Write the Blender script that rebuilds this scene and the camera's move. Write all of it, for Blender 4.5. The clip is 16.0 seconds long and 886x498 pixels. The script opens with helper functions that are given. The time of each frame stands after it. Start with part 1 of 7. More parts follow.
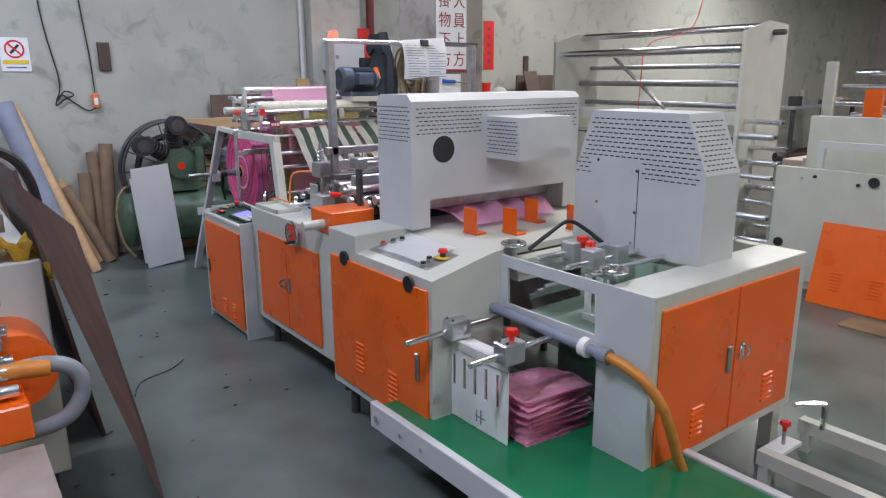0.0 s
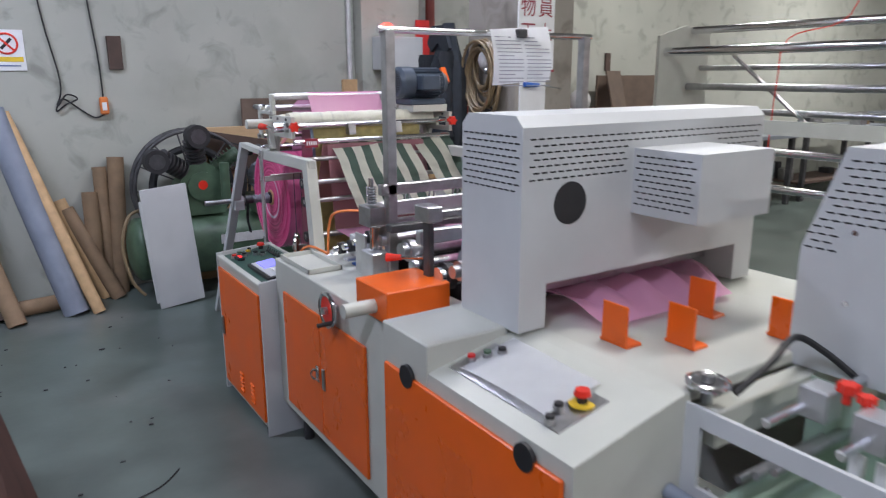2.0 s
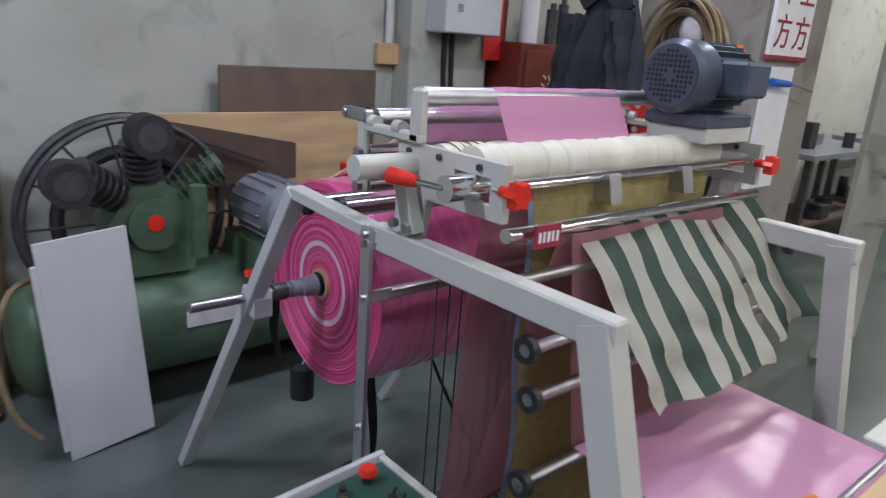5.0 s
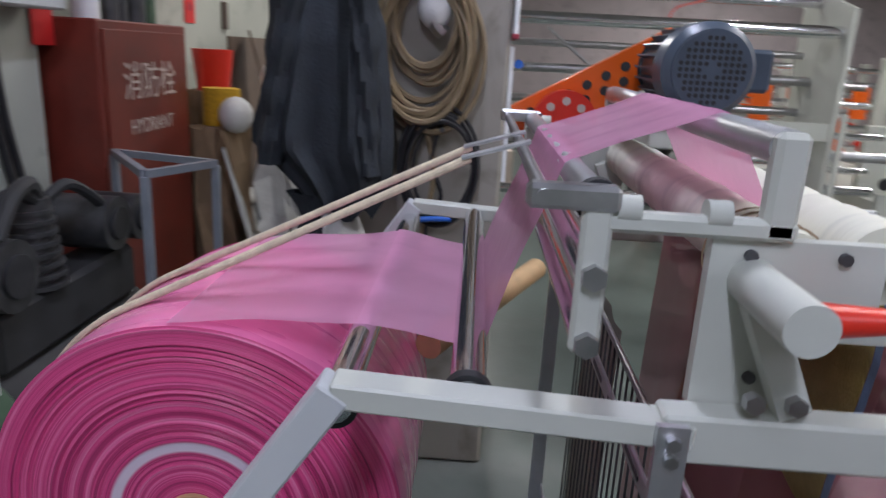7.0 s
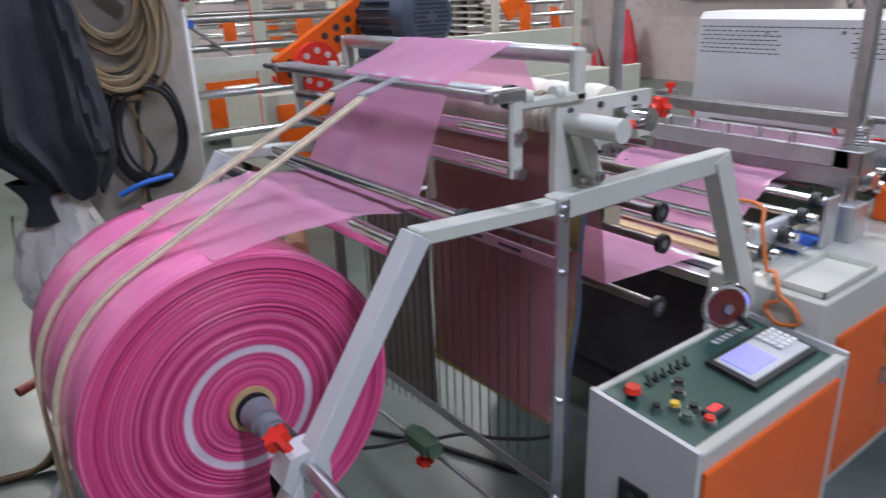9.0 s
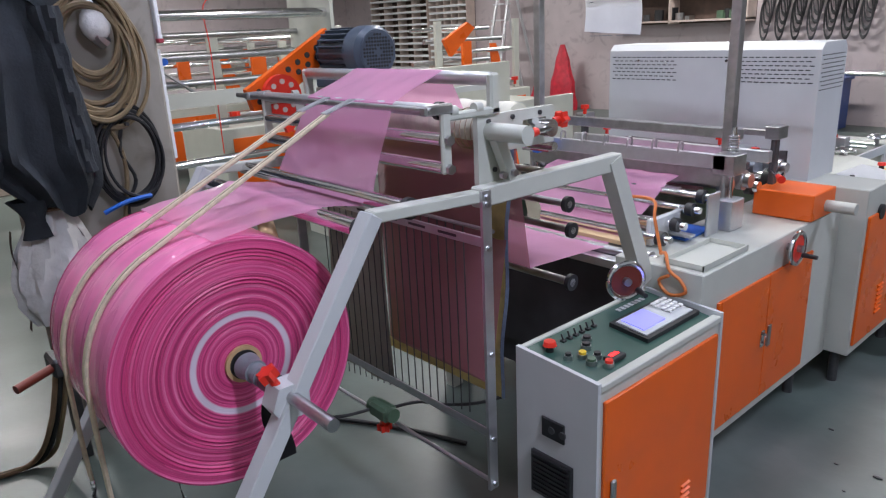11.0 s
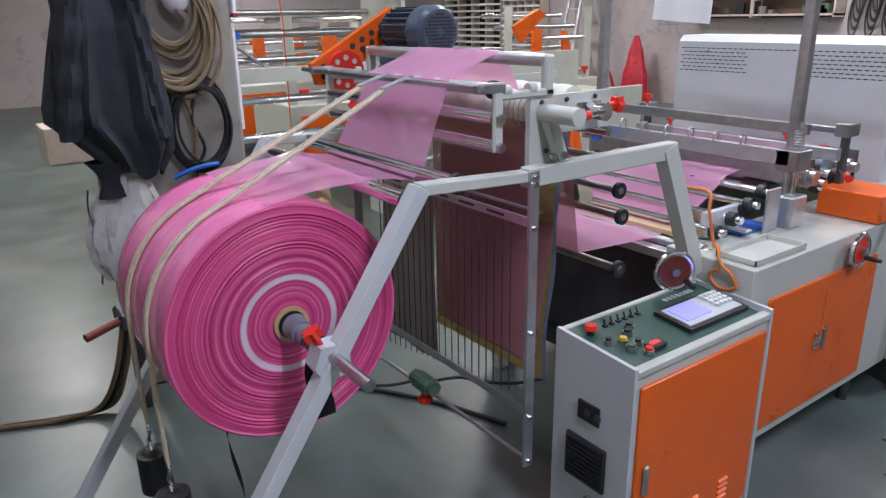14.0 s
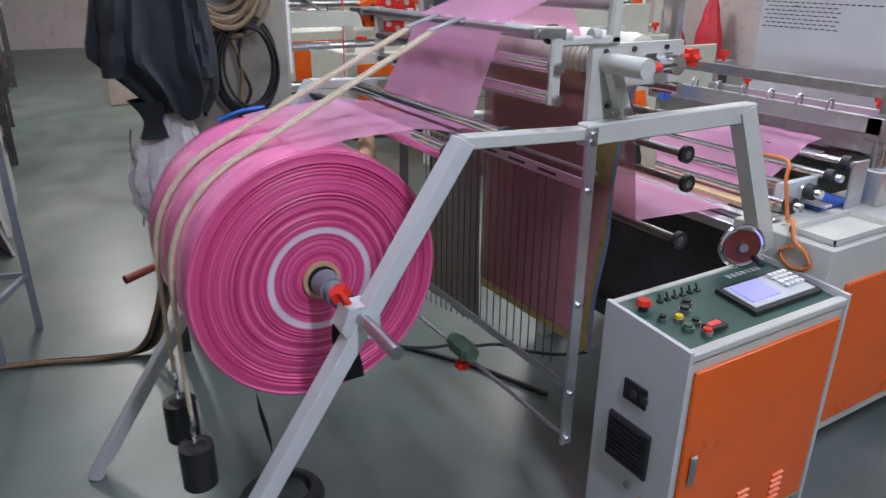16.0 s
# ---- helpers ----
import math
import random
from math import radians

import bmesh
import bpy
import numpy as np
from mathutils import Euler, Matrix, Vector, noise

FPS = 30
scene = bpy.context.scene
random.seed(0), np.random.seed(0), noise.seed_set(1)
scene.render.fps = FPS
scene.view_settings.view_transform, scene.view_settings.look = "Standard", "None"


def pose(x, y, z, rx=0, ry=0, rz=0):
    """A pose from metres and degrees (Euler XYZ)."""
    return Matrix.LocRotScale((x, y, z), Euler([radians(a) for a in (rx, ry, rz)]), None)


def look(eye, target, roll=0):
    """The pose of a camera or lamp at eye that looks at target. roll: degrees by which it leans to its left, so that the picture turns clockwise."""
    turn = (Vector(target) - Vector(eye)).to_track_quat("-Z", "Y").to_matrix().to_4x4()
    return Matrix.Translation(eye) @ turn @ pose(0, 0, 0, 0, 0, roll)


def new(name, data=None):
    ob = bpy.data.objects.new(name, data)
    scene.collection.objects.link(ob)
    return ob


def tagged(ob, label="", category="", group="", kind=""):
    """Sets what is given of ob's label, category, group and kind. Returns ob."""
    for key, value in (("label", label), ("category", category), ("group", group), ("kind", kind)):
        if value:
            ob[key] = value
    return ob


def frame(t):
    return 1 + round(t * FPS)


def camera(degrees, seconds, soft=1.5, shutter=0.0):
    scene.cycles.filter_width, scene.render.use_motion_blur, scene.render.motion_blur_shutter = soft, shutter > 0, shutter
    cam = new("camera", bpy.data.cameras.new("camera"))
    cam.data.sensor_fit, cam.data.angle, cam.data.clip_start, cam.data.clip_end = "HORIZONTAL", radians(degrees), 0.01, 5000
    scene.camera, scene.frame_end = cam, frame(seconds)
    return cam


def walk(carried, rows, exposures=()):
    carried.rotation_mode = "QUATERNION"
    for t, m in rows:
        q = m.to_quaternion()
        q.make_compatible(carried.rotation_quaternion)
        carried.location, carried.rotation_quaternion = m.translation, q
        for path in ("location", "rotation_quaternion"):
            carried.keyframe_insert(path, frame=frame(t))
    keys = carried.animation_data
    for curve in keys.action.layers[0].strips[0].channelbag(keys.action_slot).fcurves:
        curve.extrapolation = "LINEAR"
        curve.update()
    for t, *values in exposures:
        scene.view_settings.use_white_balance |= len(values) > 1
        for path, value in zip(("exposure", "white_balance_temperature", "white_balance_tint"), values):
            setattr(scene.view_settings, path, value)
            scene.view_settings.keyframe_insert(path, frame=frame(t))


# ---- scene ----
cam = camera(64.9, 16.0, soft=1.2, shutter=0.4)
PATH = [
    (0, (-0.02, -0.113, 1.62), (1.152, 1.435, 1.143), -0.3),
    (0.5, (0.028, -0.037, 1.615), (1.171, 1.527, 1.117), -0.6),
    (1, (0.12, 0.299, 1.62), (1.231, 1.879, 1.104), -0.5),
    (1.5, (0.295, 0.665, 1.618), (1.439, 2.232, 1.133), -0.7),
    (2, (0.553, 1.022, 1.654), (1.621, 2.643, 1.17), -0.1),
    (2.5, (0.68, 1.447, 1.642), (1.73, 3.083, 1.174), 1.8),
    (3, (0.814, 1.855, 1.645), (1.859, 3.482, 1.133), 1.6),
    (3.5, (0.949, 2.289, 1.659), (1.87, 3.988, 1.142), 1.7),
    (3.7, (0.962, 2.481, 1.638), (1.889, 4.178, 1.126), 2.3),
    (5.8, (1.027, 4.11, 1.66), (2.61, 5.194, 1.096), 6.9),
    (6, (1.07, 4.252, 1.639), (2.727, 5.231, 1.098), 7.8),
    (6.5, (1.152, 4.587, 1.644), (2.968, 5.248, 1.131), 6.5),
    (7, (1.158, 4.95, 1.62), (3.081, 5.022, 1.076), 3.1),
    (7.5, (1.112, 5.17, 1.618), (2.967, 4.821, 0.955), 3.6),
    (8, (1.006, 5.373, 1.65), (2.782, 4.764, 0.961), 1.3),
    (8.5, (0.925, 5.599, 1.673), (2.592, 4.763, 0.949), -2.2),
    (9, (0.845, 5.762, 1.68), (2.35, 4.643, 0.986), -2.1),
    (9.2, (0.805, 5.781, 1.711), (2.253, 4.6, 1.001), -1.1),
    (11.3, (0.461, 6.017, 1.683), (1.921, 4.784, 1.093), -3.2),
    (11.5, (0.431, 6.007, 1.686), (1.909, 4.789, 1.107), -3.2),
    (12, (0.414, 6.023, 1.682), (1.88, 4.779, 1.131), -1.5),
    (12.5, (0.411, 6.021, 1.677), (1.875, 4.773, 1.13), -1.9),
    (13, (0.415, 6.013, 1.673), (1.892, 4.802, 1.079), -1.6),
    (13.5, (0.428, 6.007, 1.672), (1.931, 4.842, 1.055), -1.4),
    (14, (0.447, 6.006, 1.664), (1.992, 4.906, 1.03), -1.0),
    (14.5, (0.464, 6.007, 1.66), (2.037, 4.957, 1.008), -0.9),
    (15, (0.468, 6.009, 1.655), (2.071, 5.026, 0.974), -0.5),
    (15.5, (0.478, 6.007, 1.649), (2.097, 5.083, 0.925), -0.0),
    (16, (0.543, 5.906, 1.623), (2.136, 4.957, 0.874), 0.5),
]
walk(cam, [(t, look(eye, target, roll)) for t, eye, target, roll in PATH], [(0, -0.25), (3, -0.35), (7, -0.42), (9, -0.1), (12.5, -0.1), (16, -0.02)])

# ---- light and world ----
world = bpy.data.worlds.new("hall_air")
scene.world = world
world.use_nodes = True
wn = world.node_tree.nodes
sky = wn.new("ShaderNodeTexSky")
sky.sky_type, sky.sun_disc, sky.sun_elevation, sky.sun_rotation = "NISHITA", False, radians(40), radians(120)
world.node_tree.links.new(sky.outputs[0], wn["Background"].inputs[0])
wn["Background"].inputs[1].default_value = 0.08


# ---- materials ----
def material(name, color, rough=0.5, metal=0.0, noise_scale=0.0, noise_amount=0.0, bump=0.0, bump_scale=60.0,
             second=None, second_scale=3.0, second_cover=0.5, coat=0.0, spec=0.5, per_object=0.0, stretch=(1, 1, 1)):
    """Principled paint, metal, wood or cloth with grain and stains in object space."""
    m = bpy.data.materials.new(name)
    m.use_nodes = True
    nt = m.node_tree
    n, l = nt.nodes, nt.links
    b = n["Principled BSDF"]
    b.inputs["Roughness"].default_value, b.inputs["Metallic"].default_value = rough, metal
    b.inputs["Coat Weight"].default_value = coat
    b.inputs["Specular IOR Level"].default_value = spec
    geo = n.new("ShaderNodeNewGeometry")
    mapping = n.new("ShaderNodeMapping")
    mapping.inputs["Scale"].default_value = stretch
    l.new(geo.outputs["Position"], mapping.inputs["Vector"])
    rgb = n.new("ShaderNodeRGB")
    rgb.outputs[0].default_value = (*color, 1)
    out = rgb.outputs[0]

    def tex(scale, detail=6.0):
        t = n.new("ShaderNodeTexNoise")
        t.inputs["Scale"].default_value, t.inputs["Detail"].default_value = scale, detail
        l.new(mapping.outputs["Vector"], t.inputs["Vector"])
        return t

    if second:
        t = tex(second_scale, 8.0)
        ramp = n.new("ShaderNodeValToRGB")
        ramp.color_ramp.elements[0].position, ramp.color_ramp.elements[1].position = second_cover, min(1.0, second_cover + 0.22)
        l.new(t.outputs["Fac"], ramp.inputs["Fac"])
        mix = n.new("ShaderNodeMixRGB")
        mix.inputs["Color2"].default_value = (*second, 1)
        l.new(ramp.outputs["Color"], mix.inputs["Fac"])
        l.new(out, mix.inputs["Color1"])
        out = mix.outputs["Color"]
    if noise_amount:
        t = tex(noise_scale)
        rng = n.new("ShaderNodeMapRange")
        rng.inputs["From Min"].default_value, rng.inputs["From Max"].default_value = 0.3, 0.7
        rng.inputs["To Min"].default_value, rng.inputs["To Max"].default_value = 1 - noise_amount, 1 + noise_amount
        l.new(t.outputs["Fac"], rng.inputs["Value"])
        mul = n.new("ShaderNodeMixRGB")
        mul.blend_type, mul.inputs["Fac"].default_value = "MULTIPLY", 1
        l.new(out, mul.inputs["Color1"])
        l.new(rng.outputs["Result"], mul.inputs["Color2"])
        out = mul.outputs["Color"]
        r2 = n.new("ShaderNodeMapRange")
        r2.inputs["To Min"].default_value, r2.inputs["To Max"].default_value = max(0.02, rough - 0.12), min(1, rough + 0.12)
        l.new(t.outputs["Fac"], r2.inputs["Value"])
        l.new(r2.outputs["Result"], b.inputs["Roughness"])
    if per_object:
        info = n.new("ShaderNodeObjectInfo")
        rng = n.new("ShaderNodeMapRange")
        rng.inputs["To Min"].default_value, rng.inputs["To Max"].default_value = 1 - per_object, 1 + per_object
        l.new(info.outputs["Random"], rng.inputs["Value"])
        mul = n.new("ShaderNodeMixRGB")
        mul.blend_type, mul.inputs["Fac"].default_value = "MULTIPLY", 1
        l.new(out, mul.inputs["Color1"])
        l.new(rng.outputs["Result"], mul.inputs["Color2"])
        out = mul.outputs["Color"]
    l.new(out, b.inputs["Base Color"])
    if bump:
        t = tex(bump_scale, 4.0)
        bn = n.new("ShaderNodeBump")
        bn.inputs["Strength"].default_value, bn.inputs["Distance"].default_value = bump, 0.01
        l.new(t.outputs["Fac"], bn.inputs["Height"])
        l.new(bn.outputs["Normal"], b.inputs["Normal"])
    return m


def glow(name, color, strength):
    m = bpy.data.materials.new(name)
    m.use_nodes = True
    b = m.node_tree.nodes["Principled BSDF"]
    b.inputs["Base Color"].default_value = (*color, 1)
    b.inputs["Emission Color"].default_value = (*color, 1)
    b.inputs["Emission Strength"].default_value = strength
    return m


def film(name, color, clear, rough=0.28):
    """Thin plastic film: partly clear, partly milky, with soft creases."""
    m = bpy.data.materials.new(name)
    m.use_nodes = True
    n, l = m.node_tree.nodes, m.node_tree.links
    b = n["Principled BSDF"]
    b.inputs["Base Color"].default_value = (*color, 1)
    b.inputs["Roughness"].default_value = rough
    tl = n.new("ShaderNodeBsdfTranslucent")
    tl.inputs["Color"].default_value = (*color, 1)
    tr = n.new("ShaderNodeBsdfTransparent")
    tr.inputs["Color"].default_value = (*[0.5 + 0.5 * c for c in color], 1)
    m1, m2 = n.new("ShaderNodeMixShader"), n.new("ShaderNodeMixShader")
    m1.inputs[0].default_value = 0.35
    m2.inputs[0].default_value = clear
    l.new(b.outputs[0], m1.inputs[1])
    l.new(tl.outputs[0], m1.inputs[2])
    l.new(m1.outputs[0], m2.inputs[1])
    l.new(tr.outputs[0], m2.inputs[2])
    l.new(m2.outputs[0], n["Material Output"].inputs["Surface"])
    t, bn, geo = n.new("ShaderNodeTexNoise"), n.new("ShaderNodeBump"), n.new("ShaderNodeNewGeometry")
    t.inputs["Scale"].default_value = 9
    bn.inputs["Strength"].default_value, bn.inputs["Distance"].default_value = 0.25, 0.02
    l.new(geo.outputs["Position"], t.inputs["Vector"])
    l.new(t.outputs["Fac"], bn.inputs["Height"])
    l.new(bn.outputs["Normal"], b.inputs["Normal"])
    return m


GREY = material("grey_enamel", (0.52, 0.53, 0.475), 0.38, 0, 7, 0.05, 0.02, 400, (0.45, 0.45, 0.40), 2.2, 0.68)
COOL = material("light_grey_enamel", (0.54, 0.555, 0.56), 0.42, 0, 6, 0.04, 0.02, 400)
ORANGE = material("orange_enamel", (0.80, 0.125, 0.008), 0.3, 0, 5, 0.07, 0.02, 300, (0.62, 0.10, 0.012), 1.7, 0.66)
CHROME = material("chrome", (0.80, 0.80, 0.82), 0.14, 1, 30, 0.06)
STEEL = material("brushed_steel", (0.46, 0.46, 0.47), 0.34, 1, 25, 0.14, 0.02, 200)
DARKSTEEL = material("oily_dark_steel", (0.09, 0.09, 0.095), 0.45, 0.6, 14, 0.3, 0.05, 120)
ALU = material("aluminium", (0.62, 0.63, 0.65), 0.36, 0.9, 20, 0.08)
BLACK = material("black_plastic", (0.018, 0.018, 0.02), 0.5, 0, 20, 0.2)
RUBBER = material("black_rubber", (0.022, 0.022, 0.024), 0.75, 0, 20, 0.3)
RED = material("red_plastic", (0.72, 0.03, 0.015), 0.35, 0, 20, 0.06)
REDPAINT = material("red_notice_paper", (0.66, 0.02, 0.02), 0.6, 0, 12, 0.1)
HYDRANT = material("dark_red_enamel", (0.17, 0.028, 0.018), 0.4, 0, 6, 0.2, 0.03, 150, (0.13, 0.03, 0.02), 4, 0.6)
YELLOW = material("yellow_plastic", (0.80, 0.55, 0.04), 0.5)
CLOTHYELLOW = material("mustard_rag_cloth", (0.55, 0.32, 0.02), 0.9, 0, 60, 0.2, 0.3, 200)
GREENPANEL = material("dark_green_panel", (0.03, 0.085, 0.065), 0.4, 0, 8, 0.1)
BELT = material("green_pvc_belt", (0.008, 0.16, 0.065), 0.22, 0, 3, 0.12, 0.01, 200, (0.02, 0.2, 0.1), 1.4, 0.7)
WHITE = material("white_plastic", (0.75, 0.75, 0.74), 0.45, 0, 9, 0.05)
PAPER = material("white_paper", (0.80, 0.81, 0.82), 0.85, 0, 14, 0.03)
INK = material("faded_ink", (0.25, 0.26, 0.30), 0.8)
SIGNINK = material("maroon_lettering", (0.30, 0.03, 0.05), 0.7)
CARD = material("cardboard_brown", (0.26, 0.175, 0.105), 0.85, 0, 12, 0.15, 0.05, 120, (0.15, 0.10, 0.06), 3, 0.55)
CORE = material("kraft_core_card", (0.58, 0.38, 0.20), 0.7, 0, 16, 0.12, 0.04, 120)
GREYTUBE = material("blue_grey_pipe", (0.22, 0.25, 0.31), 0.5, 0, 6, 0.15, 0.02, 100, (0.30, 0.32, 0.36), 3, 0.6)
CHIP = material("reddish_plywood", (0.17, 0.105, 0.095), 0.7, 0, 9, 0.2, 0.06, 140, (0.11, 0.07, 0.065), 3, 0.55, stretch=(1, 3, 0.6))
DARKWOOD = material("dark_plank", (0.09, 0.058, 0.045), 0.75, 0, 9, 0.25, 0.05, 90)
PLY = material("pale_plywood", (0.52, 0.36, 0.20), 0.7, 0, 6, 0.15, 0.04, 90, (0.40, 0.26, 0.14), 2, 0.6, stretch=(0.4, 1, 3))
CRATE = material("worn_table_board", (0.55, 0.45, 0.40), 0.7, 0, 7, 0.12, 0.05, 80, (0.30, 0.22, 0.19), 4, 0.62)
GREENIRON = material("green_cast_iron", (0.075, 0.13, 0.08), 0.45, 0, 9, 0.25, 0.08, 60, (0.04, 0.05, 0.04), 5, 0.6)
MOTORBLUE = material("slate_blue_motor_enamel", (0.065, 0.085, 0.115), 0.33, 0, 14, 0.15, 0.03, 150)
MOTORGREY = material("mid_grey_motor_enamel", (0.22, 0.24, 0.27), 0.4, 0, 10, 0.12)
CREAM = material("cream_wound_tape", (0.66, 0.64, 0.53), 0.6, 0, 4, 0.08, 0.15, 45, (0.48, 0.47, 0.40), 9, 0.56, stretch=(3, 0.3, 0.3))
MAT = material("yellow_woven_mat", (0.52, 0.45, 0.20), 0.8, 0, 30, 0.15, 0.5, 220, (0.38, 0.31, 0.12), 12, 0.58)
COTTON_W = material("off_white_canvas", (0.66, 0.66, 0.57), 0.9, 0, 18, 0.06, 0.2, 300)
COTTON_G = material("grey_green_canvas", (0.095, 0.145, 0.115), 0.9, 0, 18, 0.12, 0.2, 300)
COAT = material("navy_work_jacket", (0.022, 0.027, 0.034), 0.85, 0, 14, 0.3, 0.35, 90)
BAG = material("white_poly_sack", (0.62, 0.61, 0.60), 0.5, 0, 12, 0.1, 0.5, 40)
ROPE = material("cotton_strap", (0.68, 0.58, 0.42), 0.9, 0, 60, 0.12, 0.4, 350)
HOSE = material("clear_brown_hose", (0.22, 0.16, 0.09), 0.4, 0, 20, 0.2)
ORHOSE = material("amber_vacuum_hose", (0.55, 0.20, 0.03), 0.4, 0, 20, 0.15)
ORCABLE = material("orange_cable", (0.70, 0.20, 0.05), 0.5)
BLUE = material("blue_plastic", (0.02, 0.12, 0.50), 0.4, 0, 20, 0.05)
BLUEBIN = material("blue_painted_bin", (0.03, 0.07, 0.24), 0.45, 0, 8, 0.15)
REDFILM = material("red_sack_film", (0.50, 0.02, 0.04), 0.35, 0, 9, 0.25, 0.5, 30)
# Near-black: shade put into the colour of openings and inner parts; also blackened iron.
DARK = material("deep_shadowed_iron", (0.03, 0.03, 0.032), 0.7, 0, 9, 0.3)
BROWNBOARD = material("brown_hardboard", (0.14, 0.10, 0.075), 0.75, 0, 6, 0.2, 0.04, 90)
PINKLAYER = material("pink_wound_film", (0.84, 0.21, 0.43), 0.28, 0, 5, 0.08, 0.05, 22, (0.88, 0.32, 0.52), 3, 0.6, coat=0.4, stretch=(5, 0.6, 0.6))
PINKBAG = material("pink_bag_film", (0.90, 0.40, 0.58), 0.30, 0, 8, 0.10, 0.5, 28, (0.93, 0.60, 0.74), 5, 0.52)
PINK = film("pink_web_film", (0.86, 0.43, 0.64), 0.24, 0.22)
# Darker copy of PINK: under-stand shade and the mat's tone put into the colour.
PINKDARK = film("pink_web_film_shaded", (0.50, 0.23, 0.27), 0.42, 0.35)
BINDING = material("pale_blue_cloth_tape", (0.30, 0.40, 0.55), 0.85, 0, 40, 0.15, 0.2, 250)
DULLSHEET = material("dull_beige_sheet", (0.36, 0.34, 0.29), 0.7, 0, 6, 0.12, 0.05, 60)
MINT = film("pale_green_acrylic", (0.62, 0.78, 0.66), 0.45, 0.2)
SCREEN = glow("lit_display_blue", (0.20, 0.20, 0.85), 1.3)
LAMPRED = glow("red_pilot_lamp", (1.0, 0.03, 0.02), 12.0)
REDDIGIT = glow("red_led_digits", (1.0, 0.02, 0.02), 3.0)
TUBE = glow("fluorescent_tube", (0.93, 0.97, 1.0), 14.0)


def radial_roll(name):
    """End face of a wound roll: fine rings with a pale band, centred on the object's own x axis."""
    m = bpy.data.materials.new(name)
    m.use_nodes = True
    n, l = m.node_tree.nodes, m.node_tree.links
    b = n["Principled BSDF"]
    tc, sep = n.new("ShaderNodeTexCoord"), n.new("ShaderNodeSeparateXYZ")
    l.new(tc.outputs["Object"], sep.inputs[0])
    comb = n.new("ShaderNodeCombineXYZ")
    l.new(sep.outputs["Y"], comb.inputs["X"])
    l.new(sep.outputs["Z"], comb.inputs["Y"])
    ln = n.new("ShaderNodeVectorMath")
    ln.operation = "LENGTH"
    l.new(comb.outputs[0], ln.inputs[0])
    warp = n.new("ShaderNodeTexNoise")
    warp.inputs["Scale"].default_value = 3.0
    l.new(tc.outputs["Object"], warp.inputs["Vector"])
    add = n.new("ShaderNodeMath")
    add.operation = "MULTIPLY_ADD"
    add.inputs[1].default_value = 0.012
    l.new(warp.outputs["Fac"], add.inputs[0])
    l.new(ln.outputs["Value"], add.inputs[2])
    rings = n.new("ShaderNodeTexNoise")
    rings.noise_dimensions = "1D"
    rings.inputs["Scale"].default_value, rings.inputs["Detail"].default_value = 75, 8
    rings.inputs["Roughness"].default_value = 0.75
    l.new(add.outputs[0], rings.inputs["W"])
    ramp = n.new("ShaderNodeValToRGB")
    el = ramp.color_ramp.elements
    el[0].position, el[0].color = 0.30, (0.28, 0.012, 0.08, 1)
    el[1].position, el[1].color = 0.72, (0.88, 0.25, 0.45, 1)
    e = el.new(0.5)
    e.color = (0.68, 0.06, 0.22, 1)
    l.new(rings.outputs["Fac"], ramp.inputs["Fac"])
    band = n.new("ShaderNodeValToRGB")
    be = band.color_ramp.elements
    be[0].position, be[0].color = 0.0, (0, 0, 0, 1)
    be[1].position, be[1].color = 1.0, (0, 0, 0, 1)
    for p, v in ((0.345, 0), (0.358, 1), (0.392, 1), (0.405, 0)):
        be.new(p).color = (v, v, v, 1)
    sc = n.new("ShaderNodeMath")
    sc.operation = "MULTIPLY"
    sc.inputs[1].default_value = 1 / 0.345
    l.new(ln.outputs["Value"], sc.inputs[0])
    l.new(sc.outputs[0], band.inputs["Fac"])
    mix = n.new("ShaderNodeMixRGB")
    mix.inputs["Color2"].default_value = (0.74, 0.62, 0.72, 1)
    l.new(band.outputs["Color"], mix.inputs["Fac"])
    l.new(ramp.outputs["Color"], mix.inputs["Color1"])
    l.new(mix.outputs["Color"], b.inputs["Base Color"])
    b.inputs["Roughness"].default_value = 0.36
    bn = n.new("ShaderNodeBump")
    bn.inputs["Strength"].default_value, bn.inputs["Distance"].default_value = 0.35, 0.006
    l.new(rings.outputs["Fac"], bn.inputs["Height"])
    l.new(bn.outputs["Normal"], b.inputs["Normal"])
    return m


ROLLEND = radial_roll("pink_roll_end")


def plaster(name, base, stain, dark, rough=0.8):
    m = material(name, base, rough, 0, 2.0, 0.06, 0.06, 25, stain, 1.6, 0.56)
    n, l = m.node_tree.nodes, m.node_tree.links
    b = n["Principled BSDF"]
    old = b.inputs["Base Color"].links[0].from_socket
    geo = n.new("ShaderNodeNewGeometry")
    t = n.new("ShaderNodeTexNoise")
    t.inputs["Scale"].default_value, t.inputs["Detail"].default_value, t.inputs["Distortion"].default_value = 4.5, 9, 0.8
    l.new(geo.outputs["Position"], t.inputs["Vector"])
    ramp = n.new("ShaderNodeValToRGB")
    ramp.color_ramp.elements[0].position, ramp.color_ramp.elements[1].position = 0.56, 0.74
    l.new(t.outputs["Fac"], ramp.inputs["Fac"])
    mul = n.new("ShaderNodeMath")
    mul.operation, mul.inputs[1].default_value = "MULTIPLY", 0.5
    l.new(ramp.outputs["Color"], mul.inputs[0])
    mix = n.new("ShaderNodeMixRGB")
    mix.inputs["Color2"].default_value = (*dark, 1)
    l.new(mul.outputs[0], mix.inputs["Fac"])
    l.new(old, mix.inputs["Color1"])
    l.new(mix.outputs["Color"], b.inputs["Base Color"])
    return m


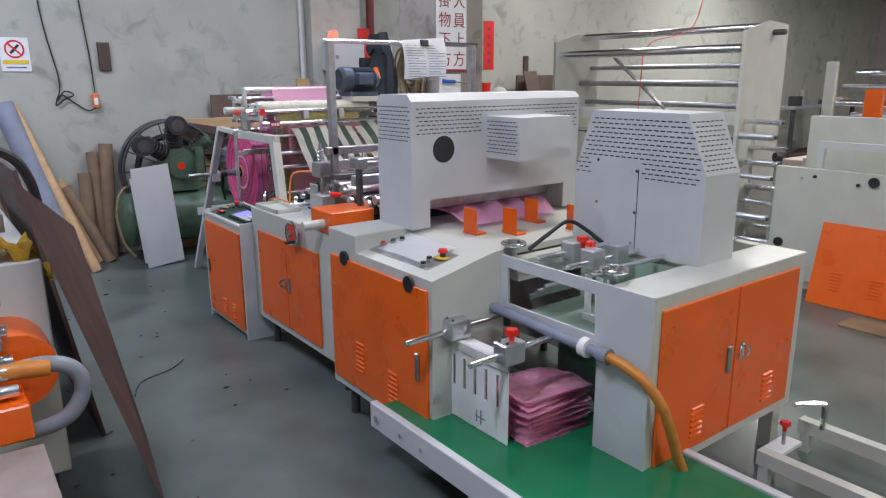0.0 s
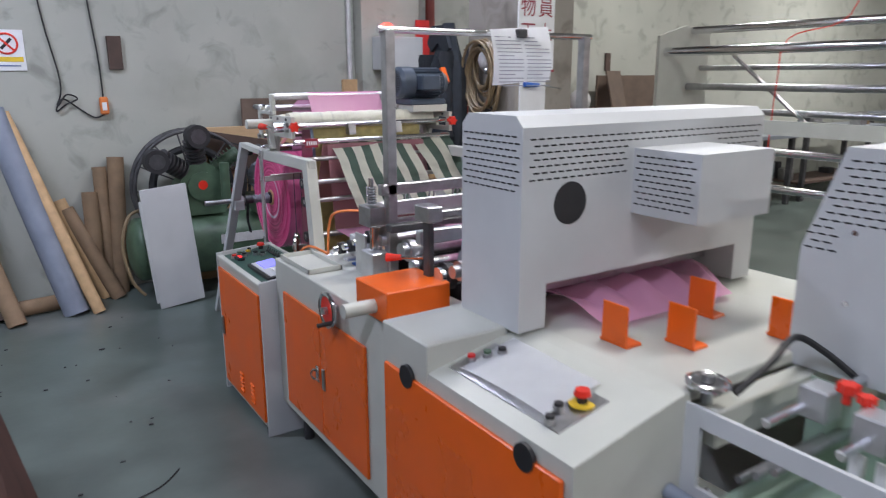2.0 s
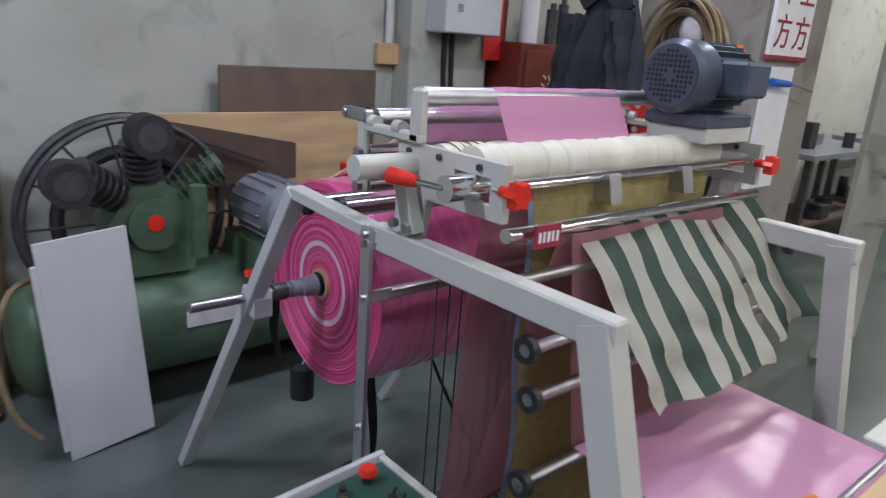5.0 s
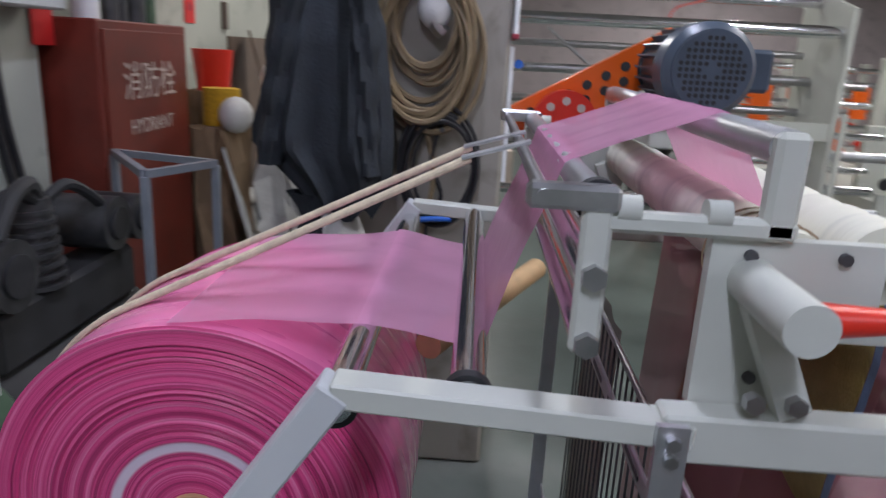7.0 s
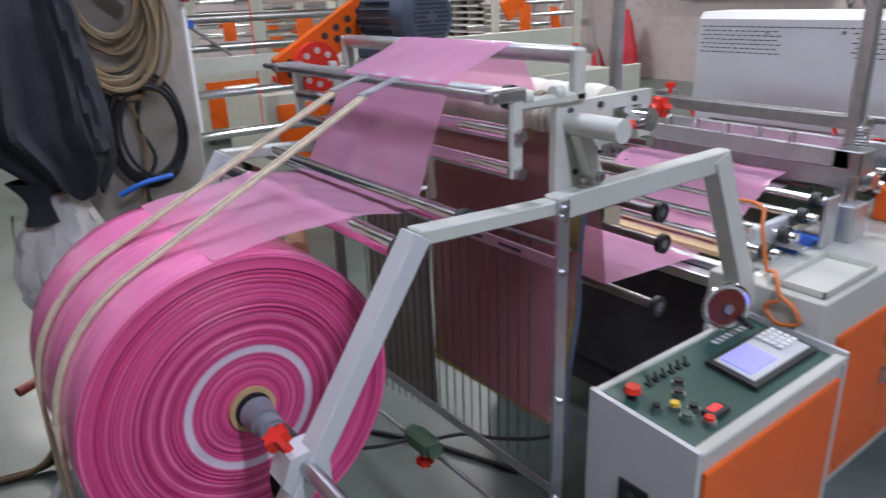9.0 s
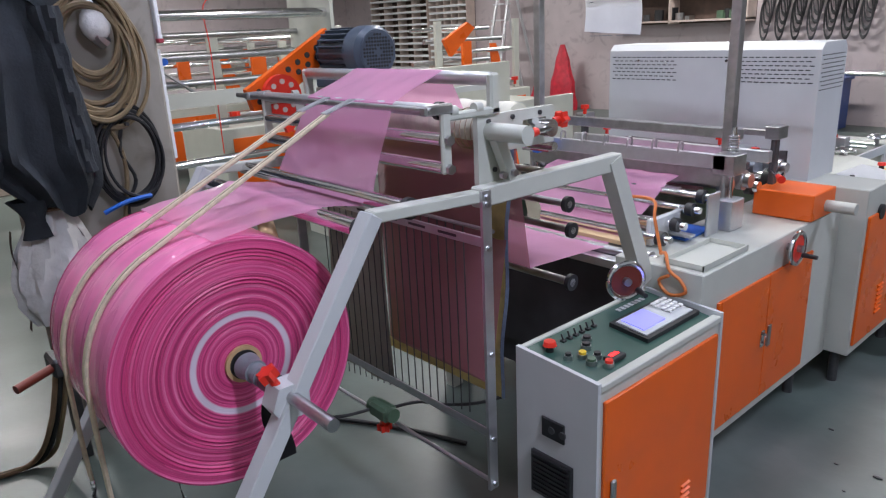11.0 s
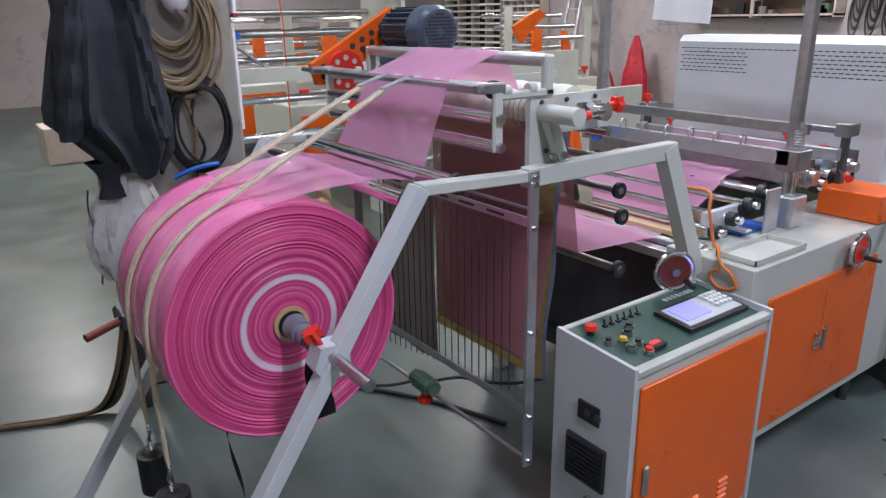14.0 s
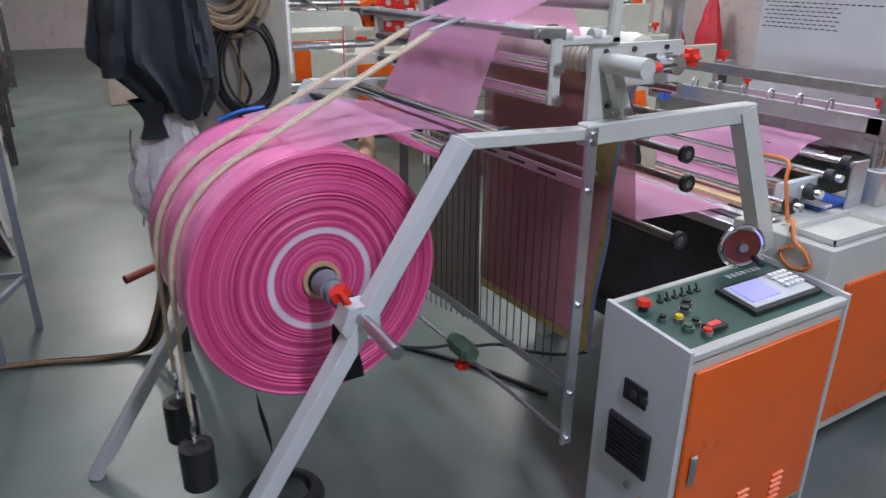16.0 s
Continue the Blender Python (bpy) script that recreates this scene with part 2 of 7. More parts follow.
PLASTER = plaster("stained_plaster", (0.43, 0.44, 0.385), (0.35, 0.355, 0.30), (0.14, 0.145, 0.115))
PINKWALL = plaster("pinkish_grey_wall_paint", (0.46, 0.40, 0.41), (0.38, 0.33, 0.34), (0.22, 0.19, 0.19))
CONCRETE = plaster("whitewashed_concrete", (0.30, 0.275, 0.24), (0.19, 0.165, 0.135), (0.07, 0.055, 0.04))
FLOORMAT = material("green_floor_paint", (0.098, 0.124, 0.112), 0.36, 0, 2.6, 0.25, 0.05, 26, (0.170, 0.176, 0.166), 0.9, 0.53)
CEIL = material("grey_ceiling_sheet", (0.35, 0.35, 0.34), 0.8, 0, 2, 0.1)


# ---- mesh tools ----
BASE = {}


def thing(name, base, label, category, group="", kind=""):
    e = new(name)
    e.empty_display_size = 0.05
    e.location = base
    BASE[e] = Vector(base)
    return tagged(e, label, category, group, kind)


def part(name, bm, mat, parent=None, label="", smooth=False):
    me = bpy.data.meshes.new(name)
    off = BASE.get(parent, Vector((0, 0, 0)))
    if off.length:
        bmesh.ops.translate(bm, verts=bm.verts, vec=-off)
    bm.normal_update()
    bm.to_mesh(me)
    bm.free()
    for m in (mat if isinstance(mat, (list, tuple)) else [mat]):
        me.materials.append(m)
    if smooth:
        me.polygons.foreach_set("use_smooth", [True] * len(me.polygons))
        me.set_sharp_from_angle(angle=radians(38))
    ob = new(name, me)
    if parent:
        ob.parent = parent
        BASE[ob] = off
    if label:
        ob["label"] = label
    return ob


def solo(name, bm, mat, label, category, group="", kind="", smooth=False):
    return tagged(part(name, bm, mat, None, "", smooth), label, category, group, kind)


def B():
    return bmesh.new()


def box(bm, lo, hi, bevel=0.0, m=None, mi=0):
    r = bmesh.ops.create_cube(bm, size=1)
    vs = r["verts"]
    for v in vs:
        v.co = Vector([lo[i] + (v.co[i] + 0.5) * (hi[i] - lo[i]) for i in range(3)])
    fs = list({f for v in vs for f in v.link_faces})
    if bevel:
        es = list({e for v in vs for e in v.link_edges})
        r = bmesh.ops.bevel(bm, geom=es, offset=bevel, segments=1, affect="EDGES", clamp_overlap=True)
        vs = list({v for f in r["faces"] for v in f.verts} | {v for v in vs if v.is_valid})
        fs = list({f for v in vs for f in v.link_faces})
    for f in fs:
        f.material_index = mi
    if m is not None:
        bmesh.ops.transform(bm, matrix=m, verts=vs)
    return bm


def cyl(bm, p0, p1, r, seg=20, r2=None, mi=0, caps=True):
    p0, p1 = Vector(p0), Vector(p1)
    d = p1 - p0
    q = d.to_track_quat("Z", "Y").to_matrix().to_4x4()
    g = bmesh.ops.create_cone(bm, cap_ends=caps, segments=seg, radius1=r, radius2=r if r2 is None else r2, depth=d.length,
                              matrix=Matrix.Translation((p0 + p1) / 2) @ q)
    for f in {f for v in g["verts"] for f in v.link_faces}:
        f.material_index = mi
    return bm


def ring(bm, c, axis, r, w, seg=32, minor=8):
    """A torus of radius r and tube radius w about the axis."""
    axis = Vector(axis).normalized()
    q = axis.to_track_quat("Z", "Y").to_matrix()
    rows = []
    for i in range(seg):
        a = 2 * math.pi * i / seg
        rows.append([bm.verts.new(Vector(c) + q @ Vector(((r + w * math.cos(2 * math.pi * j / minor)) * math.cos(a),
                     (r + w * math.cos(2 * math.pi * j / minor)) * math.sin(a), w * math.sin(2 * math.pi * j / minor)))) for j in range(minor)])
    for i in range(seg):
        for j in range(minor):
            bm.faces.new((rows[i][j], rows[(i + 1) % seg][j], rows[(i + 1) % seg][(j + 1) % minor], rows[i][(j + 1) % minor]))
    return bm


def hose(bm, pts, r, seg=8, sub=6):
    """A round tube along a smooth curve through the points."""
    pts = [Vector(p) for p in pts]
    path = []
    for i in range(len(pts) - 1):
        a, b, c, d = pts[max(i - 1, 0)], pts[i], pts[i + 1], pts[min(i + 2, len(pts) - 1)]
        for k in range(sub):
            t = k / sub
            path.append(0.5 * ((2 * b) + (c - a) * t + (2 * a - 5 * b + 4 * c - d) * t * t + (3 * b - a - 3 * c + d) * t ** 3))
    path.append(pts[-1])
    up = Vector((0.13, 0.21, 0.97))
    rows = []
    for i, p in enumerate(path):
        t = (path[min(i + 1, len(path) - 1)] - path[max(i - 1, 0)]).normalized()
        s = t.cross(up)
        s = s.normalized() if s.length > 1e-4 else Vector((1, 0, 0))
        u = s.cross(t)
        rows.append([bm.verts.new(p + r * (math.cos(2 * math.pi * j / seg) * s + math.sin(2 * math.pi * j / seg) * u)) for j in range(seg)])
    for i in range(len(rows) - 1):
        for j in range(seg):
            bm.faces.new((rows[i][j], rows[i][(j + 1) % seg], rows[i + 1][(j + 1) % seg], rows[i + 1][j]))
    bm.faces.new(rows[0][::-1])
    bm.faces.new(rows[-1])
    return bm


def prism(bm, poly, axis, a, b, mi=0):
    """A polygon in the plane across the axis (its two other coordinates in order), pulled from a to b."""
    def at(p, v):
        return {"x": (v, p[0], p[1]), "y": (p[0], v, p[1]), "z": (p[0], p[1], v)}[axis]
    lo = [bm.verts.new(at(p, a)) for p in poly]
    hi = [bm.verts.new(at(p, b)) for p in poly]
    k = len(poly)
    fs = [bm.faces.new(lo), bm.faces.new(hi[::-1])]
    for i in range(k):
        fs.append(bm.faces.new((lo[i], hi[i], hi[(i + 1) % k], lo[(i + 1) % k])))
    for f in fs:
        f.material_index = mi
    bmesh.ops.recalc_face_normals(bm, faces=fs)
    return bm


def bar(bm, p0, p1, w, h, side=None):
    """A flat bar from p0 to p1, w across (towards side) and h deep."""
    p0, p1 = Vector(p0), Vector(p1)
    d = (p1 - p0).normalized()
    s = Vector(side or (1, 0, 0))
    s = (s - s.dot(d) * d).normalized()
    u = d.cross(s)
    v = [[bm.verts.new(p + s * (i * w / 2) + u * (j * h / 2)) for i, j in ((-1, -1), (1, -1), (1, 1), (-1, 1))] for p in (p0, p1)]
    fs = [bm.faces.new(v[0]), bm.faces.new(v[1][::-1])]
    for i in range(4):
        fs.append(bm.faces.new((v[0][i], v[1][i], v[1][(i + 1) % 4], v[0][(i + 1) % 4])))
    bmesh.ops.recalc_face_normals(bm, faces=fs)
    return bm


def sheet(bm, rows, thick=0.0):
    """A surface through rows of points; with thickness when asked for."""
    g = [[bm.verts.new(p) for p in r] for r in rows]
    fs = []
    for i in range(len(g) - 1):
        for j in range(len(g[0]) - 1):
            fs.append(bm.faces.new((g[i][j], g[i + 1][j], g[i + 1][j + 1], g[i][j + 1])))
    if thick:
        bmesh.ops.solidify(bm, geom=fs, thickness=thick)
    return bm


def ball(bm, c, r, seg=16, squash=(1, 1, 1)):
    bmesh.ops.create_uvsphere(bm, u_segments=seg, v_segments=seg // 2, radius=1, matrix=Matrix.Translation(c) @ Matrix.Diagonal((r * squash[0], r * squash[1], r * squash[2], 1)))
    return bm


def holed_box(bm, lo, hi, hole_lo, hole_hi, axis):
    """A slab with a rectangular opening right through it along the axis (x or y)."""
    o = 1 if axis == "x" else 0
    def piece(a0, a1, z0, z1):
        l, h = list(lo), list(hi)
        l[o], h[o], l[2], h[2] = a0, a1, z0, z1
        if a1 - a0 > 1e-4 and z1 - z0 > 1e-4:
            box(bm, l, h)
    piece(lo[o], hole_lo[o], lo[2], hi[2])
    piece(hole_hi[o], hi[o], lo[2], hi[2])
    piece(hole_lo[o], hole_hi[o], lo[2], hole_lo[2])
    piece(hole_lo[o], hole_hi[o], hole_hi[2], hi[2])
    return bm


def slots(bm, rows, place, w, h, skip=None):
    """Staggered rows of pressed slots; place(u, v) gives the point, its u way and v way."""
    for u, v in rows:
        if skip and skip(u, v):
            continue
        p, du, dv = place(u, v)
        nrm = du.cross(dv).normalized() * 0.0012
        q = [bm.verts.new(p + nrm + du * (a * w / 2) + dv * (b * h / 2)) for a, b in ((-1, -0.6), (-0.8, -1), (0.8, -1), (1, -0.6), (1, 0.6), (0.8, 1), (-0.8, 1), (-1, 0.6))]
        bm.faces.new(q)
    return bm


def grid_rows(u0, u1, v0, v1, du, dv):
    out, k = [], 0
    v = v0
    while v <= v1:
        u = u0 + (du / 2 if k % 2 else 0)
        while u <= u1:
            out.append((u, v))
            u += du
        v += dv
        k += 1
    return out


def louvres(parent, x, y, z, axis, n=6, w=0.06, dz=0.022, sgn=-1):
    """Pressed louvre blades on a door, one under another."""
    for i in range(n):
        zz = z - i * dz
        bm = B()
        if axis == "x":
            prism(bm, [(x, zz), (x + sgn * 0.008, zz - 0.004), (x + sgn * 0.008, zz - 0.007), (x, zz - 0.014)], "y", y - w / 2, y + w / 2)
            bmesh.ops.rotate(bm, verts=bm.verts, cent=(0, 0, 0), matrix=Matrix.Identity(3))
        else:
            prism(bm, [(y, zz), (y + sgn * 0.008, zz - 0.004), (y + sgn * 0.008, zz - 0.007), (y, zz - 0.014)], "x", x - w / 2, x + w / 2)
        part("louvre_blade", bm, ORANGE, parent)


def ring_handle(parent, x, y, z, axis="x"):
    """A small chrome ring latch on a plate."""
    bm = B()
    if axis == "x":
        box(bm, (x - 0.006, y - 0.014, z - 0.035), (x, y + 0.014, z + 0.035), 0.003)
        ring(bm, (x - 0.014, y, z), (1, 0.5, 0), 0.02, 0.005, 20, 6)
    else:
        box(bm, (x - 0.014, y - 0.006, z - 0.035), (x + 0.014, y, z + 0.035), 0.003)
        ring(bm, (x, y - 0.014, z), (0.5, 1, 0), 0.02, 0.005, 20, 6)
    part("ring_latch", bm, CHROME, parent, "chrome ring latch", True)


def star_knob(parent, p, axis, r=0.022, name="star_knob"):
    axis = Vector(axis).normalized()
    bm = B()
    q = axis.to_track_quat("Z", "Y").to_matrix().to_4x4()
    n = 12
    poly = [((r if i % 2 == 0 else r * 0.68) * math.cos(2 * math.pi * i / n), (r if i % 2 == 0 else r * 0.68) * math.sin(2 * math.pi * i / n)) for i in range(n)]
    prism(bm, poly, "z", 0, r * 0.9)
    cyl(bm, (0, 0, -r * 1.1), (0, 0, 0), r * 0.4, 10)
    bmesh.ops.transform(bm, matrix=Matrix.Translation(p) @ q, verts=bm.verts)
    return part(name, bm, RED, parent, "red star clamping knob")


def hand_wheel(parent, c, axis, r=0.055, crank=True, mat=CHROME, hub=RED):
    """A dished hand wheel with a rim, a coloured web and a turning grip."""
    axis = Vector(axis).normalized()
    w = part("hand_wheel", ring(B(), c, axis, r, 0.009, 32, 8), mat, parent, "chrome-rimmed hand wheel", True)
    bm = B()
    cyl(bm, Vector(c) + axis * 0.002, Vector(c) - axis * 0.012, r * 0.85, 24, r * 0.5)
    part("wheel_web", bm, hub, w, "", True)
    bm = cyl(B(), Vector(c) + axis * 0.02, Vector(c) - axis * 0.05, 0.014, 14)
    part("wheel_hub", bm, STEEL, w, "", True)
    if crank:
        q = axis.to_track_quat("Z", "Y").to_matrix()
        g = Vector(c) + q @ Vector((r * 0.7, -r * 0.6, 0))
        part("crank_grip", cyl(B(), g, g + axis * 0.06, 0.010, 12, 0.008), BLACK, w, "black turning grip", True)
    return w


# ---- the hall ----
X0, X1, Y0, Y1, H = -3.0, 17.5, -5.5, 6.96, 4.4
solo("floor", box(B(), (X0 - 0.2, Y0 - 0.2, -0.2), (X1 + 0.2, Y1 + 0.2, 0)), FLOORMAT, "worn grey-green painted concrete floor with scuffs", "floor", kind="structure")
solo("ceiling", box(B(), (X0 - 0.2, Y0 - 0.2, H), (X1 + 0.2, Y1 + 0.2, H + 0.15)), CEIL, "grey sheet ceiling of a workshop hall", "ceiling", kind="structure")
solo("wall_north", box(B(), (X0, Y1, 0), (X1, Y1 + 0.2, H)), PLASTER, "pale greenish plaster wall with dark stains and scuffs", "wall", kind="structure")
solo("wall_south", box(B(), (X0, Y0 - 0.2, 0), (X1, Y0, H)), PINKWALL, "pinkish grey painted workshop wall", "wall", kind="structure")
solo("wall_west", box(B(), (X0 - 0.2, Y0, 0), (X0, Y1, H)), PLASTER, "plain plaster wall closing the hall", "wall", kind="structure")
solo("wall_east", box(B(), (X1, Y0, 0), (X1 + 0.2, Y1, H)), PINKWALL, "plain painted wall at the far end", "wall", kind="structure")


def ceiling_light(x, y, w, tint):
    t = thing("ceiling_light", (x, y, 3.6), "white batten fluorescent light hung from the ceiling", "ceiling light", "ceiling lights")
    part("housing", prism(B(), [(y - 0.10, 3.66), (y - 0.05, 3.72), (y + 0.05, 3.72), (y + 0.10, 3.66)], "x", x - 0.62, x + 0.62), WHITE, t)
    part("tube", cyl(B(), (x - 0.58, y - 0.04, 3.64), (x + 0.58, y - 0.04, 3.64), 0.016, 10), TUBE, t, "lit fluorescent tube")
    part("tube", cyl(B(), (x - 0.58, y + 0.04, 3.64), (x + 0.58, y + 0.04, 3.64), 0.016, 10), TUBE, t, "lit fluorescent tube")
    for dx in (-0.5, 0.5):
        part("hanger", cyl(B(), (x + dx, y, 3.72), (x + dx, y, H), 0.005, 6), STEEL, t)
    d = bpy.data.lights.new("tube_light", "AREA")
    d.shape, d.size, d.size_y, d.energy, d.color = "RECTANGLE", 1.2, 0.16, w, tint
    lamp = new("tube_light", d)
    lamp.parent = t
    lamp.location = (0, 0, 0.0)


DAY, WARM = (0.88, 0.94, 1.22), (1.0, 0.975, 0.98)
for lx, ly, lw, lc in ((-0.4, 1.2, 80, DAY), (-0.4, 5.2, 88, DAY), (1.7, -1.7, 92, WARM), (3.0, 2.6, 62, WARM), (3.0, 5.0, 42, DAY), (6.5, 1.0, 62, WARM), (6.5, 5.4, 56, WARM),
                       (10.5, -2.6, 120, WARM), (10.5, 5.2, 130, WARM), (5.5, -3.8, 115, WARM), (14.5, 0.5, 170, WARM)):
    ceiling_light(lx, ly, lw, lc)

# whitewashed column with hoses, and the pier by the switch box
solo("column", box(B(), (3.68, 4.847, 0), (4.20, 5.43, H), 0.015), CONCRETE, "dirty whitewashed concrete column hung with hoses and a jacket", "column", kind="structure")
solo("wall_pier", box(B(), (3.50, 6.80, 0), (4.10, 6.96, H), 0.006), PLASTER, "shallow plaster pier on the north wall", "wall", kind="structure")

# ---- control cabinet ----
cc = thing("control_cabinet", (1.65, 4.29, 0), "light grey control cabinet with orange door and button panel", "control cabinet")
bm = B()
box(bm, (1.512, 3.965, 0.03), (1.80, 4.615, 0.735), 0.004)
part("body", bm, GREY, cc)
for y in (3.953, 4.613):
    bm = B()
    prism(bm, [(1.505, 0.0), (1.803, 0.0), (1.803, 0.775), (1.505, 0.755)], "y", y, y + 0.014)
    part("side_plate", bm, COOL, cc)
part("top_edge", box(B(), (1.505, 3.967, 0.722), (1.535, 4.613, 0.745), 0.003), GREY, cc)
part("back_edge", box(B(), (1.785, 3.967, 0.735), (1.803, 4.613, 0.772), 0.003), GREY, cc)
door = part("door", box(B(), (1.500, 3.985, 0.06), (1.512, 4.595, 0.690), 0.003), ORANGE, cc, "orange enamelled door")
part("door_handle", box(B(), (1.488, 4.545, 0.33), (1.501, 4.570, 0.43), 0.006), STEEL, door, "brushed steel flush latch")
louvres(door, 1.5, 4.14, 0.20, "x", 5, 0.05)
louvres(door, 1.5, 4.30, 0.20, "x", 5, 0.05)
slope = math.atan2(0.03, 0.24)


def onpanel(y, x, dz=0.0):
    return Vector((x, y, 0.741 + (x - 1.54) * 0.10 + dz))


pm = B()
prism(pm, [(1.537, 0.737), (1.783, 0.762), (1.783, 0.766), (1.537, 0.741)], "y", 3.98, 4.60)
panel = part("button_panel", pm, GREENPANEL, cc, "dark green button panel")
pm = B()
prism(pm, [(1.565, 0.744), (1.705, 0.758), (1.705, 0.772), (1.565, 0.758)], "y", 4.00, 4.30)
unit = part("display_unit", pm, BLACK, cc, "operator display with keypad")
pm = B()
prism(pm, [(1.580, 0.758), (1.690, 0.7695), (1.690, 0.775), (1.580, 0.763)], "y", 4.015, 4.285)
part("bezel", pm, COOL, unit)
pm = B()
prism(pm, [(1.600, 0.7645), (1.682, 0.773), (1.682, 0.7775), (1.600, 0.769)], "y", 4.150, 4.268)
part("screen", pm, SCREEN, unit, "lit blue display")
for i in range(4):
    for j in range(4):
        p = onpanel(4.030 + i * 0.022, 1.618 + j * 0.020, 0.027)
        part("key", box(B(), p - Vector((0.0075, 0.0085, 0.004)), p + Vector((0.0075, 0.0085, 0.002)), 0.002), WHITE, unit)
p = onpanel(4.565, 1.725)
es = part("emergency_stop", cyl(B(), p, p + Vector((0, 0, 0.022)), 0.012, 14), BLACK, cc)
part("mushroom_head", cyl(B(), p + Vector((0, 0, 0.02)), p + Vector((0, 0, 0.034)), 0.021, 22, 0.017), RED, es, "red mushroom head", True)
for y, x, m, r in ((4.52, 1.64, YELLOW, 0.011), (4.47, 1.665, BLACK, 0.012), (4.435, 1.69, BLACK, 0.012), (4.56, 1.66, BLACK, 0.009),
                   (4.53, 1.60, GREENIRON, 0.013), (4.49, 1.61, BLACK, 0.010), (4.50, 1.562, RED, 0.012)):
    p = onpanel(y, x)
    b = part("push_button", cyl(B(), p, p + Vector((0, 0, 0.014)), r + 0.003, 16), STEEL, cc)
    part("button_cap", cyl(B(), p + Vector((0, 0, 0.012)), p + Vector((0, 0, 0.022)), r, 16), m, b, "", True)
for i in range(6):
    p = onpanel(4.34 + i * 0.030, 1.735)
    s = part("toggle_switch", box(B(), p - Vector((0.008, 0.008, 0)), p + Vector((0.008, 0.008, 0.008)), 0.002), BLACK, cc)
    part("lever", cyl(B(), p + Vector((0, 0, 0.006)), p + Vector((0.008, 0, 0.024)), 0.003, 8), BLACK, s)
for i in range(7):
    p = onpanel(4.05 + i * 0.022, 1.752)
    part("label_strip", box(B(), p - Vector((0.010, 0.007, -0.001)), p + Vector((0.010, 0.007, 0.003))), COOL, cc)
p = onpanel(4.455, 1.575)
ct = part("counter", box(B(), p - Vector((0.018, 0.032, -0.001)), p + Vector((0.018, 0.032, 0.016)), 0.002), BLACK, cc, "small digital counter")
part("digits", box(B(), p + Vector((-0.004, -0.018, 0.0165)), p + Vector((0.010, 0.018, 0.0175))), REDDIGIT, ct)
s = part("socket_outlet", box(B(), (1.615, 4.626, 0.52), (1.700, 4.634, 0.585), 0.003), BLACK, cc, "black socket outlet")
for dx in (0.62, 0.66):
    part("socket_hole", cyl(B(), (1 + dx, 4.632, 0.552), (1 + dx, 4.637, 0.552), 0.012, 12), DARKSTEEL, s)
f = part("fan_grille", box(B(), (1.582, 4.626, 0.31), (1.738, 4.640, 0.46), 0.004), BLACK, cc, "black fan grille")
for i in range(9):
    part("grille_slat", box(B(), (1.594, 4.639, 0.322 + i * 0.0155), (1.726, 4.645, 0.329 + i * 0.0155)), BLACK, f)
part("warning_sticker", box(B(), (1.53, 4.6262, 0.20), (1.60, 4.6275, 0.245)), YELLOW, cc, "yellow warning sticker")
part("key_lock", cyl(B(), (1.64, 4.626, 0.26), (1.64, 4.640, 0.26), 0.012, 14), CHROME, cc, "", True)
for i in range(3):
    part("foot", cyl(B(), (1.53 + i * 0.12, 4.0 + 0.28 * i, 0), (1.53 + i * 0.12, 4.0 + 0.28 * i, 0.03), 0.018, 10), BLACK, cc)

# ---- feed unit: two side cabinets with rollers between ----
fu = thing("film_feed_unit", (2.2, 3.35, 0), "grey film feed unit with orange doors, rollers and clamps", "packaging machine")


def side_body(name, x0, x1, y0, y1, z0, z1, parent, mat=GREY):
    bm = B()
    box(bm, (x0, y0, z0), (x1, y1, z1), 0.004)
    return part(name, bm, mat, parent)


near = side_body("near_cabinet", 1.583, 1.93, 2.79, 3.955, 0.17, 0.862, fu)
side_body("far_cabinet", 2.66, 2.98, 2.79, 3.955, 0.17, 0.862, fu)
for y in (2.95, 3.85):
    for x in (1.66, 2.88):
        part("levelling_leg", cyl(B(), (x, y, 0), (x, y, 0.175), 0.022, 12), DARKSTEEL, fu)
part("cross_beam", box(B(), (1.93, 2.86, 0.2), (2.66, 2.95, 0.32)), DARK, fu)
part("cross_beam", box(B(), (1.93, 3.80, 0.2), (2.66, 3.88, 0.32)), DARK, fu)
for y0, y1 in ((3.07, 3.458), (3.462, 3.85)):
    d = part("door", box(B(), (1.572, y0, 0.215), (1.584, y1, 0.735), 0.003), ORANGE, near, "orange enamelled door")
ring_handle(near, 1.572, 3.49, 0.48)
part("latch_plate", box(B(), (1.566, 3.42, 0.43), (1.573, 3.445, 0.52), 0.002), STEEL, near)
bm = B()
box(bm, (1.60, 3.61, 0.862), (1.75, 3.925, 0.866))
for a, b in (((1.60, 3.61), (1.605, 3.925)), ((1.745, 3.61), (1.75, 3.925)), ((1.60, 3.61), (1.75, 3.615)), ((1.60, 3.92), (1.75, 3.925))):
    box(bm, (a[0], a[1], 0.864), (b[0], b[1], 0.884))
part("tool_tray", bm, GREY, fu, "shallow grey tool tray")
ob = part("gear_cover", box(B(), (1.575, 2.90, 0.864), (1.82, 3.125, 0.975), 0.004), ORANGE, fu, "orange folded sheet cover")
part("shaft_end", cyl(B(), (1.46, 2.99, 0.91), (1.58, 2.99, 0.91), 0.024, 20), GREY, ob, "", True)
hand_wheel(fu, (1.545, 3.31, 0.808), (-1, 0, 0), 0.062)
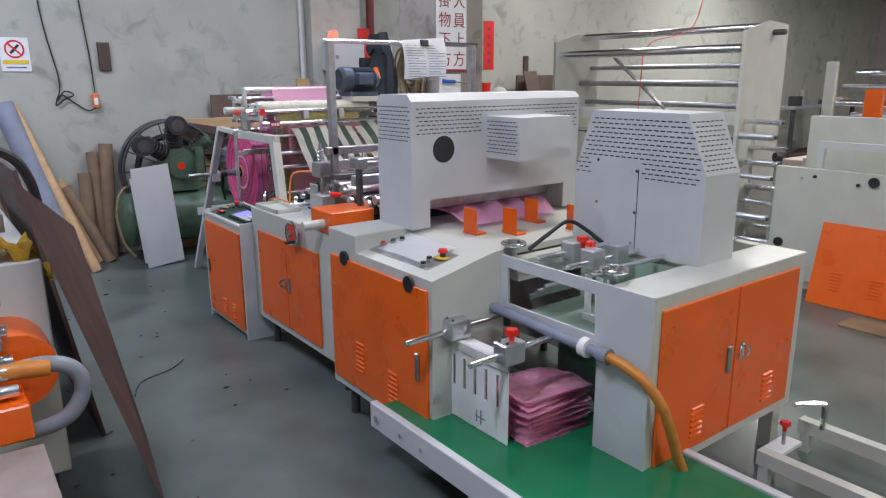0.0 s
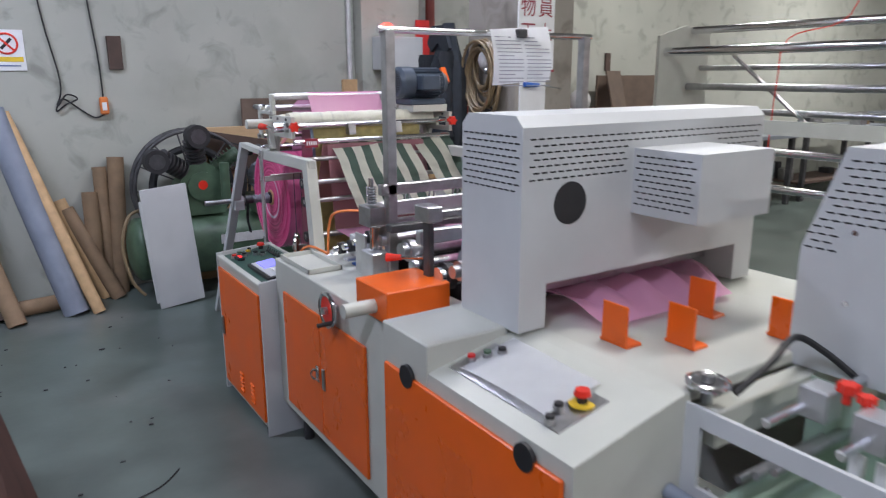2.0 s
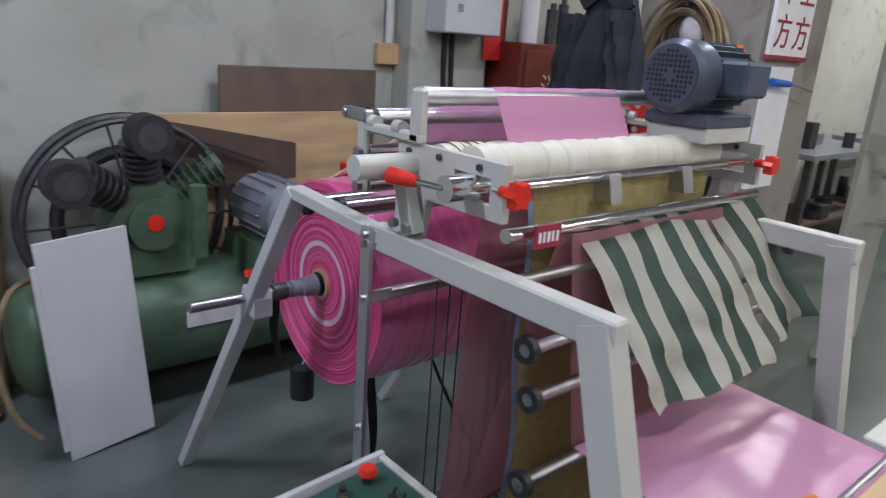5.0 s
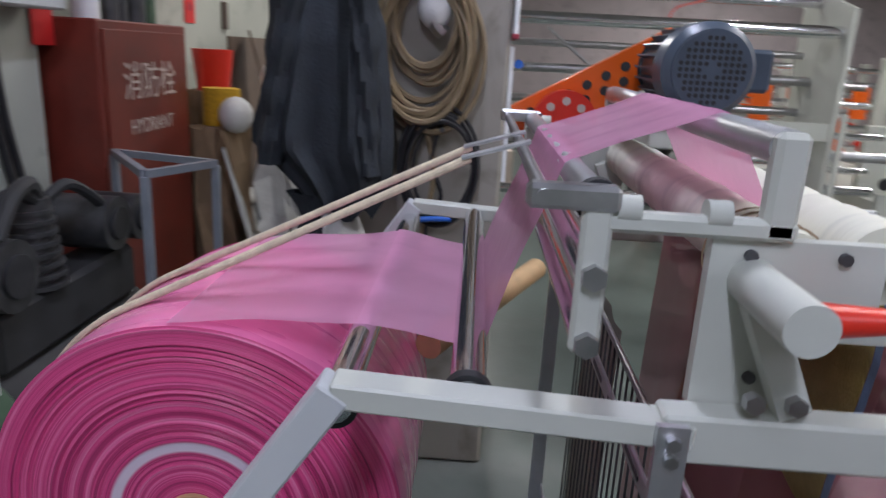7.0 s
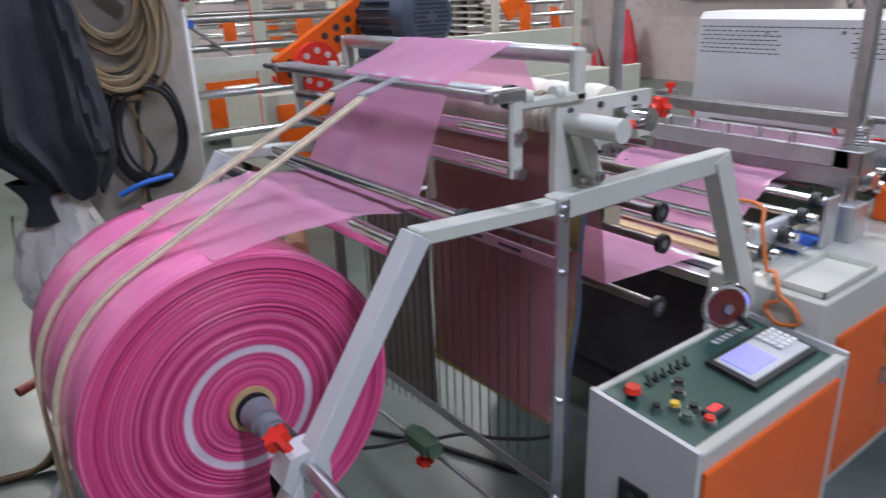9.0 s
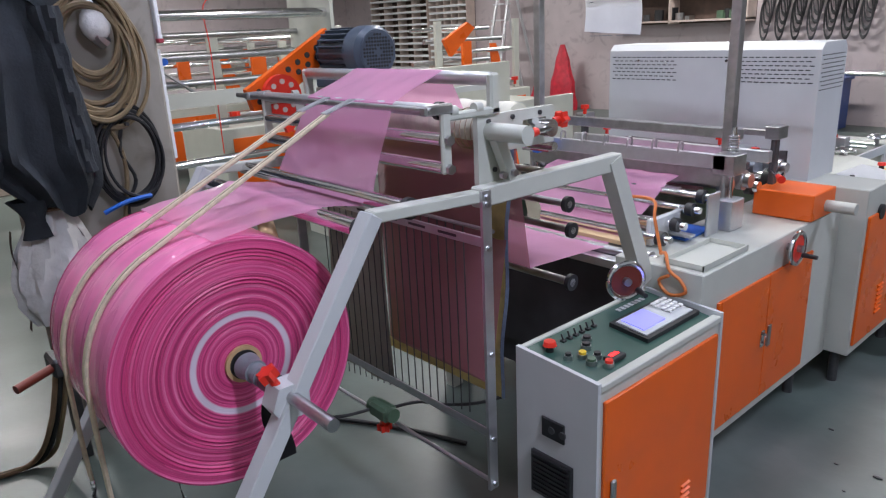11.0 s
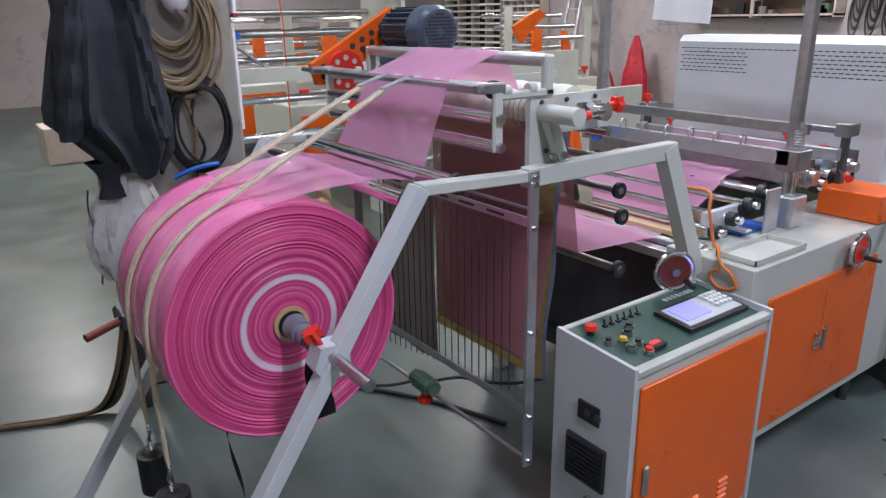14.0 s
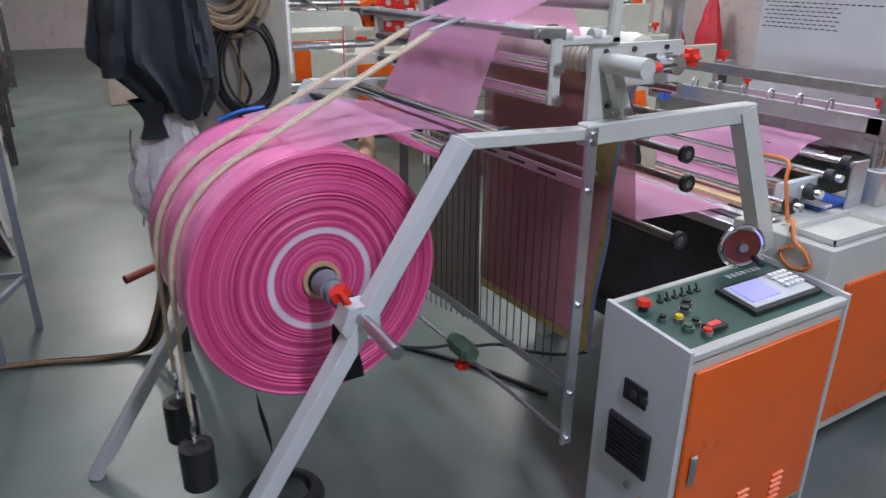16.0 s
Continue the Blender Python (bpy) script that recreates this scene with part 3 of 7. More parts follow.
# gate posts with the paper on the bar
for x in (1.84, 2.825):
    part("gate_post", box(B(), (x - 0.02, 3.32, 0.862), (x + 0.02, 3.36, 1.815), 0.003), STEEL, fu, "square steel upright")
part("gate_bar", cyl(B(), (1.80, 3.34, 1.815), (2.86, 3.34, 1.815), 0.013, 14), CHROME, fu, "", True)
# rollers and flat bars across the feed
for y, z, r, m in ((3.88, 0.845, 0.020, STEEL), (3.80, 0.905, 0.015, CHROME), (3.70, 0.935, 0.015, CHROME), (3.60, 0.975, 0.013, CHROME),
                   (3.52, 1.010, 0.015, CHROME), (3.36, 1.03, 0.022, STEEL), (3.20, 1.02, 0.030, STEEL), (3.12, 0.98, 0.024, CHROME), (2.95, 0.98, 0.035, CHROME), (2.86, 1.02, 0.022, STEEL)):
    ro = part("roller", cyl(B(), (1.80, y, z), (2.80, y, z), r, 24), m, fu, "", True)
    for x in (1.84, 2.76):
        part("roller_collar", cyl(B(), (x - 0.014, y, z), (x + 0.014, y, z), r + 0.012, 18), BLACK if m is CHROME else STEEL, ro, "", True)
for y, z, w, h, m in ((3.335, 1.232, 0.030, 0.042, STEEL), (3.44, 1.135, 0.020, 0.060, ALU), (3.40, 1.065, 0.020, 0.075, STEEL), (3.27, 1.095, 0.045, 0.030, DARKSTEEL), (3.06, 1.10, 0.030, 0.050, ALU), (3.00, 1.19, 0.025, 0.025, STEEL), (3.66, 0.890, 0.040, 0.012, ALU)):
    part("cross_bar", box(B(), (1.79, y - w / 2, z - h / 2), (2.82, y + w / 2, z + h / 2), 0.003), m, fu)
for i in range(7):
    hk = part("film_hook", hose(B(), [(1.98 + i * 0.12, 3.44, 1.165), (1.98 + i * 0.12, 3.44, 1.195), (1.98 + i * 0.12, 3.465, 1.20), (1.98 + i * 0.12, 3.475, 1.16)], 0.0045, 6, 4), STEEL, fu)
part("wooden_board", box(B(), (1.90, 3.70, 0.866), (2.60, 3.86, 0.884), 0.002), PLY, fu, "thin wooden board under the web")
part("wooden_board", box(B(), (1.92, 3.60, 0.893), (2.40, 3.66, 0.915), 0.002), PLY, fu, "narrow wooden batten")
part("end_block", box(B(), (1.880, 3.60, 0.866), (1.905, 3.80, 0.965), 0.003), COOL, fu)
part("blue_strip", box(B(), (1.82, 3.46, 0.864), (1.92, 3.66, 0.874), 0.002), BLUE, fu, "blue plastic strip")
# Added near-black sheet in place of the dark, shaded machinery inside.
part("front_panel", box(B(), (1.93, 3.885, 0.32), (2.66, 3.895, 0.80)), DARK, fu, "near-black sheet added for the shaded machine inside")
part("front_rail", box(B(), (1.93, 3.90, 0.80), (2.70, 3.95, 0.835), 0.003), ALU, fu)
part("bracket_plate", box(B(), (1.79, 3.47, 0.862), (1.80, 3.56, 1.03), 0.003), ALU, fu)
for x in (1.80, 2.80):
    st = part("clamp_stand", box(B(), (x - 0.045, 3.34, 0.862), (x + 0.035, 3.44, 0.985), 0.004), ALU, fu)
    part("stand_rod", cyl(B(), (x - 0.012, 3.40, 0.98), (x - 0.012, 3.40, 1.27), 0.010, 14), CHROME, st, "", True)
    part("stand_rod", cyl(B(), (x + 0.016, 3.40, 0.98), (x + 0.016, 3.40, 1.14), 0.014, 14), STEEL, st, "", True)
    bm = B()
    for k in range(7):
        ring(bm, (x - 0.012, 3.40, 1.175 + k * 0.010), (0, 0, 1), 0.018, 0.0035, 18, 6)
    part("spring", bm, CHROME, st, "", True)
    part("stand_block", box(B(), (x - 0.045, 3.35, 1.085), (x + 0.045, 3.45, 1.165), 0.004), STEEL, st)
    br = part("rear_bracket", box(B(), (x - 0.012, 2.985, 0.862), (x + 0.012, 3.025, 1.215), 0.004), DARKSTEEL, fu)
    part("bracket_block", box(B(), (x - 0.03, 2.96, 1.17), (x + 0.03, 3.05, 1.225), 0.004), STEEL, br)
for x, y, z in ((2.02, 3.06, 1.155), (2.62, 3.06, 1.155), (1.92, 2.93, 1.09), (2.55, 3.335, 1.29)):
    kn = star_knob(fu, (x, y, z), (0, 0, 1), 0.021)
    part("knob_stem", cyl(B(), (x, y, z - 0.045), (x, y, z), 0.006, 8), CHROME, kn)
lv = part("clamp_lever", cyl(B(), (1.80, 3.02, 1.035), (1.735, 3.10, 1.030), 0.006, 10), CHROME, fu)
part("lever_grip", cyl(B(), (1.740, 3.092, 1.030), (1.705, 3.135, 1.026), 0.010, 14, 0.016), RED, lv, "red lever grip", True)
gm = part("gear_motor", cyl(B(), (1.90, 2.92, 1.02), (2.06, 2.92, 1.02), 0.055, 24), MOTORGREY, fu, "grey gear motor", True)
part("terminal_box", box(B(), (1.93, 2.88, 1.07), (2.03, 2.96, 1.11), 0.005), MOTORGREY, gm)
sg = B()
for i in range(26):
    ring(sg, (2.14 + i * 0.02, 3.00, 1.06), (1, 0, 0), 0.034, 0.004, 18, 5)
part("knurled_roller", sg, STEEL, fu, "", True)
bm = B()
box(bm, (2.02, 3.36, 0.99), (2.15, 3.44, 0.995))
part("paper_slip", bm, PAPER, fu)
bm = hose(B(), [(1.80, 3.86, 0.87), (1.74, 3.93, 0.90), (1.70, 3.97, 0.86), (1.66, 3.965, 0.83), (1.64, 3.963, 0.79), (1.70, 3.964, 0.77), (1.74, 3.966, 0.81), (1.70, 3.97, 0.84)], 0.006)
part("orange_cable", bm, ORCABLE, fu, "coiled orange cable", True)
part("orange_cable", hose(B(), [(1.80, 3.86, 0.87), (1.82, 3.88, 1.0), (1.85, 3.85, 1.06), (2.0, 3.83, 1.05)], 0.006), ORCABLE, fu, "", True)
part("blue_air_valve", box(B(), (2.66, 3.50, 1.10), (2.70, 3.54, 1.20), 0.006), BLUE, fu, "blue air valve")

# printed sheet clipped on the gate bar
pp = thing("paper_sheet", (2.44, 3.34, 1.8), "two printed white sheets clipped on the gate bar", "paper")
rows = []
for i in range(9):
    rows.append([(2.29 + j * 0.0375, 3.322 - 0.018 * math.sin(i * 0.4) - 0.006 * math.sin(j * 1.1) - i * 0.003, 1.83 - i * 0.027 + 0.0025 * j) for j in range(9)])
part("sheet", sheet(B(), rows, 0.001), PAPER, pp, "", True)
for half in (0, 1):
    for i in range(14):
        y = 3.3195 - 0.018 * math.sin(i * 0.55 * 0.4) - 0.0035 * i * 0.55
        x0 = 2.305 + half * 0.145
        ln = 0.125 if i % 5 else 0.08
        part("print_line", box(B(), (x0, y - 0.014, 1.80 - i * 0.0145), (x0 + ln, y - 0.013, 1.8035 - i * 0.0145)), INK, pp)
part("clip", box(B(), (2.42, 3.30, 1.80), (2.47, 3.36, 1.835), 0.004), DARKSTEEL, pp, "black bulldog clip")

# ---- sealing unit ----
su = thing("sealing_unit", (2.2, 2.35, 0), "grey sealing unit with orange door and slotted head cover", "packaging machine")
prof = [(1.49, 0.17), (1.86, 0.17), (1.86, 0.935), (1.80, 0.930), (1.49, 0.862)]
bm = B()
prism(bm, prof, "y", 1.952, 2.52)
sb = part("near_cabinet", bm, GREY, su)
part("raised_cabinet", box(B(), (1.487, 2.52, 0.17), (1.86, 2.772, 0.943), 0.004), GREY, su)
part("far_cabinet", box(B(), (2.66, 1.96, 0.17), (2.96, 2.772, 0.93), 0.004), GREY, su)
part("table_top", box(B(), (1.86, 1.965, 0.90), (2.66, 2.772, 0.932), 0.003), GREY, su)
d = part("door", box(B(), (1.476, 1.975, 0.215), (1.489, 2.748, 0.822), 0.003), ORANGE, sb, "orange enamelled door")
for y in (2.615, 2.095):
    part("finger_hole", cyl(B(), (1.4725, y, 0.822), (1.484, y, 0.822), 0.034, 28), BLACK, sb, "black round finger hole", True)
part("door_handle", box(B(), (1.464, 2.02, 0.43), (1.477, 2.045, 0.55), 0.005), STEEL, sb)
louvres(sb, 1.476, 2.49, 0.45, "x", 7, 0.07)
louvres(sb, 1.476, 2.22, 0.40, "x", 7, 0.07)
for y in (2.05, 2.70):
    for x in (1.56, 2.88):
        part("levelling_leg", cyl(B(), (x, y, 0), (x, y, 0.175), 0.022, 12), DARKSTEEL, su)


def onslope(y, x, dz=0.0):
    return Vector((x, y, 0.862 + (x - 1.49) * 0.219 + dz))


bm = B()
prism(bm, [(1.545, 0.8735), (1.705, 0.9085), (1.705, 0.912), (1.545, 0.877)], "y", 2.06, 2.50)
part("console_plate", bm, STEEL, su)
for y, x, m in ((2.47, 1.60, REDPAINT), (2.45, 1.64, GREENIRON), (2.43, 1.675, BLACK), (2.10, 1.555, BLACK), (2.12, 1.60, BLACK)):
    p = onslope(y, x, 0.004)
    b = part("push_button", cyl(B(), p, p + Vector((0, 0, 0.014)), 0.014, 16), STEEL, su)
    part("button_cap", cyl(B(), p + Vector((0, 0, 0.012)), p + Vector((0, 0, 0.022)), 0.011, 16), m, b, "", True)
p = onslope(2.10, 1.655, 0.003)
part("stop_plate", cyl(B(), p, p + Vector((0, 0, 0.004)), 0.032, 24), YELLOW, su, "yellow emergency stop plate")
es = part("emergency_stop", cyl(B(), p + Vector((0, 0, 0.003)), p + Vector((0, 0, 0.026)), 0.012, 14), BLACK, su)
part("mushroom_head", cyl(B(), p + Vector((0, 0, 0.024)), p + Vector((0, 0, 0.038)), 0.021, 22, 0.017), RED, es, "red mushroom head", True)
# slotted cover over the sealing head
PX0, PX1, PY0, PY1, PZ = 1.755, 2.84, 2.46, 2.74, 1.548
bm = prism(B(), [(PX0, 0.94), (PX0, PZ), (PX1, PZ), (PX1, 0.94), (PX1 - 0.10, 0.94), (PX1 - 0.10, 1.072), (PX0 + 0.10, 1.072), (PX0 + 0.10, 0.94)], "y", PY0, PY1)
longs = [e for e in bm.edges if all(abs(v.co.z - PZ) < 1e-5 for v in e.verts) and abs(e.verts[0].co.y - e.verts[1].co.y) < 1e-5]
bmesh.ops.bevel(bm, geom=longs, offset=0.03, segments=1, affect="EDGES")
cover = part("head_cover", bm, COOL, su, "light grey folded sheet cover")
part("sight_hole", cyl(B(), (1.935, PY0 - 0.0015, 1.30), (1.935, PY0 + 0.01, 1.30), 0.062, 36), BLACK, cover, "dark round opening", True)
bm = B()
prism(bm, [(2.19, 1.245), (2.53, 1.245), (2.53, 1.442), (2.19, 1.442)], "y", 2.22, PY0)
mb = part("motor_cover", bm, COOL, cover, "box-shaped motor cover")
bm = B()
for rows_, pl in (
        (grid_rows(PX0 + 0.035, PX1 - 0.03, 1.375, 1.500, 0.030, 0.0185), lambda u, v: (Vector((u, PY0, v)), Vector((1, 0, 0)), Vector((0, 0, 1)))),
        (grid_rows(-PX1 + 0.03, -PX0 - 0.03, 1.375, 1.500, 0.030, 0.0185), lambda u, v: (Vector((-u, PY1, v)), Vector((-1, 0, 0)), Vector((0, 0, 1)))),
        (grid_rows(-PY1 + 0.02, -PY0 - 0.02, 1.345, 1.500, 0.028, 0.0185), lambda u, v: (Vector((PX0, -u, v)), Vector((0, -1, 0)), Vector((0, 0, 1))))):
    slots(bm, rows_, pl, 0.022, 0.0045, lambda u, v: (2.15 < abs(u) < 2.57 and v < 1.455 and u > 0) or (2.15 < abs(u) < 2.45 and v < 1.47 and u < 0))
part("vent_grille", bm, DARK, cover, "rows of dark ventilation slots")["kind"] = "stuff"
bm = B()
slots(bm, grid_rows(-2.44, -2.24, 1.275, 1.42, 0.026, 0.018), lambda u, v: (Vector((2.19, -u, v)), Vector((0, -1, 0)), Vector((0, 0, 1))), 0.02, 0.0045)
part("vent_grille", bm, DARK, cover)["kind"] = "stuff"
for x, z in ((2.18, 1.47), (2.66, 1.47), (2.18, 1.12), (2.5, 1.46), (2.5, 1.15), (1.86, 1.02)):
    part("screw", cyl(B(), (x, PY1, z), (x, PY1 + 0.004, z), 0.007, 10), CHROME, cover)
part("seal_bar", box(B(), (1.89, 2.58, 1.0), (2.78, 2.66, 1.06), 0.004), STEEL, su)
part("seal_roller", cyl(B(), (1.89, 2.70, 0.965), (2.78, 2.70, 0.965), 0.03, 20), RUBBER, su, "", True)
for x, y in ((1.94, 2.27), (2.08, 2.16), (2.34, 2.29), (2.36, 2.03)):
    br = part("guide_bracket", box(B(), (x - 0.004, y - 0.045, 0.94), (x + 0.004, y + 0.045, 1.05), 0.002), ORANGE, su, "orange folded guide bracket")
    part("bracket_foot", box(B(), (x - 0.004, y - 0.05, 0.932), (x + 0.055, y + 0.05, 0.942), 0.002), ORANGE, br)
cl = part("note_sheet", sheet(B(), [[onslope(2.12 + j * 0.085, 1.56 + i * 0.045, 0.012 + 0.004 * math.sin(i + j)) for i in range(5)] for j in range(5)], 0.001), PAPER, su, "white paper lying on the console", True)

# ---- stacking unit with the slotted hood ----
ou = thing("stacking_unit", (2.4, 1.55, 0), "grey bag stacking unit with orange doors and a slotted hood", "packaging machine")
OX0, OX1, OY = 1.843, 2.865, 1.203
bm = B()
holed_box(bm, (OX0, OY, 0.66), (OX0 + 0.012, 1.96, 0.915), (OX0, 1.445, 0.715), (OX0 + 0.012, 1.91, 0.868), "x")
box(bm, (OX0, OY, 0.234), (OX0 + 0.012, 1.43, 0.66))
side = part("near_side", bm, COOL, ou)
part("end_cabinet", box(B(), (OX0 + 0.0125, OY + 0.001, 0.236), (OX1, OY + 0.19, 0.914), 0.003), GREY, ou)
part("far_side", box(B(), (OX1 - 0.05, OY + 0.19, 0.234), (OX1, 1.96, 0.915), 0.004), GREY, ou)
part("inner_back", box(B(), (2.20, OY + 0.19, 0.24), (2.21, 1.95, 0.655)), STEEL, ou)
part("back_beam", box(B(), (OX0 + 0.05, 1.90, 0.80), (OX1 - 0.05, 1.96, 0.895), 0.004), GREY, ou)
part("inner_tray", box(B(), (OX0 + 0.06, OY + 0.2, 0.66), (OX1 - 0.06, 1.89, 0.67)), MINT, ou, "pale green acrylic tray")
for k in range(5):
    part("inner_guide", box(B(), (OX0 + 0.20, 1.42 + k * 0.055, 0.67), (OX0 + 0.206, 1.455 + k * 0.055, 0.86), 0.002), WHITE, ou, "white slotted guide")
part("guide_base", box(B(), (OX0 + 0.198, 1.41, 0.66), (OX0 + 0.208, 1.68, 0.70), 0.002), WHITE, ou)
part("inner_wall", box(B(), (OX0 + 0.42, OY + 0.2, 0.66), (OX0 + 0.426, 1.89, 0.90)), MINT, ou)
for k in range(3):
    part("round_bar", cyl(B(), (OX0 + 0.06, 1.84 - 0.04 * k, 0.75 + 0.03 * k), (OX1 - 0.06, 1.84 - 0.04 * k, 0.75 + 0.03 * k), 0.010, 12), STEEL, ou, "", True)
for x0, x1 in ((1.892, 2.352), (2.358, 2.80)):
    part("door", box(B(), (x0, OY - 0.011, 0.282), (x1, OY + 0.001, 0.862), 0.003), ORANGE, ou, "orange enamelled door")
louvres(ou, 2.13, OY - 0.011, 0.45, "y", 6, 0.07)
louvres(ou, 2.62, OY - 0.011, 0.45, "y", 6, 0.07)
ring_handle(ou, 2.40, OY - 0.011, 0.60, "y")
part("door_handle", box(B(), (2.30, OY - 0.02, 0.53), (2.325, OY - 0.011, 0.64), 0.004), STEEL, ou)
for x in (1.92, 2.86):
    for y in (1.28, 1.88):
        part("leg", box(B(), (x - 0.03, y - 0.03, 0), (x + 0.03, y + 0.03, 0.24)), GREY, ou)
for y in (1.50, 1.62, 1.78):
    part("guide_rod", cyl(B(), (OX0 + 0.04, y, 0.925), (OX1 - 0.04, y, 0.925), 0.011, 16), CHROME, ou, "", True)
for x, y in ((2.02, 1.62), (2.16, 1.62), (2.06, 1.76)):
    part("slide_block", box(B(), (x - 0.035, y - 0.035, 0.90), (x + 0.035, y + 0.035, 0.975), 0.004), ALU, ou)
star_knob(ou, (2.05, 1.70, 0.985), (0, 0, 1), 0.024)
star_knob(ou, (2.05, 1.66, 0.975), (0, 0, 1), 0.02)
for c in ((1.90, 1.94, 0.955), (1.90, 1.42, 0.955)):
    hand_wheel(ou, c, (0, 0, 1), 0.045, False, CHROME, DARKSTEEL)
    part("wheel_stem", cyl(B(), (c[0], c[1], 0.905), c, 0.010, 10), STEEL, ou)
part("black_cable", hose(B(), [(1.95, 1.90, 0.93), (2.05, 1.88, 0.99), (2.18, 1.9, 1.02), (2.25, 1.86, 0.98), (2.3, 1.8, 0.92)], 0.009), BLACK, ou, "", True)
HX0, HX1, HY0, HY1 = 2.30, 2.53, 1.34, 1.98
bm = B()
hp = [(HY0, 0.912), (HY1, 0.90), (HY1, 1.22), (HY1 - 0.085, 1.485), (HY0 + 0.095, 1.485), (HY0, 1.26)]
prism(bm, hp, "x", HX0, HX1)
hood = part("hood", bm, COOL, ou, "tapered light grey hood")
bm = B()
slots(bm, grid_rows(-HY1 + 0.02, -HY0 - 0.02, 1.225, 1.455, 0.030, 0.019), lambda u, v: (Vector((HX0, -u, v)), Vector((0, -1, 0)), Vector((0, 0, 1))), 0.022, 0.0045,
      lambda u, v: (-1.90 < u < -1.62 and v < 1.30) or v > 1.22 + (HY1 + u) * 2.3 or v > 1.24 + (-u - HY0) * 2.5)
dv = Vector((0, 0.095, 0.225)).normalized()
slots(bm, grid_rows(HX0 + 0.02, HX1 - 0.02, 0.02, 0.21, 0.030, 0.019), lambda u, v: (Vector((u, HY0, 1.26)) + dv * v, Vector((1, 0, 0)), dv), 0.022, 0.0045)
part("vent_grille", bm, DARK, hood)["kind"] = "stuff"
part("seam", box(B(), (HX0 - 0.0015, 1.640, 0.92), (HX0 + 0.002, 1.643, 1.26)), DARK, hood)
for y, z in ((1.65, 1.25), (1.85, 1.28), (1.65, 1.08), (1.66, 0.95), (1.85, 1.10)):
    part("screw", cyl(B(), (HX0 - 0.004, y, z), (HX0, y, z), 0.007, 10), CHROME, hood)

# arms, slotted plate and bag stack on the conveyor
am = thing("plate_holder", (1.7, 1.75, 0.55), "chrome rods with aluminium clamps holding a white slotted plate", "plate holder")
for y, z in ((1.93, 0.66), (1.62, 0.66)):
    part("arm_rod", cyl(B(), (1.36 if y > 1.8 else 1.42, y + 0.02, z - 0.02), (1.90, y - 0.02, z + 0.02), 0.012, 16), CHROME, am, "", True)
    b = part("clamp_block", box(B(), (1.54, y - 0.035, z - 0.04), (1.64, y + 0.035, z + 0.04), 0.005), ALU, am)
    for dy in (-0.02, 0.02):
        part("clamp_screw", cyl(B(), (1.56, y + dy, z + 0.04), (1.56, y + dy, z + 0.046), 0.006, 8), DARKSTEEL, b)
star_knob(am, (1.60, 1.62, 0.72), (0, 0, 1), 0.026)
bm = B()
for i in range(7):
    ya = 1.62 + i * 0.065
    box(bm, (1.585, ya, 0.42), (1.591, ya + (0.048 if i < 6 else 0.06), 0.55))
box(bm, (1.585, 1.62, 0.285), (1.591, 2.07, 0.42))
box(bm, (1.585, 1.62, 0.55), (1.591, 2.07, 0.60))
part("slotted_plate", bm, WHITE, am, "white plastic plate with upright slots")
part("plate_wrap", box(B(), (1.575, 1.62, 0.575), (1.600, 1.90, 0.622), 0.006), BAG, am, "torn clear film taped over the plate edge")
part("plate_mark", box(B(), (1.583, 1.74, 0.335), (1.5848, 1.80, 0.34)), INK, am)
part("plate_mark", box(B(), (1.583, 1.765, 0.31), (1.5848, 1.772, 0.37)), INK, am)
part("plate_mark", box(B(), (1.583, 1.79, 0.315), (1.5848, 1.796, 0.365)), INK, am)
bm = B()
prism(bm, [(1.585, 0.60), (1.66, 0.60), (1.66, 0.606), (1.585, 0.606)], "y", 1.62, 2.07)
part("plate_flange", bm, WHITE, am)
sr = part("suction_tube", cyl(B(), (1.80, 1.95, 0.70), (1.80, 1.36, 0.675), 0.020, 20), GREYTUBE, am, "grey suction tube", True)
part("tube_collar", cyl(B(), (1.80, 1.46, 0.68), (1.80, 1.43, 0.679), 0.036, 20), WHITE, sr, "white tube collar", True)
part("tube_mouth", cyl(B(), (1.80, 1.38, 0.676), (1.80, 1.34, 0.675), 0.030, 20), MOTORGREY, sr, "", True)
part("amber_hose", hose(B(), [(1.80, 1.345, 0.675), (1.805, 1.28, 0.665), (1.82, 1.20, 0.625), (1.85, 1.15, 0.55), (1.89, 1.13, 0.44), (1.94, 1.13, 0.33), (2.02, 1.13, 0.20), (2.12, 1.14, 0.06), (2.16, 1.15, 0.02)], 0.019, 12), ORHOSE, am, "amber ribbed vacuum hose", True)

cv = thing("belt_conveyor", (1.75, 0.9, 0), "low green belt conveyor with white side rails", "conveyor")
part("belt", box(B(), (1.40, -0.9, 0.262), (2.06, 2.20, 0.282), 0.006), BELT, cv, "glossy green belt")
for x in (1.365, 2.06):
    part("side_rail", box(B(), (x, -0.95, 0.18), (x + 0.035, 2.235, 0.292), 0.004), COOL, cv)
for y in (2.18, 2.0, 1.86):
    part("rail_bolt", cyl(B(), (1.357, y, 0.235), (1.366, y, 0.235), 0.016 if y > 2.1 else 0.010, 14), CHROME, cv, "", True)
part("end_roller", cyl(B(), (1.40, 2.20, 0.24), (2.06, 2.20, 0.24), 0.03, 18), STEEL, cv, "", True)
for x in (1.42, 2.02):
    for y in (-0.6, 1.6):
        part("leg", box(B(), (x - 0.02, y - 0.02, 0), (x + 0.02, y + 0.02, 0.18)), COOL, cv)

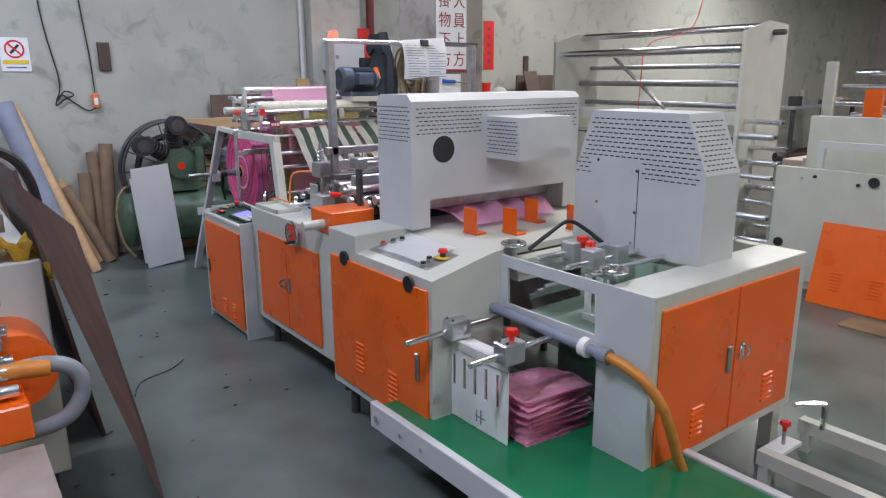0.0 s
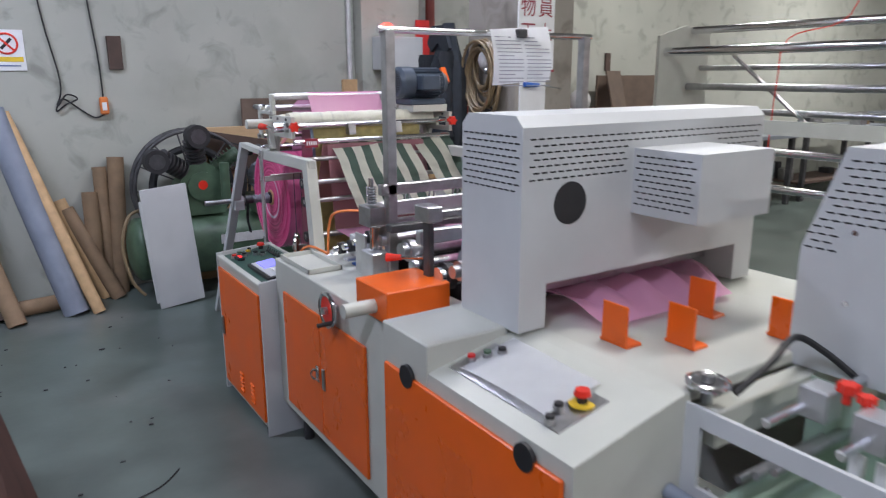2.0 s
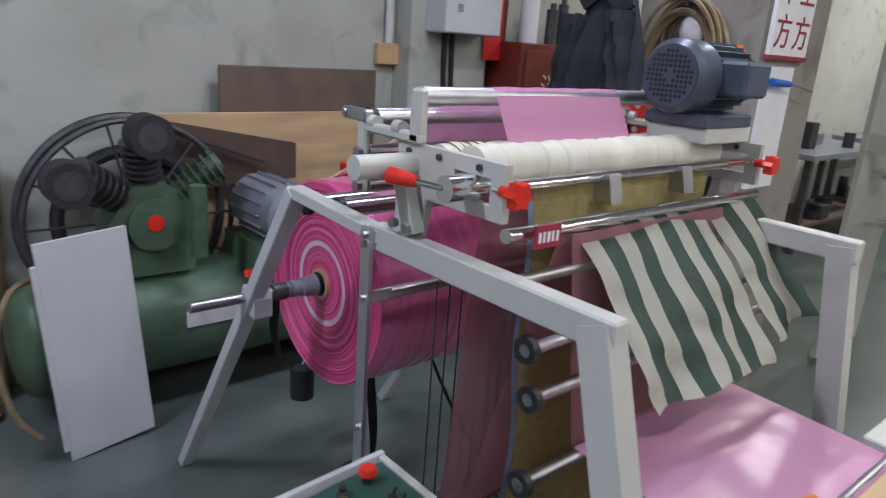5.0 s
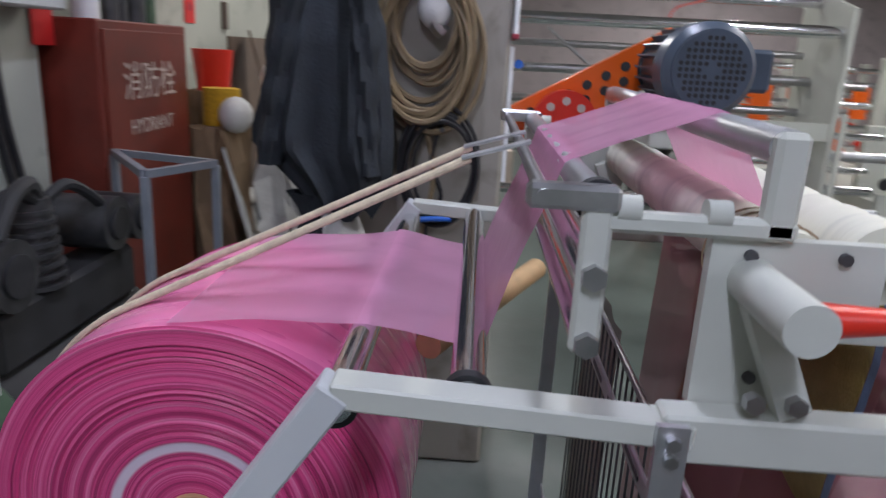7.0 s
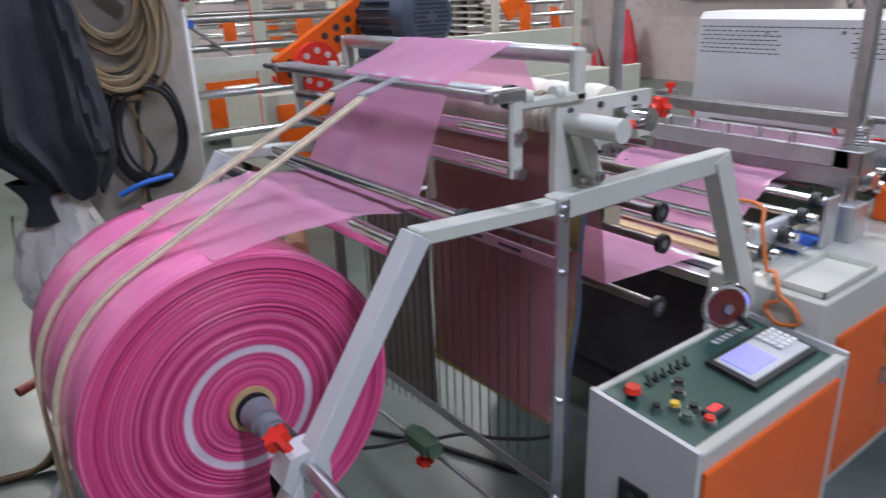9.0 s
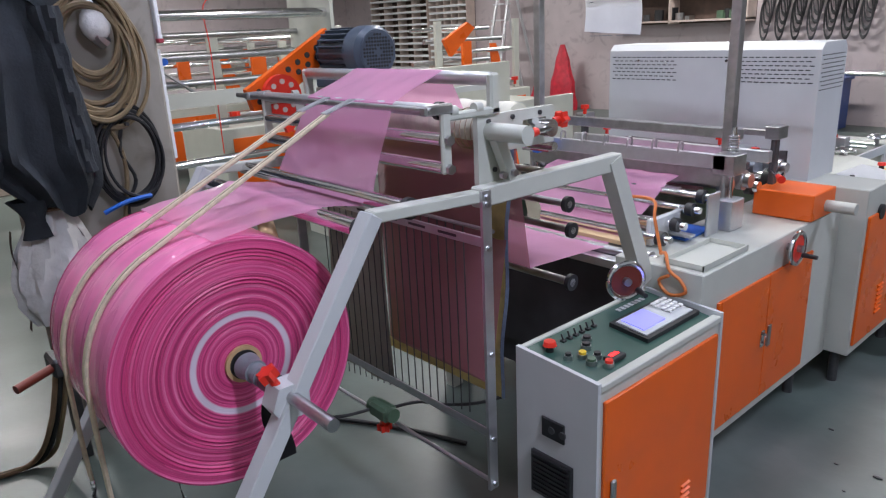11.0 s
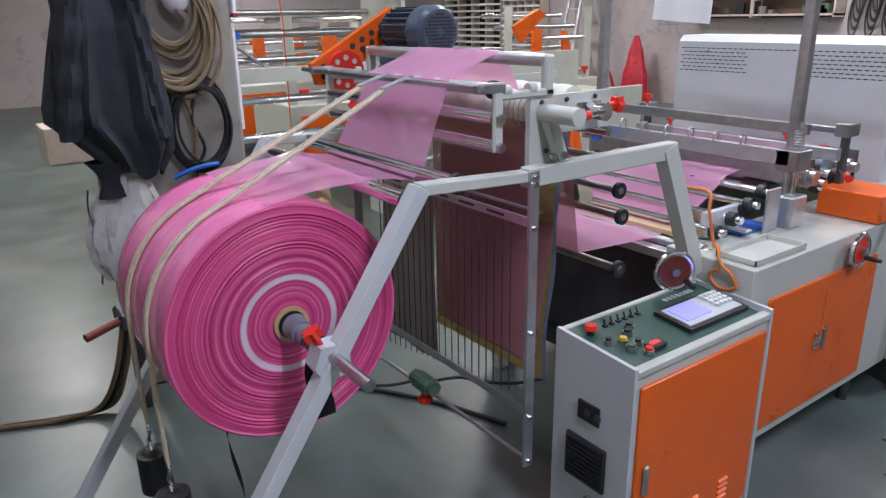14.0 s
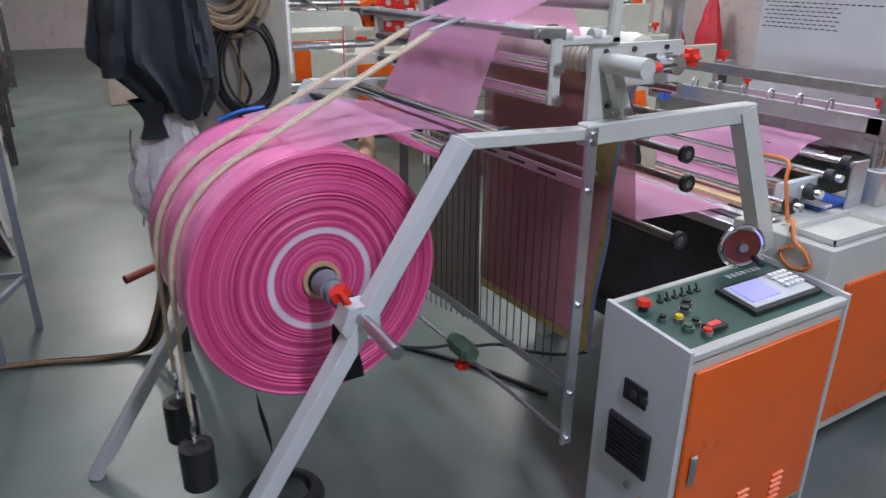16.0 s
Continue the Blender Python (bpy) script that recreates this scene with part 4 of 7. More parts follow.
bs = thing("bag_stack", (1.80, 1.70, 0.282), "stack of folded shiny pink plastic bags on the belt", "plastic bags", "")
random.seed(4)
for k in range(15):
    z = 0.284 + k * 0.0118
    dx, dy, tw = random.uniform(-0.012, 0.012), random.uniform(-0.014, 0.014), random.uniform(-0.03, 0.03)
    rows = []
    for i in range(12):
        u = i / 11
        rows.append([(1.640 + u * 0.315 + dx + tw * (j / 11 - 0.5), 1.575 + j * 0.0245 + dy - 0.02 * u + tw * (u - 0.5),
                      z + 0.005 * math.sin(i * 0.9 + k) * u + 0.004 * math.sin(j * 1.3 + k * 2) + 0.022 * (k / 14) * u * math.sin(j * 0.28 + 0.3)) for j in range(12)])
    part("folded_bag", sheet(B(), rows, 0.009), PINKBAG, bs, "", True)

# low frame standing by the stacking unit
lf = thing("floor_frame", (2.85, 1.0, 0), "low white square-tube frame on castors with red knobs", "machine frame")
for a, b in (((2.95, 1.18, 0.12), (2.95, 0.62, 0.12)), ((2.95, 0.62, 0.12), (2.55, 0.55, 0.12)), ((2.55, 1.15, 0.12), (2.55, 0.55, 0.12))):
    part("frame_tube", bar(B(), a, b, 0.06, 0.05, (0, 0, 1)), GREY, lf)
for x, y in ((2.95, 1.15), (2.95, 0.62), (2.55, 0.57), (2.55, 1.12)):
    part("frame_leg", box(B(), (x - 0.02, y - 0.02, 0), (x + 0.02, y + 0.02, 0.10)), GREY, lf)
star_knob(lf, (2.72, 1.14, 0.20), (0, 0, 1), 0.022)
part("knob_post", cyl(B(), (2.72, 1.14, 0.06), (2.72, 1.14, 0.18), 0.008, 8), STEEL, lf)
part("knob_plate", box(B(), (2.60, 1.10, 0.10), (2.80, 1.18, 0.115)), WHITE, lf)
part("bent_rod", hose(B(), [(2.93, 1.08, 0.14), (2.93, 1.08, 0.24), (2.92, 1.09, 0.26), (2.80, 1.15, 0.27)], 0.013), CHROME, lf, "", True)
part("black_knob", ball(B(), (2.96, 0.60, 0.17), 0.02), BLACK, lf, "", True)


# ---- unwind stand ----
us = thing("unwind_stand", (2.32, 5.0, 0), "grey unwind stand with sloping legs, nip rollers and a blue-grey motor", "unwind stand")
NX, FX = 1.84, 2.79
for x in (NX, FX):
    out = -1 if x == NX else 1
    bm = bar(B(), (x, 5.088, 1.262), (x, 4.700, 1.243), 0.045, 0.030, (1, 0, 0))
    bmesh.ops.bevel(bm, geom=bm.edges[:], offset=0.003, segments=1, affect="EDGES")
    part("side_beam", bm, GREY, us)
    part("side_beam", box(B(), (x - 0.020, 4.09, 1.212), (x + 0.022, 4.735, 1.268), 0.004), GREY, us)
    bm = bar(B(), (x, 5.082, 1.266), (x, 5.945, 0.0), 0.050, 0.040, (1, 0, 0))
    bmesh.ops.bevel(bm, geom=bm.edges[:], offset=0.003, segments=1, affect="EDGES")
    part("sloping_leg", bm, COOL, us)
    part("front_leg", bar(B(), (x, 4.13, 1.25), (x + out * 0.04, 3.97, 0.80 if x == NX else 0.0), 0.050, 0.060, (1, 0, 0)), GREY, us)
    hb = part("hanging_bar", bar(B(), (x + out * 0.028, 4.727, 1.262), (x + out * 0.028, 4.727, 0.325), 0.010, 0.034, (1, 0, 0)), ALU, us)
    for z in (1.245, 1.225, 1.10, 0.78, 0.50, 0.345):
        part("bar_bolt", cyl(B(), (x + out * 0.032, 4.727, z), (x + out * 0.041, 4.727, z), 0.008, 6), STEEL, hb)
    # bearing plate with a window for the nip bearing
    a, b = x + 0.022, x + 0.040
    oy, iz = [(4.70, 1.262), (4.70, 1.452), (4.385, 1.452), (4.385, 1.345), (4.595, 1.345), (4.615, 1.262)], [(4.42, 1.372), (4.52, 1.372), (4.52, 1.422), (4.42, 1.422)]
    poly = oy[:3] + [iz[3], iz[2], iz[1], iz[0], iz[3], oy[2]] + oy[3:]
    plate = part("roller_plate", prism(B(), poly, "x", a, b), GREY, us)
    for y, z in ((4.66, 1.435), (4.565, 1.437), (4.45, 1.437), (4.64, 1.30)):
        part("plate_bolt", cyl(B(), (a - 0.006, y, z), (a, y, z), 0.007, 8), DARKSTEEL, plate)
    part("brace_strut", bar(B(), (x - 0.002, 4.652, 1.392), (x - 0.002, 4.600, 1.275), 0.028, 0.034, (1, 0, 0)), GREY, plate)
    part("strut_bolt", cyl(B(), (x - 0.028, 4.605, 1.290), (x - 0.014, 4.605, 1.290), 0.011, 6), STEEL, plate)
    part("strut_bolt", cyl(B(), (x - 0.028, 4.648, 1.290), (x - 0.014, 4.648, 1.290), 0.011, 6), STEEL, plate)
    if x == NX:
        part("brace_tube", cyl(B(), (1.722, 4.655, 1.408), (1.864, 4.655, 1.408), 0.0245, 28), GREY, plate, "", True)
        part("bearing_boss", cyl(B(), (1.795, 4.470, 1.398), (1.90, 4.470, 1.398), 0.025, 24), CHROME, plate, "bright bearing boss", True)
    # link arm that carries the two small idlers and the strap rod
    ia = part("idler_arm", box(B(), (x + 0.008, 4.805, 1.318), (x + 0.024, 4.837, 1.480), 0.005), GREY, us)
    for z in (1.331, 1.406):
        part("axle_nut", cyl(B(), (x - 0.004, 4.820, z), (x + 0.008, 4.820, z), 0.014, 6), STEEL, ia)
    part("arm_bar", box(B(), (x + 0.010, 4.62, 1.452), (x + 0.034, 4.825, 1.474), 0.005), GREY, us)
    for y in (4.70, 4.79):
        part("bar_collar", cyl(B(), (x + 0.022, y - 0.012, 1.476), (x + 0.022, y + 0.012, 1.476), 0.015, 14), GREY, us, "", True)
    part("rod_block", box(B(), (x + 0.002, 4.80, 1.474), (x + 0.030, 4.895, 1.500), 0.005), STEEL, us)
    part("top_post", box(B(), (x + 0.010, 4.622, 1.452), (x + 0.036, 4.656, 1.562), 0.006), GREY, us)
for y, z, r, m in ((4.640, 1.546, 0.019, ALU), (4.820, 1.480, 0.017, ALU), (4.820, 1.406, 0.017, CHROME), (4.818, 1.331, 0.017, CHROME),
                   (5.092, 1.226, 0.022, CHROME), (4.940, 1.247, 0.022, CHROME), (4.375, 1.325, 0.014, CHROME), (4.36, 1.24, 0.012, STEEL), (4.30, 1.13, 0.012, STEEL), (4.28, 1.04, 0.012, STEEL), (4.28, 0.86, 0.014, STEEL)):
    ro = part("idler_roller", cyl(B(), (1.866, y, z), (2.80, y, z), r, 28), m, us, "", True)
    if z in (1.226, 1.247, 1.480, 1.13, 1.04, 0.86):
        part("end_disc", cyl(B(), (1.866, y, z), (1.882, y, z), r + (0.007 if z > 1.2 else 0.014), 24), BLACK, ro, "black end bearing", True)
part("strap_rod", cyl(B(), (1.838, 4.878, 1.487), (2.90, 4.878, 1.487), 0.0085, 14), STEEL, us, "", True)
for y, z in ((4.605, 1.412), (4.505, 1.424)):
    bm = B()
    n = 84
    loops = [[bm.verts.new((1.892 + i * 0.0104, y + r0 * math.cos(2 * math.pi * j / 28), z + r0 * math.sin(2 * math.pi * j / 28))) for j in range(28)]
             for i in range(n) for r0 in (0.0435 + (0.0022 if (i // 3) % 2 else 0.0) + 0.001 * math.sin(i * 0.3),)]
    for i in range(n - 1):
        for j in range(28):
            bm.faces.new((loops[i][j], loops[i][(j + 1) % 28], loops[i + 1][(j + 1) % 28], loops[i + 1][j]))
    bm.faces.new(loops[0][::-1])
    bm.faces.new(loops[-1])
    nr = part("nip_roller", bm, CREAM, us, "nip roller wound with cream tape", True)
    if z < 1.42:
        for k in range(5):
            part("tape_thread", ring(B(), (1.915 + k * 0.022, y, z - 0.012), (1, 0.10, 0.0), 0.058, 0.0014, 28, 5), CARD, nr)
for x in (1.862, 2.81):
    kn = star_knob(us, (x, 4.362, 1.405), (0, -1, 0), 0.027)
    part("knob_screw", cyl(B(), (x, 4.41, 1.405), (x, 4.36, 1.405), 0.006, 8), CHROME, kn)
lv = part("nip_lever", cyl(B(), (1.79, 4.548, 1.398), (1.80, 4.475, 1.398), 0.007, 12), CHROME, us)
part("lever_grip", cyl(B(), (1.786, 4.618, 1.396), (1.79, 4.545, 1.398), 0.018, 18, 0.012), RED, lv, "red lever grip", True)
# motor over the far plate
MC = Vector((2.555, 4.515, 1.612))
mo = part("motor", cyl(B(), MC, MC + Vector((0.07, 0, 0)), 0.090, 40), MOTORBLUE, us, "glossy slate blue electric motor", True)
cowl = part("fan_cowl", cyl(B(), MC + Vector((-0.018, 0, 0)), MC, 0.076, 40, 0.090), MOTORBLUE, mo, "", True)
part("cowl_face", cyl(B(), MC + Vector((-0.021, 0, 0)), MC + Vector((-0.017, 0, 0)), 0.073, 40), MOTORBLUE, mo, "", True)
bm = B()
for i in range(-5, 6):
    for j in range(-5, 6):
        if 1 < i * i + j * j < 27:
            c = MC + Vector((-0.0225, i * 0.0118, j * 0.0118))
            cyl(bm, c, c + Vector((0.003, 0, 0)), 0.0045, 8)
part("cowl_grille", bm, BLACK, mo)["kind"] = "stuff"
part("motor_barrel", cyl(B(), MC + Vector((0.07, 0, 0)), MC + Vector((0.26, 0, 0)), 0.071, 32), MOTORBLUE, mo, "", True)
for i in range(22):
    a = 2 * math.pi * i / 22
    d = Vector((0, math.cos(a), math.sin(a)))
    part("cooling_fin", bar(B(), MC + Vector((0.075, 0, 0)) + d * 0.077, MC + Vector((0.25, 0, 0)) + d * 0.077, 0.02, 0.004, d), MOTORBLUE, mo)
part("terminal_box", box(B(), MC + Vector((0.07, -0.150, -0.040)), MC + Vector((0.19, -0.073, 0.045)), 0.008), MOTORBLUE, mo)
part("end_bell", cyl(B(), MC + Vector((0.26, 0, 0)), MC + Vector((0.30, 0, 0)), 0.078, 32, 0.055), MOTORBLUE, mo, "", True)
part("motor_foot", box(B(), MC + Vector((0.03, -0.09, -0.120)), MC + Vector((0.26, 0.09, -0.086)), 0.006), MOTORBLUE, mo)
part("motor_stand", box(B(), (2.60, 4.43, 1.452), (2.83, 4.60, 1.494), 0.004), GREY, us)
bm = B()
prism(bm, [(4.47, 1.62), (4.52, 1.70), (4.87, 1.505), (4.85, 1.43), (4.78, 1.43)], "x", 2.845, 2.875)
gd = part("belt_guard", bm, ORANGE, us, "orange belt guard with round holes")
bm = B()
for i in range(8):
    for j in range(2):
        y, z = 4.53 + i * 0.042, 1.655 - i * 0.023 - j * 0.034
        cyl(bm, (2.842, y, z), (2.846, y, z), 0.011, 12)
part("guard_perforation", bm, DARK, gd)["kind"] = "stuff"
pu = part("pulley", cyl(B(), (2.815, 4.745, 1.475), (2.838, 4.745, 1.475), 0.075, 28), RED, us, "red pulley with round holes", True)
for k in range(8):
    a = 2 * math.pi * k / 8
    part("pulley_hole", cyl(B(), (2.812, 4.745 + 0.05 * math.cos(a), 1.475 + 0.05 * math.sin(a)), (2.816, 4.745 + 0.05 * math.cos(a), 1.475 + 0.05 * math.sin(a)), 0.010, 10), CRATE, pu)
hand_wheel(us, (1.760, 4.135, 0.853), (-0.85, 0.5, 0), 0.062, True, CHROME, HYDRANT)
part("wheel_shaft", cyl(B(), (1.765, 4.132, 0.853), (1.83, 4.02, 0.86), 0.012, 12), STEEL, us)
# cross members between the hanging bars
sb_ = part("cross_member", box(B(), (NX - 0.02, 4.708, 1.092), (FX + 0.02, 4.714, 1.122), 0.002), ALU, us, "slotted flat cross bar")
for i in range(6):
    part("slot", box(B(), (1.95 + i * 0.14, 4.7135, 1.103), (2.03 + i * 0.14, 4.7155, 1.111)), DARKSTEEL, sb_)
part("cross_member", box(B(), (NX - 0.02, 4.71, 0.485), (FX + 0.02, 4.716, 0.515), 0.002), ALU, us)
part("tension_rod", cyl(B(), (NX - 0.02, 4.725, 0.345), (FX + 0.02, 4.760, 0.375), 0.007, 10), ALU, us)
vb = part("valve_body", box(B(), (2.27, 4.735, 0.375), (2.37, 4.795, 0.43), 0.010), GREENIRON, us, "small green tension valve")
part("valve_cap", cyl(B(), (2.255, 4.765, 0.405), (2.385, 4.765, 0.405), 0.026, 18), GREENIRON, vb, "", True)
star_knob(us, (2.31, 4.77, 0.355), (0, 0, -1), 0.027)
part("air_line", hose(B(), [(2.30, 4.74, 0.41), (2.25, 4.66, 0.42), (2.19, 4.58, 0.40), (2.12, 4.50, 0.40), (2.06, 4.43, 0.42)], 0.006), BLACK, us, "", True)
part("air_line", hose(B(), [(2.36, 4.78, 0.40), (2.39, 4.88, 0.40), (2.42, 5.0, 0.43), (2.45, 5.12, 0.48), (2.48, 5.25, 0.56)], 0.006), BLACK, us, "", True)

# long woven mat and striped cloth hung on the stand
mt = thing("woven_mat", (2.3, 4.43, 1.2), "long yellow woven mat with a blue edge clipped on the stand", "mat")
def mat_at(x, j):
    s = j / 16
    return (x + 0.05 * s, 4.432 - 0.008 * math.sin(j * 0.9 + x * 3) + 0.02 * s, 1.388 - 0.96 * s)
part("mat", sheet(B(), [[mat_at(1.997 + i * 0.058, j) for j in range(17)] for i in range(12)], 0.004), MAT, mt, "", True)
part("edge_binding", sheet(B(), [[mat_at(1.980 + i * 0.016, j) for j in range(17)] for i in range(2)], 0.006), BINDING, mt, "pale blue cloth edge", True)
for x in (2.20, 2.48):
    part("spring_clip", prism(B(), [(4.395, 1.412), (4.445, 1.412), (4.462, 1.352), (4.38, 1.352)], "x", x - 0.02, x + 0.02), STEEL, mt)
part("clip_bar", cyl(B(), (1.866, 4.415, 1.405), (2.80, 4.415, 1.405), 0.012, 18), CHROME, mt, "", True)
cl = thing("striped_cloth", (2.4, 4.3, 1.1), "crumpled green and white striped canvas hung over a roller", "cloth")


def stripe_cloth(x0, x1, n, drop, lean, kink):
    """Stripes of canvas that fall forward from the bar, with pressed folds across."""
    w = (x1 - x0) / n
    for k in range(n):
        rows = []
        for i in range(6):
            u = x0 + k * w + i * w / 5
            r = []
            for j in range(19):
                s = j / 18
                fold = 0.010 * math.sin(s * 13 + u * 7) * s + 0.007 * math.sin(s * 23 - u * 31) * s
                r.append((u + 0.045 * s + kink * s * s + 0.006 * math.sin(s * 7 + u * 9), 4.388 - lean * s ** 0.9 - 0.012 * math.sin(u * 24 + s * 3) * s + fold,
                          1.318 - drop * s ** 1.12 + 0.006 * math.sin(u * 14) + 0.4 * fold))
            rows.append(r)
        part("stripe", sheet(B(), rows, 0.003), COTTON_W if k % 2 == 0 else COTTON_G, cl, "", True)


stripe_cloth(2.06, 2.54, 9, 0.325, 0.235, 0.0)
stripe_cloth(2.565, 2.80, 4, 0.30, 0.20, 0.05)

# ---- pink film roll ----
RC, RR = Vector((2.078, 5.350, 0.891)), 0.331
roll = new("film_roll")
roll.location = RC
BASE[roll] = RC.copy()
tagged(roll, "large roll of glossy pink plastic film on a cardboard core", "film roll")
RX = 2.57
# barrel with soft winding ridges across its width
bm = B()
n = 44
loops = []
for i in range(n + 1):
    u = i / n
    rr = RR - 0.0016 * (0.5 + 0.5 * math.sin(u * 47)) - 0.0014 * (0.5 + 0.5 * math.sin(u * 19 + 1)) - (0.003 if i in (0, n) else 0)
    loops.append([bm.verts.new((RC.x + (RX - RC.x) * u, RC.y + rr * math.cos(2 * math.pi * j / 96), RC.z + rr * math.sin(2 * math.pi * j / 96))) for j in range(96)])
for i in range(n):
    for j in range(96):
        bm.faces.new((loops[i][j], loops[i][(j + 1) % 96], loops[i + 1][(j + 1) % 96], loops[i + 1][j]))
part("wound_film", bm, PINKLAYER, roll, "glossy pink outer layers", True)


def annulus(x, r0, r1, wob, steps, flip):
    b = B()
    rings_ = []
    for k in range(steps + 1):
        r = r0 + (r1 - r0) * k / steps
        dx = wob * (math.sin(k * 1.3) * 0.5 + math.sin(k * 0.37) + 0.8 * math.sin(k * 2.9 + 1)) * (0.3 + 0.7 * k / steps) * (0 if k == steps else 1)
        rings_.append([b.verts.new((x - (dx if not flip else -dx), RC.y + r * math.cos(2 * math.pi * i / 96), RC.z + r * math.sin(2 * math.pi * i / 96))) for i in range(96)])
    for k in range(steps):
        for i in range(96):
            b.faces.new((rings_[k][i], rings_[k + 1][i], rings_[k + 1][(i + 1) % 96], rings_[k][(i + 1) % 96]))
    return b


part("roll_end", annulus(RC.x, 0.048, RR - 0.003, 0.0026, 60, False), ROLLEND, roll, "ringed pink end with one pale band", True)
part("roll_end", annulus(RX, 0.048, RR - 0.003, 0.0026, 60, True), ROLLEND, roll, "", True)
part("core", cyl(B(), (RC.x - 0.010, RC.y, RC.z), (RX + 0.006, RC.y, RC.z), 0.049, 40, caps=False), CORE, roll, "brown cardboard core", True)
part("core_wall", annulus(RC.x - 0.010, 0.038, 0.049, 0, 1, False), CORE, roll, "")
part("chuck", cyl(B(), (RC.x - 0.014, RC.y, RC.z), (RC.x + 0.05, RC.y, RC.z), 0.0385, 32), BLACK, roll, "dark cone chuck", True)
ax = thing("roll_shaft", (RC.x, RC.y, RC.z), "steel unwind shaft with chuck cones and a red clamp knob", "shaft")
part("shaft", cyl(B(), (1.655, RC.y, RC.z), (2.86, RC.y, RC.z), 0.0155, 20), STEEL, ax, "", True)
part("cone", cyl(B(), (1.985, RC.y, RC.z), (2.052, RC.y, RC.z), 0.021, 28, 0.036), MOTORGREY, ax, "", True)
for xc, r in ((1.975, 0.027), (2.012, 0.030), (1.952, 0.024)):
    part("cone_ring", cyl(B(), (xc - 0.008, RC.y, RC.z), (xc + 0.008, RC.y, RC.z), r, 24), MOTORGREY, ax, "", True)
part("collar", cyl(B(), (1.905, RC.y, RC.z), (1.95, RC.y, RC.z), 0.027, 24), DARKSTEEL, ax, "", True)
bm = B()
prism(bm, [(RC.y - 0.045, RC.z - 0.055), (RC.y + 0.03, RC.z - 0.055), (RC.y + 0.05, RC.z - 0.02), (RC.y + 0.03, RC.z + 0.03), (RC.y - 0.03, RC.z + 0.03), (RC.y - 0.045, RC.z)], "x", 1.828, 1.885)
part("shaft_clamp", bm, COOL, ax)
kn = star_knob(ax, (1.862, RC.y + 0.03, RC.z + 0.048), (0.1, 0.5, 1), 0.026)
part("knob_screw", cyl(B(), (1.86, RC.y + 0.015, RC.z + 0.02), (1.862, RC.y + 0.03, RC.z + 0.05), 0.006, 8), CHROME, kn)
part("brake_strap", sheet(B(), [[(1.918 + 0.004 * math.sin(k), RC.y - 0.028 + 0.028 * i + 0.012 * math.sin(k * 0.6), RC.z - 0.02 - k * 0.024) for k in range(9)] for i in range(3)], 0.004), RUBBER, ax, "black brake strap", True)
bsl = thing("hanging_strap", (2.35, 5.46, 0), "black webbing strap hanging under the roll onto the floor", "strap")
part("webbing", sheet(B(), [[(2.36 + 0.03 * i, 5.455 + 0.02 * math.sin(k * 0.7 + i), 0.56 - k * 0.068) for k in range(9)] for i in range(2)], 0.004), RUBBER, bsl, "", True)
for k in range(3):
    bm = ring(B(), (2.36, 5.43, 0.012 + 0.012 * k), (0.06 * k, 0.05, 1), 0.13 - 0.012 * k, 0.011, 32, 6)
    part("floor_turn", bm, RUBBER, bsl, "", True)

# web path: roll to the idlers, over the top and down to the nip
web = thing("film_web", (2.3, 4.9, 1.2), "thin translucent pink film running over the rollers", "plastic film")


def strip(name, pts, xa, xb, mat, wave=0.006, n=14):
    """A film strip through (y, z) points, between the edges xa and xb (which may change along the way)."""
    rows = []
    k = len(pts)
    for q, (y, z) in enumerate(pts):
        a = xa[0] + (xa[1] - xa[0]) * q / (k - 1)
        b = xb[0] + (xb[1] - xb[0]) * q / (k - 1)
        hump = math.sin(math.pi * q / (k - 1))
        rows.append([(a + (b - a) * i / n, y + 0.4 * wave * math.sin(i * 2.3 + q * 0.3) * hump, z + wave * math.sin(i * 1.9 + q * 0.35) * hump) for i in range(n + 1)])
    return part(name, sheet(B(), rows), mat, web, "", True)


def seg(p, q, n=7):
    return [(p[0] + (q[0] - p[0]) * i / n, p[1] + (q[1] - p[1]) * i / n) for i in range(n + 1)]


strip("web_span", seg((5.38, 1.2215), (5.10, 1.2495), 10), (2.08, 2.058), (2.57, 2.59), PINK, 0.006)
strip("web_span", seg((5.10, 1.2495), (5.085, 1.2485), 2) + seg((5.075, 1.246), (4.955, 1.2265), 8) + [(4.94, 1.2235), (4.925, 1.2275), (4.917, 1.237)], (2.058, 2.07), (2.60, 2.605), PINK, 0.003)
strip("web_span", seg((4.917, 1.237), (4.838, 1.480), 12), (2.07, 2.052), (2.605, 2.495), PINK, 0.005)
strip("web_span", [(4.838, 1.480), (4.834, 1.492), (4.822, 1.498)] + seg((4.815, 1.4985), (4.65, 1.566), 10) + [(4.638, 1.567), (4.625, 1.560)], (2.052, 2.056), (2.495, 2.49), PINK, 0.003)
strip("web_span", seg((4.621, 1.55), (4.556, 1.425), 6), (2.056, 2.056), (2.49, 2.49), PINK, 0.002)
# The drops and their bottom turn use the darker film, coloured as if shaded.
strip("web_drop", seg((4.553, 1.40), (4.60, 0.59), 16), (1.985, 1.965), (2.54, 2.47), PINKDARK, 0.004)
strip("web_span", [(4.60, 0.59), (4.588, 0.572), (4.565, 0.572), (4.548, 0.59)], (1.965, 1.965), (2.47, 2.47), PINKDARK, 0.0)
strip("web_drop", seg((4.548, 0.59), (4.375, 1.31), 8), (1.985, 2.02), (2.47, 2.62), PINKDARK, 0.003)
